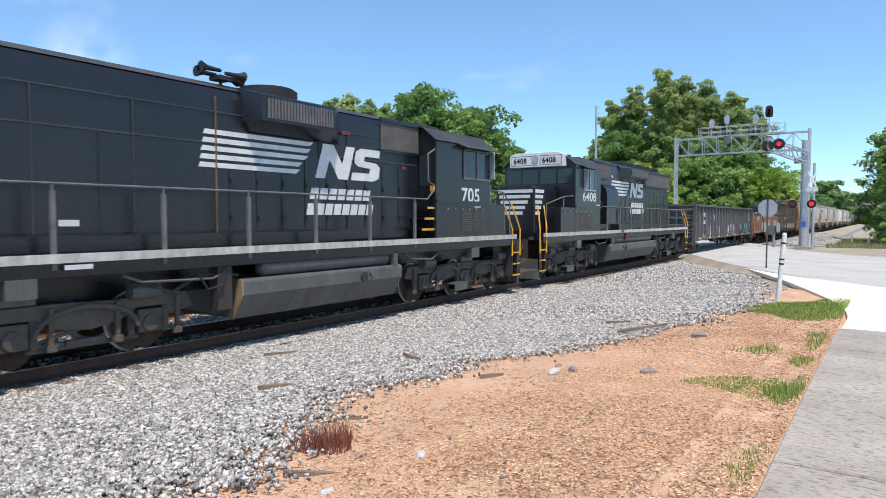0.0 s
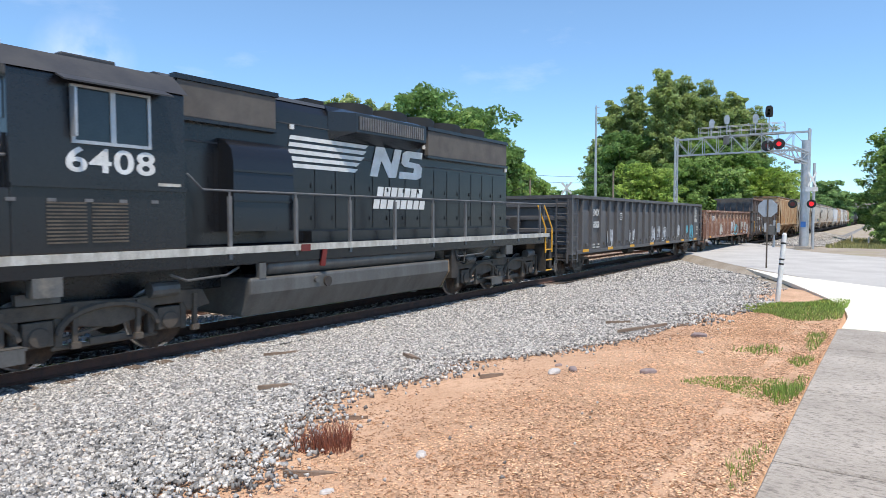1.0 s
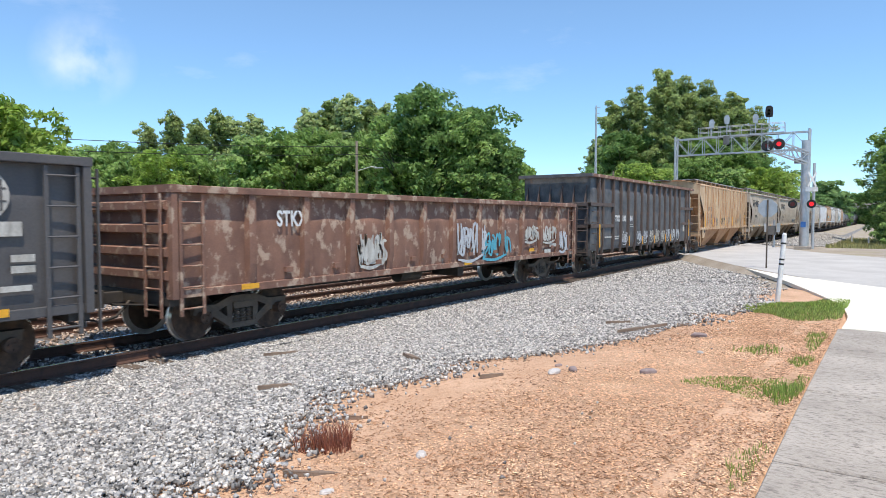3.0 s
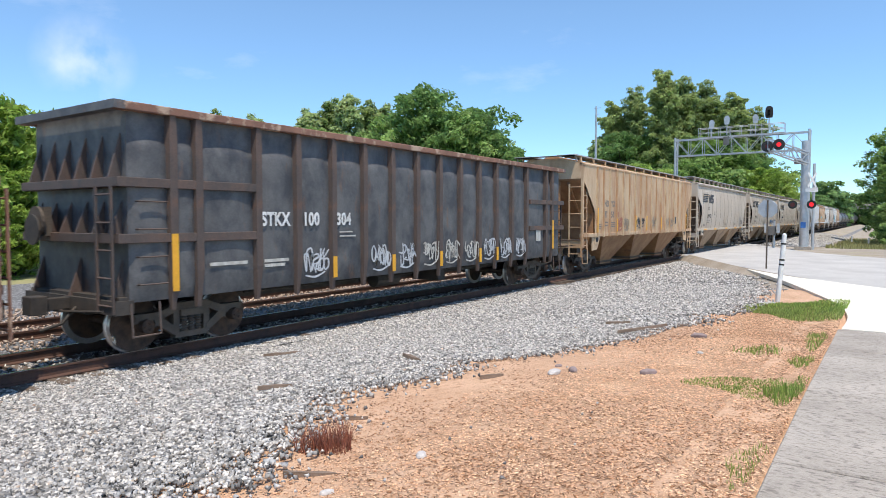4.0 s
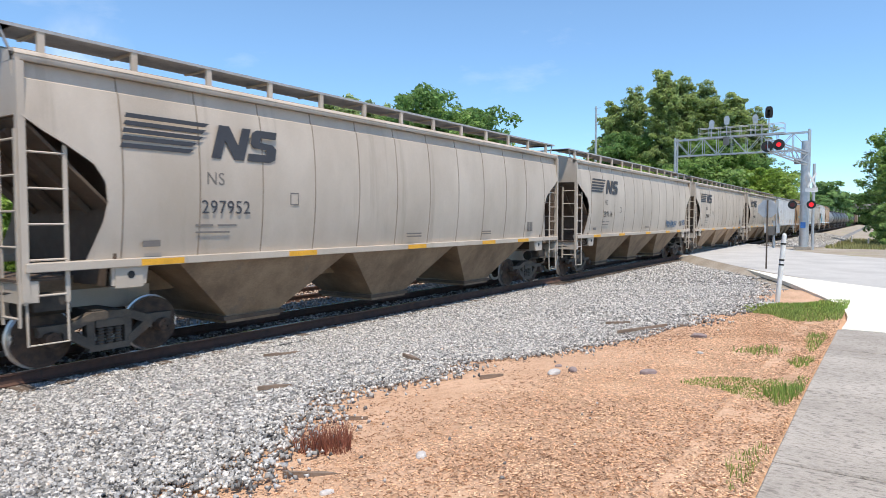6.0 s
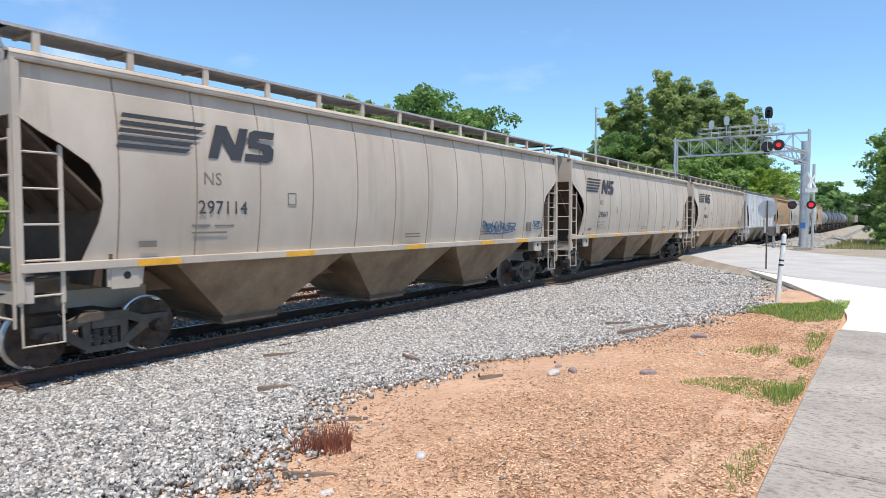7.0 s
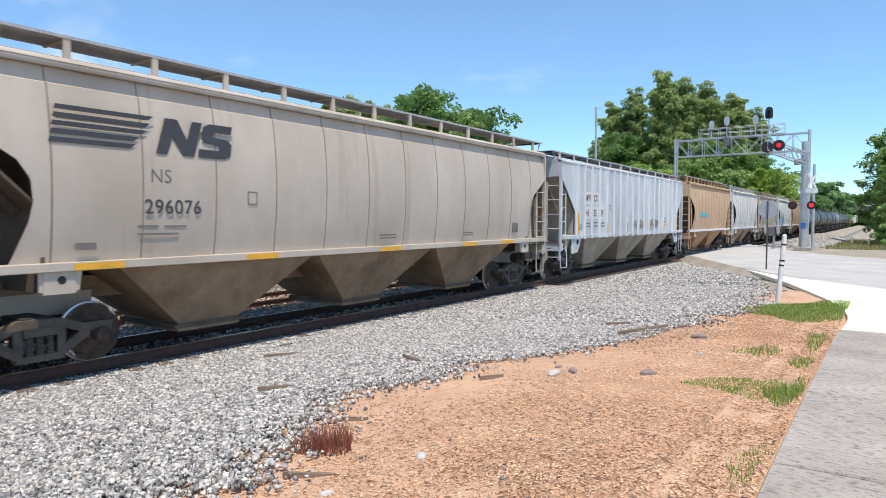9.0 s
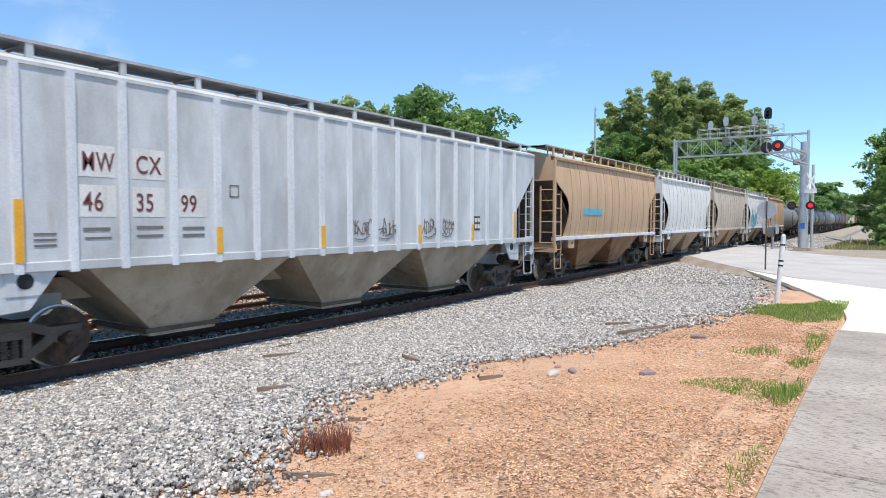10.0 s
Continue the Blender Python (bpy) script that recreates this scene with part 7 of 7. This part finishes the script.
marker = thing("marker_post", "leaning white plastic marker post with dark bands", "marker post")
a, b = Vector((-2.09, 17.64, 0.2)), Vector((-1.99, 17.79, 1.84))
part("post", Mesh().tube([a, b], 0.055, 12), M_WHITE, marker, smooth=50)
for f0 in (0.55, 0.62, 0.86):
    part("band", Mesh().tube([a.lerp(b, f0), a.lerp(b, f0 + 0.025)], 0.058, 12), M_DARK, marker)
part("cap", Mesh().tube([b, b + Vector((0.003, 0.004, 0.05))], 0, 12, True, [0.056, 0.03]), M_WHITE, marker)
for x, y in ((-1.37, 92.3), (-3.4, 101.8)):
    p = thing("white_post", "small white post in the grass beside the line", "post")
    part("post", Mesh().tube([(x, y, -1.3), (x, y, 0.0)], 0.09, 8), M_WHITE, p)


def pole(name, x, y, h, r, label, cat):
    p = thing(name, label, cat)
    part("shaft", Mesh().tube([(x, y, -0.5), (x, y, h)], 0, 10, True, [r, r * 0.65]), M_WOODPOLE, p)
    return p


M_WOODPOLE = mat("weathered_pole_timber", (0.30, 0.25, 0.19), (0.22, 0.18, 0.14), 0.9, 0, 2, 40, 0.3, stretch=(1, 1, 0.2))
mast = thing("radio_mast", "tall thin grey radio mast", "mast")
part("shaft", Mesh().tube([(-29.7, 77.2, -0.5), (-29.7, 77.2, 16.2)], 0, 10, True, [0.2, 0.1]), M_GALV, mast)
part("antenna", Mesh().bar((-30.0, 77.2, 15.9), (-29.2, 77.4, 16.0), 0.05).bar((-29.7, 77.2, 15.2), (-29.3, 77.3, 15.2), 0.05), M_GALV, mast)
p1 = pole("utility_pole", -37.3, 41.6, 8.85, 0.16, "wooden utility pole with a street light", "utility pole")
part("lamp_arm", Mesh().tube([(-37.3, 41.6, 6.3), (-36.3, 42.2, 6.65), (-35.7, 42.5, 6.6)], 0.04, 6), M_GALV, p1)
part("lamp_head", Mesh().box(-36.0, -35.3, 42.35, 42.75, 6.5, 6.62), M_GALV, p1, bevel=0.03)
p2 = pole("utility_pole", -31.3, 88.1, 8.9, 0.16, "wooden utility pole among trees", "utility pole")
p3 = pole("utility_pole", -30.2, 60.2, 6.9, 0.14, "short wooden pole beside the road", "utility pole")
wires = thing("overhead_wires", "thin black overhead wires between poles", "wires")
for za, zb, o in ((8.4, 8.2, 0), (7.7, 7.4, 0.2)):
    for (xa, ya), (xb, yb) in (((-37.3, 41.6), (-31.3, 88.1)), ((-37.3, 41.6), (-52.0, -8.0))):
        pts = [(xa + (xb - xa) * k / 10 + o, ya + (yb - ya) * k / 10, za + (zb - za) * k / 10 - 1.0 * (1 - (k / 5 - 1) ** 2)) for k in range(11)]
        part("wire", Mesh().tube(pts, 0.022, 5), M_DARK, wires)
fx = thing("crossbuck_post", "railroad crossbuck with flashers across the line", "crossing sign")
part("post", Mesh().tube([(-25.2, 58.1, -0.4), (-25.2, 58.1, 5.6)], 0.07, 8), M_GALV, fx)
for s in (-1, 1):
    part("crossbuck_blade", Mesh().bar((-25.2 - s * 0.5, 58.0 - 0.01 * s, 4.6), (-25.2 + s * 0.5, 58.0 - 0.01 * s, 5.7), 0.2, 0.012, (0, 1, 0)), M_WHITE, fx)
flasher(fx, -25.7, 57.9, 3.6, False)
flasher(fx, -24.7, 57.9, 3.6, False)

over = thing("road_overpass", "low concrete road bridge across the far end of the line", "bridge")
part("deck", Mesh().bar((-45, 330, 7.6), (30, 345, 7.2), 9, 1.4), M_CONC, over)
part("parapet", Mesh().bar((-45, 325, 8.7), (30, 340, 8.3), 0.3, 0.9), M_CONC, over)
for x in (-22, -3, 12):
    part("pier", Mesh().box(x - 0.6, x + 0.6, 333, 341, -1.5, 6.9), M_CONC, over)

M_SIDING = mat("white_clapboard", (0.78, 0.78, 0.76), (0.68, 0.68, 0.66), 0.6, 0, 1, 30, 0.05)
house = thing("house", "white clapboard house with a grey shingle roof", "house", at=(-6.0, -3.0, -0.9))
part("wall", Mesh().box(-49, -41, 19, 30, -0.6, 2.9).prism([(-49, 2.9), (-41, 2.9), (-45, 5.0)], 19.02, 29.98), M_SIDING, house)
for i in range(22):
    part("clapboard", Mesh().box(-41.0, -40.975, 19, 30, -0.5 + i * 0.155, -0.37 + i * 0.155), M_SIDING, house)
part("roof", Mesh().prism([(-49.5, 2.75), (-45, 5.15), (-40.5, 2.75), (-40.5, 2.6), (-45, 5.0), (-49.5, 2.6)], 18.6, 30.4), M_LOCOROOF, house)
for y in (21.5, 25.5, 28):
    w = part("window", Mesh().box(-40.97, -40.93, y, y + 0.9, 0.6, 2.0), M_GLASS, house)
    part("frame", Mesh().box(-40.96, -40.90, y - 0.08, y, 0.52, 2.08).box(-40.96, -40.90, y + 0.9, y + 0.98, 0.52, 2.08).box(-40.96, -40.90, y, y + 0.9, 2.0, 2.08).box(-40.96, -40.90, y, y + 0.9, 0.52, 0.6).box(-40.96, -40.91, y, y + 0.9, 1.27, 1.33), M_WHITE, w)


# ---- small things on the verge
def blades(name, spots, hgt, width, material, label, category, seed, lean=0.5, kind="stuff"):
    """Upright grass blades or stems: spots are (x, y, z)."""
    rng = np.random.default_rng(seed)
    P = np.array(spots)
    n = len(P)
    a = rng.uniform(0, 6.28, n)
    h = rng.uniform(*hgt, n)
    w = width * rng.uniform(0.6, 1.3, n)
    side = np.stack([np.cos(a), np.sin(a), 0 * a], 1) * w[:, None]
    b = rng.uniform(0, 6.28, n)
    tip = np.stack([np.cos(b) * lean * h * rng.uniform(0, 1, n), np.sin(b) * lean * h * rng.uniform(0, 1, n), h], 1)
    mid = tip * np.array([0.35, 0.35, 0.55])
    v = np.stack([P - side, P + side, P + mid + side * 0.7, P + mid - side * 0.7, P + tip], 1).reshape(-1, 3)
    f = []
    for i in range(n):
        k = i * 5
        f += [(k, k + 1, k + 2, k + 3), (k + 3, k + 2, k + 4)]
    me = bpy.data.meshes.new(name)
    me.from_pydata(v.tolist(), [], f)
    me.materials.append(material)
    return tagged(new(name, me), label, category, kind=kind)


def tuft_spots(rng, n, cx, cy, rx, ry, turn=0.0, power=0.5):
    out = []
    for _ in range(n):
        r, a = rng.uniform(0, 1) ** power, rng.uniform(0, 6.28)
        k = r * (1 + 0.25 * math.sin(3 * a + cx))
        x, y = rx * k * math.cos(a), ry * k * math.sin(a)
        x, y = cx + x * math.cos(turn) - y * math.sin(turn), cy + x * math.sin(turn) + y * math.cos(turn)
        if x < -0.58:
            out.append((x, y, ground_z(x, y) - 0.01))
    return out


_r = np.random.default_rng(31)
blades("grass_patch", tuft_spots(_r, 10500, -1.35, 15.7, 0.98, 2.3, 0.0), (0.03, 0.10), 0.010, L_GRASS, "patch of short green grass at the footway's edge", "grass", 1)
blades("grass_patch", tuft_spots(_r, 3200, -1.0, 7.0, 0.6, 0.55), (0.012, 0.05), 0.006, L_GRASS, "thin green grass creeping over the clay", "grass", 2)
blades("grass_patch", tuft_spots(_r, 320, -0.72, 6.6, 0.14, 0.38), (0.05, 0.17), 0.004, L_GRASS, "taller tuft of grass by the slab edge", "grass", 3)
blades("grass_patch", tuft_spots(_r, 260, -0.70, 4.5, 0.10, 0.45), (0.02, 0.07), 0.004, L_GRASS, "narrow grass tuft by the slab edge", "grass", 4)
blades("grass_patch", tuft_spots(_r, 260, -0.75, 8.6, 0.13, 0.35), (0.03, 0.08), 0.006, L_GRASS, "small grass tuft by the slab edge", "grass", 5)
blades("grass_patch", tuft_spots(_r, 300, -0.75, 10.5, 0.12, 0.9) + tuft_spots(_r, 200, -1.3, 9.3, 0.3, 0.3), (0.03, 0.10), 0.007, L_GRASS, "sparse grass tufts on bare clay", "grass", 6)
blades("verge_grass", [(x, y, ground_z(x, y)) for x, y in zip(_r.uniform(-4.5, 12, 9000), _r.uniform(68, 130, 9000))], (0.15, 0.5), 0.05, L_DRY, "rough dry grass below the embankment", "grass", 7)
blades("dead_weed", tuft_spots(_r, 420, -3.72, 3.78, 0.24, 0.2), (0.10, 0.26), 0.004, L_DEAD, "dry red-brown weed clump on the clay", "weed", 8, 0.7, kind="")


def rock(x, y, s, seed, material, label):
    rnd = random.Random(seed)
    m = Mesh()
    rings = []
    for z, k in ((-0.3, 0.8), (0.0, 1.0), (0.35, 0.85), (0.5, 0.45)):
        rings.append([(s * k * rnd.uniform(0.8, 1.15) * math.cos(a), s * k * 0.6 * rnd.uniform(0.8, 1.15) * math.sin(a), s * z * 0.7) for a in (6.283 * i / 8 for i in range(8))])
    m.loft(rings)
    o = part("rock", m, material, bevel=0.01)
    o.location = (x, y, ground_z(x, y) + s * 0.1)
    o.rotation_euler[2] = rnd.uniform(0, 6)
    return tagged(o, label, "rock", "rocks on the clay")


M_ROCK = mat("purple_grey_stone", (0.32, 0.25, 0.23), (0.22, 0.17, 0.165), 0.9, 0, 8, 60, 0.4)
M_PALEROCK = mat("pale_stone", (0.58, 0.54, 0.50), (0.45, 0.42, 0.40), 0.9, 0, 8, 60, 0.4)
for i, (x, y, s, m_) in enumerate(((-2.18, 7.38, 0.12, M_ROCK), (-2.81, 3.83, 0.08, M_PALEROCK), (-3.0, 7.15, 0.10, M_ROCK), (-3.15, 6.95, 0.12, M_PALEROCK), (-2.95, 2.98, 0.06, M_PALEROCK), (-3.3, 7.4, 0.06, M_ROCK), (-2.3, 10.4, 0.14, M_ROCK), (-2.2, 17.2, 0.16, M_PALEROCK), (-2.35, 17.0, 0.12, M_PALEROCK), (-1.95, 8.9, 0.07, M_PALEROCK))):
    rock(x, y, s, 70 + i, m_, "angular purple-grey rock half sunk in the clay" if m_ is M_ROCK else "small pale stone lying on the clay")


M_SCRAP = mat("rotten_timber", (0.17, 0.12, 0.085), (0.26, 0.19, 0.14), 0.95, 0, 12, 70, 0.6, stretch=(0.3, 2, 2))


def plank(x, y, L, w, turn, label):
    m = Mesh()
    rnd = random.Random(int(x * 100))
    rings = []
    for k in range(7):
        t = k / 6
        ww = w * (0.15 + 0.85 * math.sin(math.pi * (0.04 + 0.92 * t))) * rnd.uniform(0.6, 1.25)
        rings.append([((t - 0.5) * L, -ww, -0.02), ((t - 0.5) * L, ww, -0.02), ((t - 0.5) * L, ww * 0.8, 0.02 + rnd.uniform(0, 0.012)), ((t - 0.5) * L, -ww * 0.8, 0.025)])
    m.loft(rings)
    o = part("wood_scrap", m, M_SCRAP)
    o.location = (x, y, ground_z(x, y) + (0.07 if x < lerp(y, BALLAST_X) else 0.015))
    o.rotation_euler[2] = turn
    return tagged(o, label, "wood scrap", "wood scraps")


plank(-3.34, 3.22, 0.42, 0.022, 0.5, "splintered grey-brown board lying on the clay")
plank(-8.16, 7.24, 0.6, 0.03, 0.95, "dark stick on the ballast")
plank(-3.35, 11.0, 1.3, 0.03, 1.2, "dark rotten sleeper splinter at the ballast edge")
plank(-2.9, 12.4, 0.9, 0.03, 1.15, "dark sleeper splinter on the ballast")
plank(-4.1, 11.9, 0.5, 0.03, 0.8, "short dark splinter on the ballast")
plank(-5.6, 7.4, 0.5, 0.04, -0.4, "grey stick on the ballast")
plank(-4.2, 4.6, 0.3, 0.014, 0.6, "brown stick beside the weed clump")
plank(-6.0, 5.2, 0.4, 0.03, 0.9, "grey stick among stones")
plank(-3.8, 6.6, 0.3, 0.02, 0.9, "flattened bark on the clay")


def motions():
    for ob, u in train:
        walk(ob, [(t, pose(TRACK_X, AT0 + u - SPEED * t, 0)) for t in (0.0, 2.5, 5.0, 7.5, 10.0)])
    for w, at, r in spinning:
        walk(w, [(k / 30, pose(*at, math.degrees(SPEED / r * k / 30) % 360)) for k in range(301)])


motions()
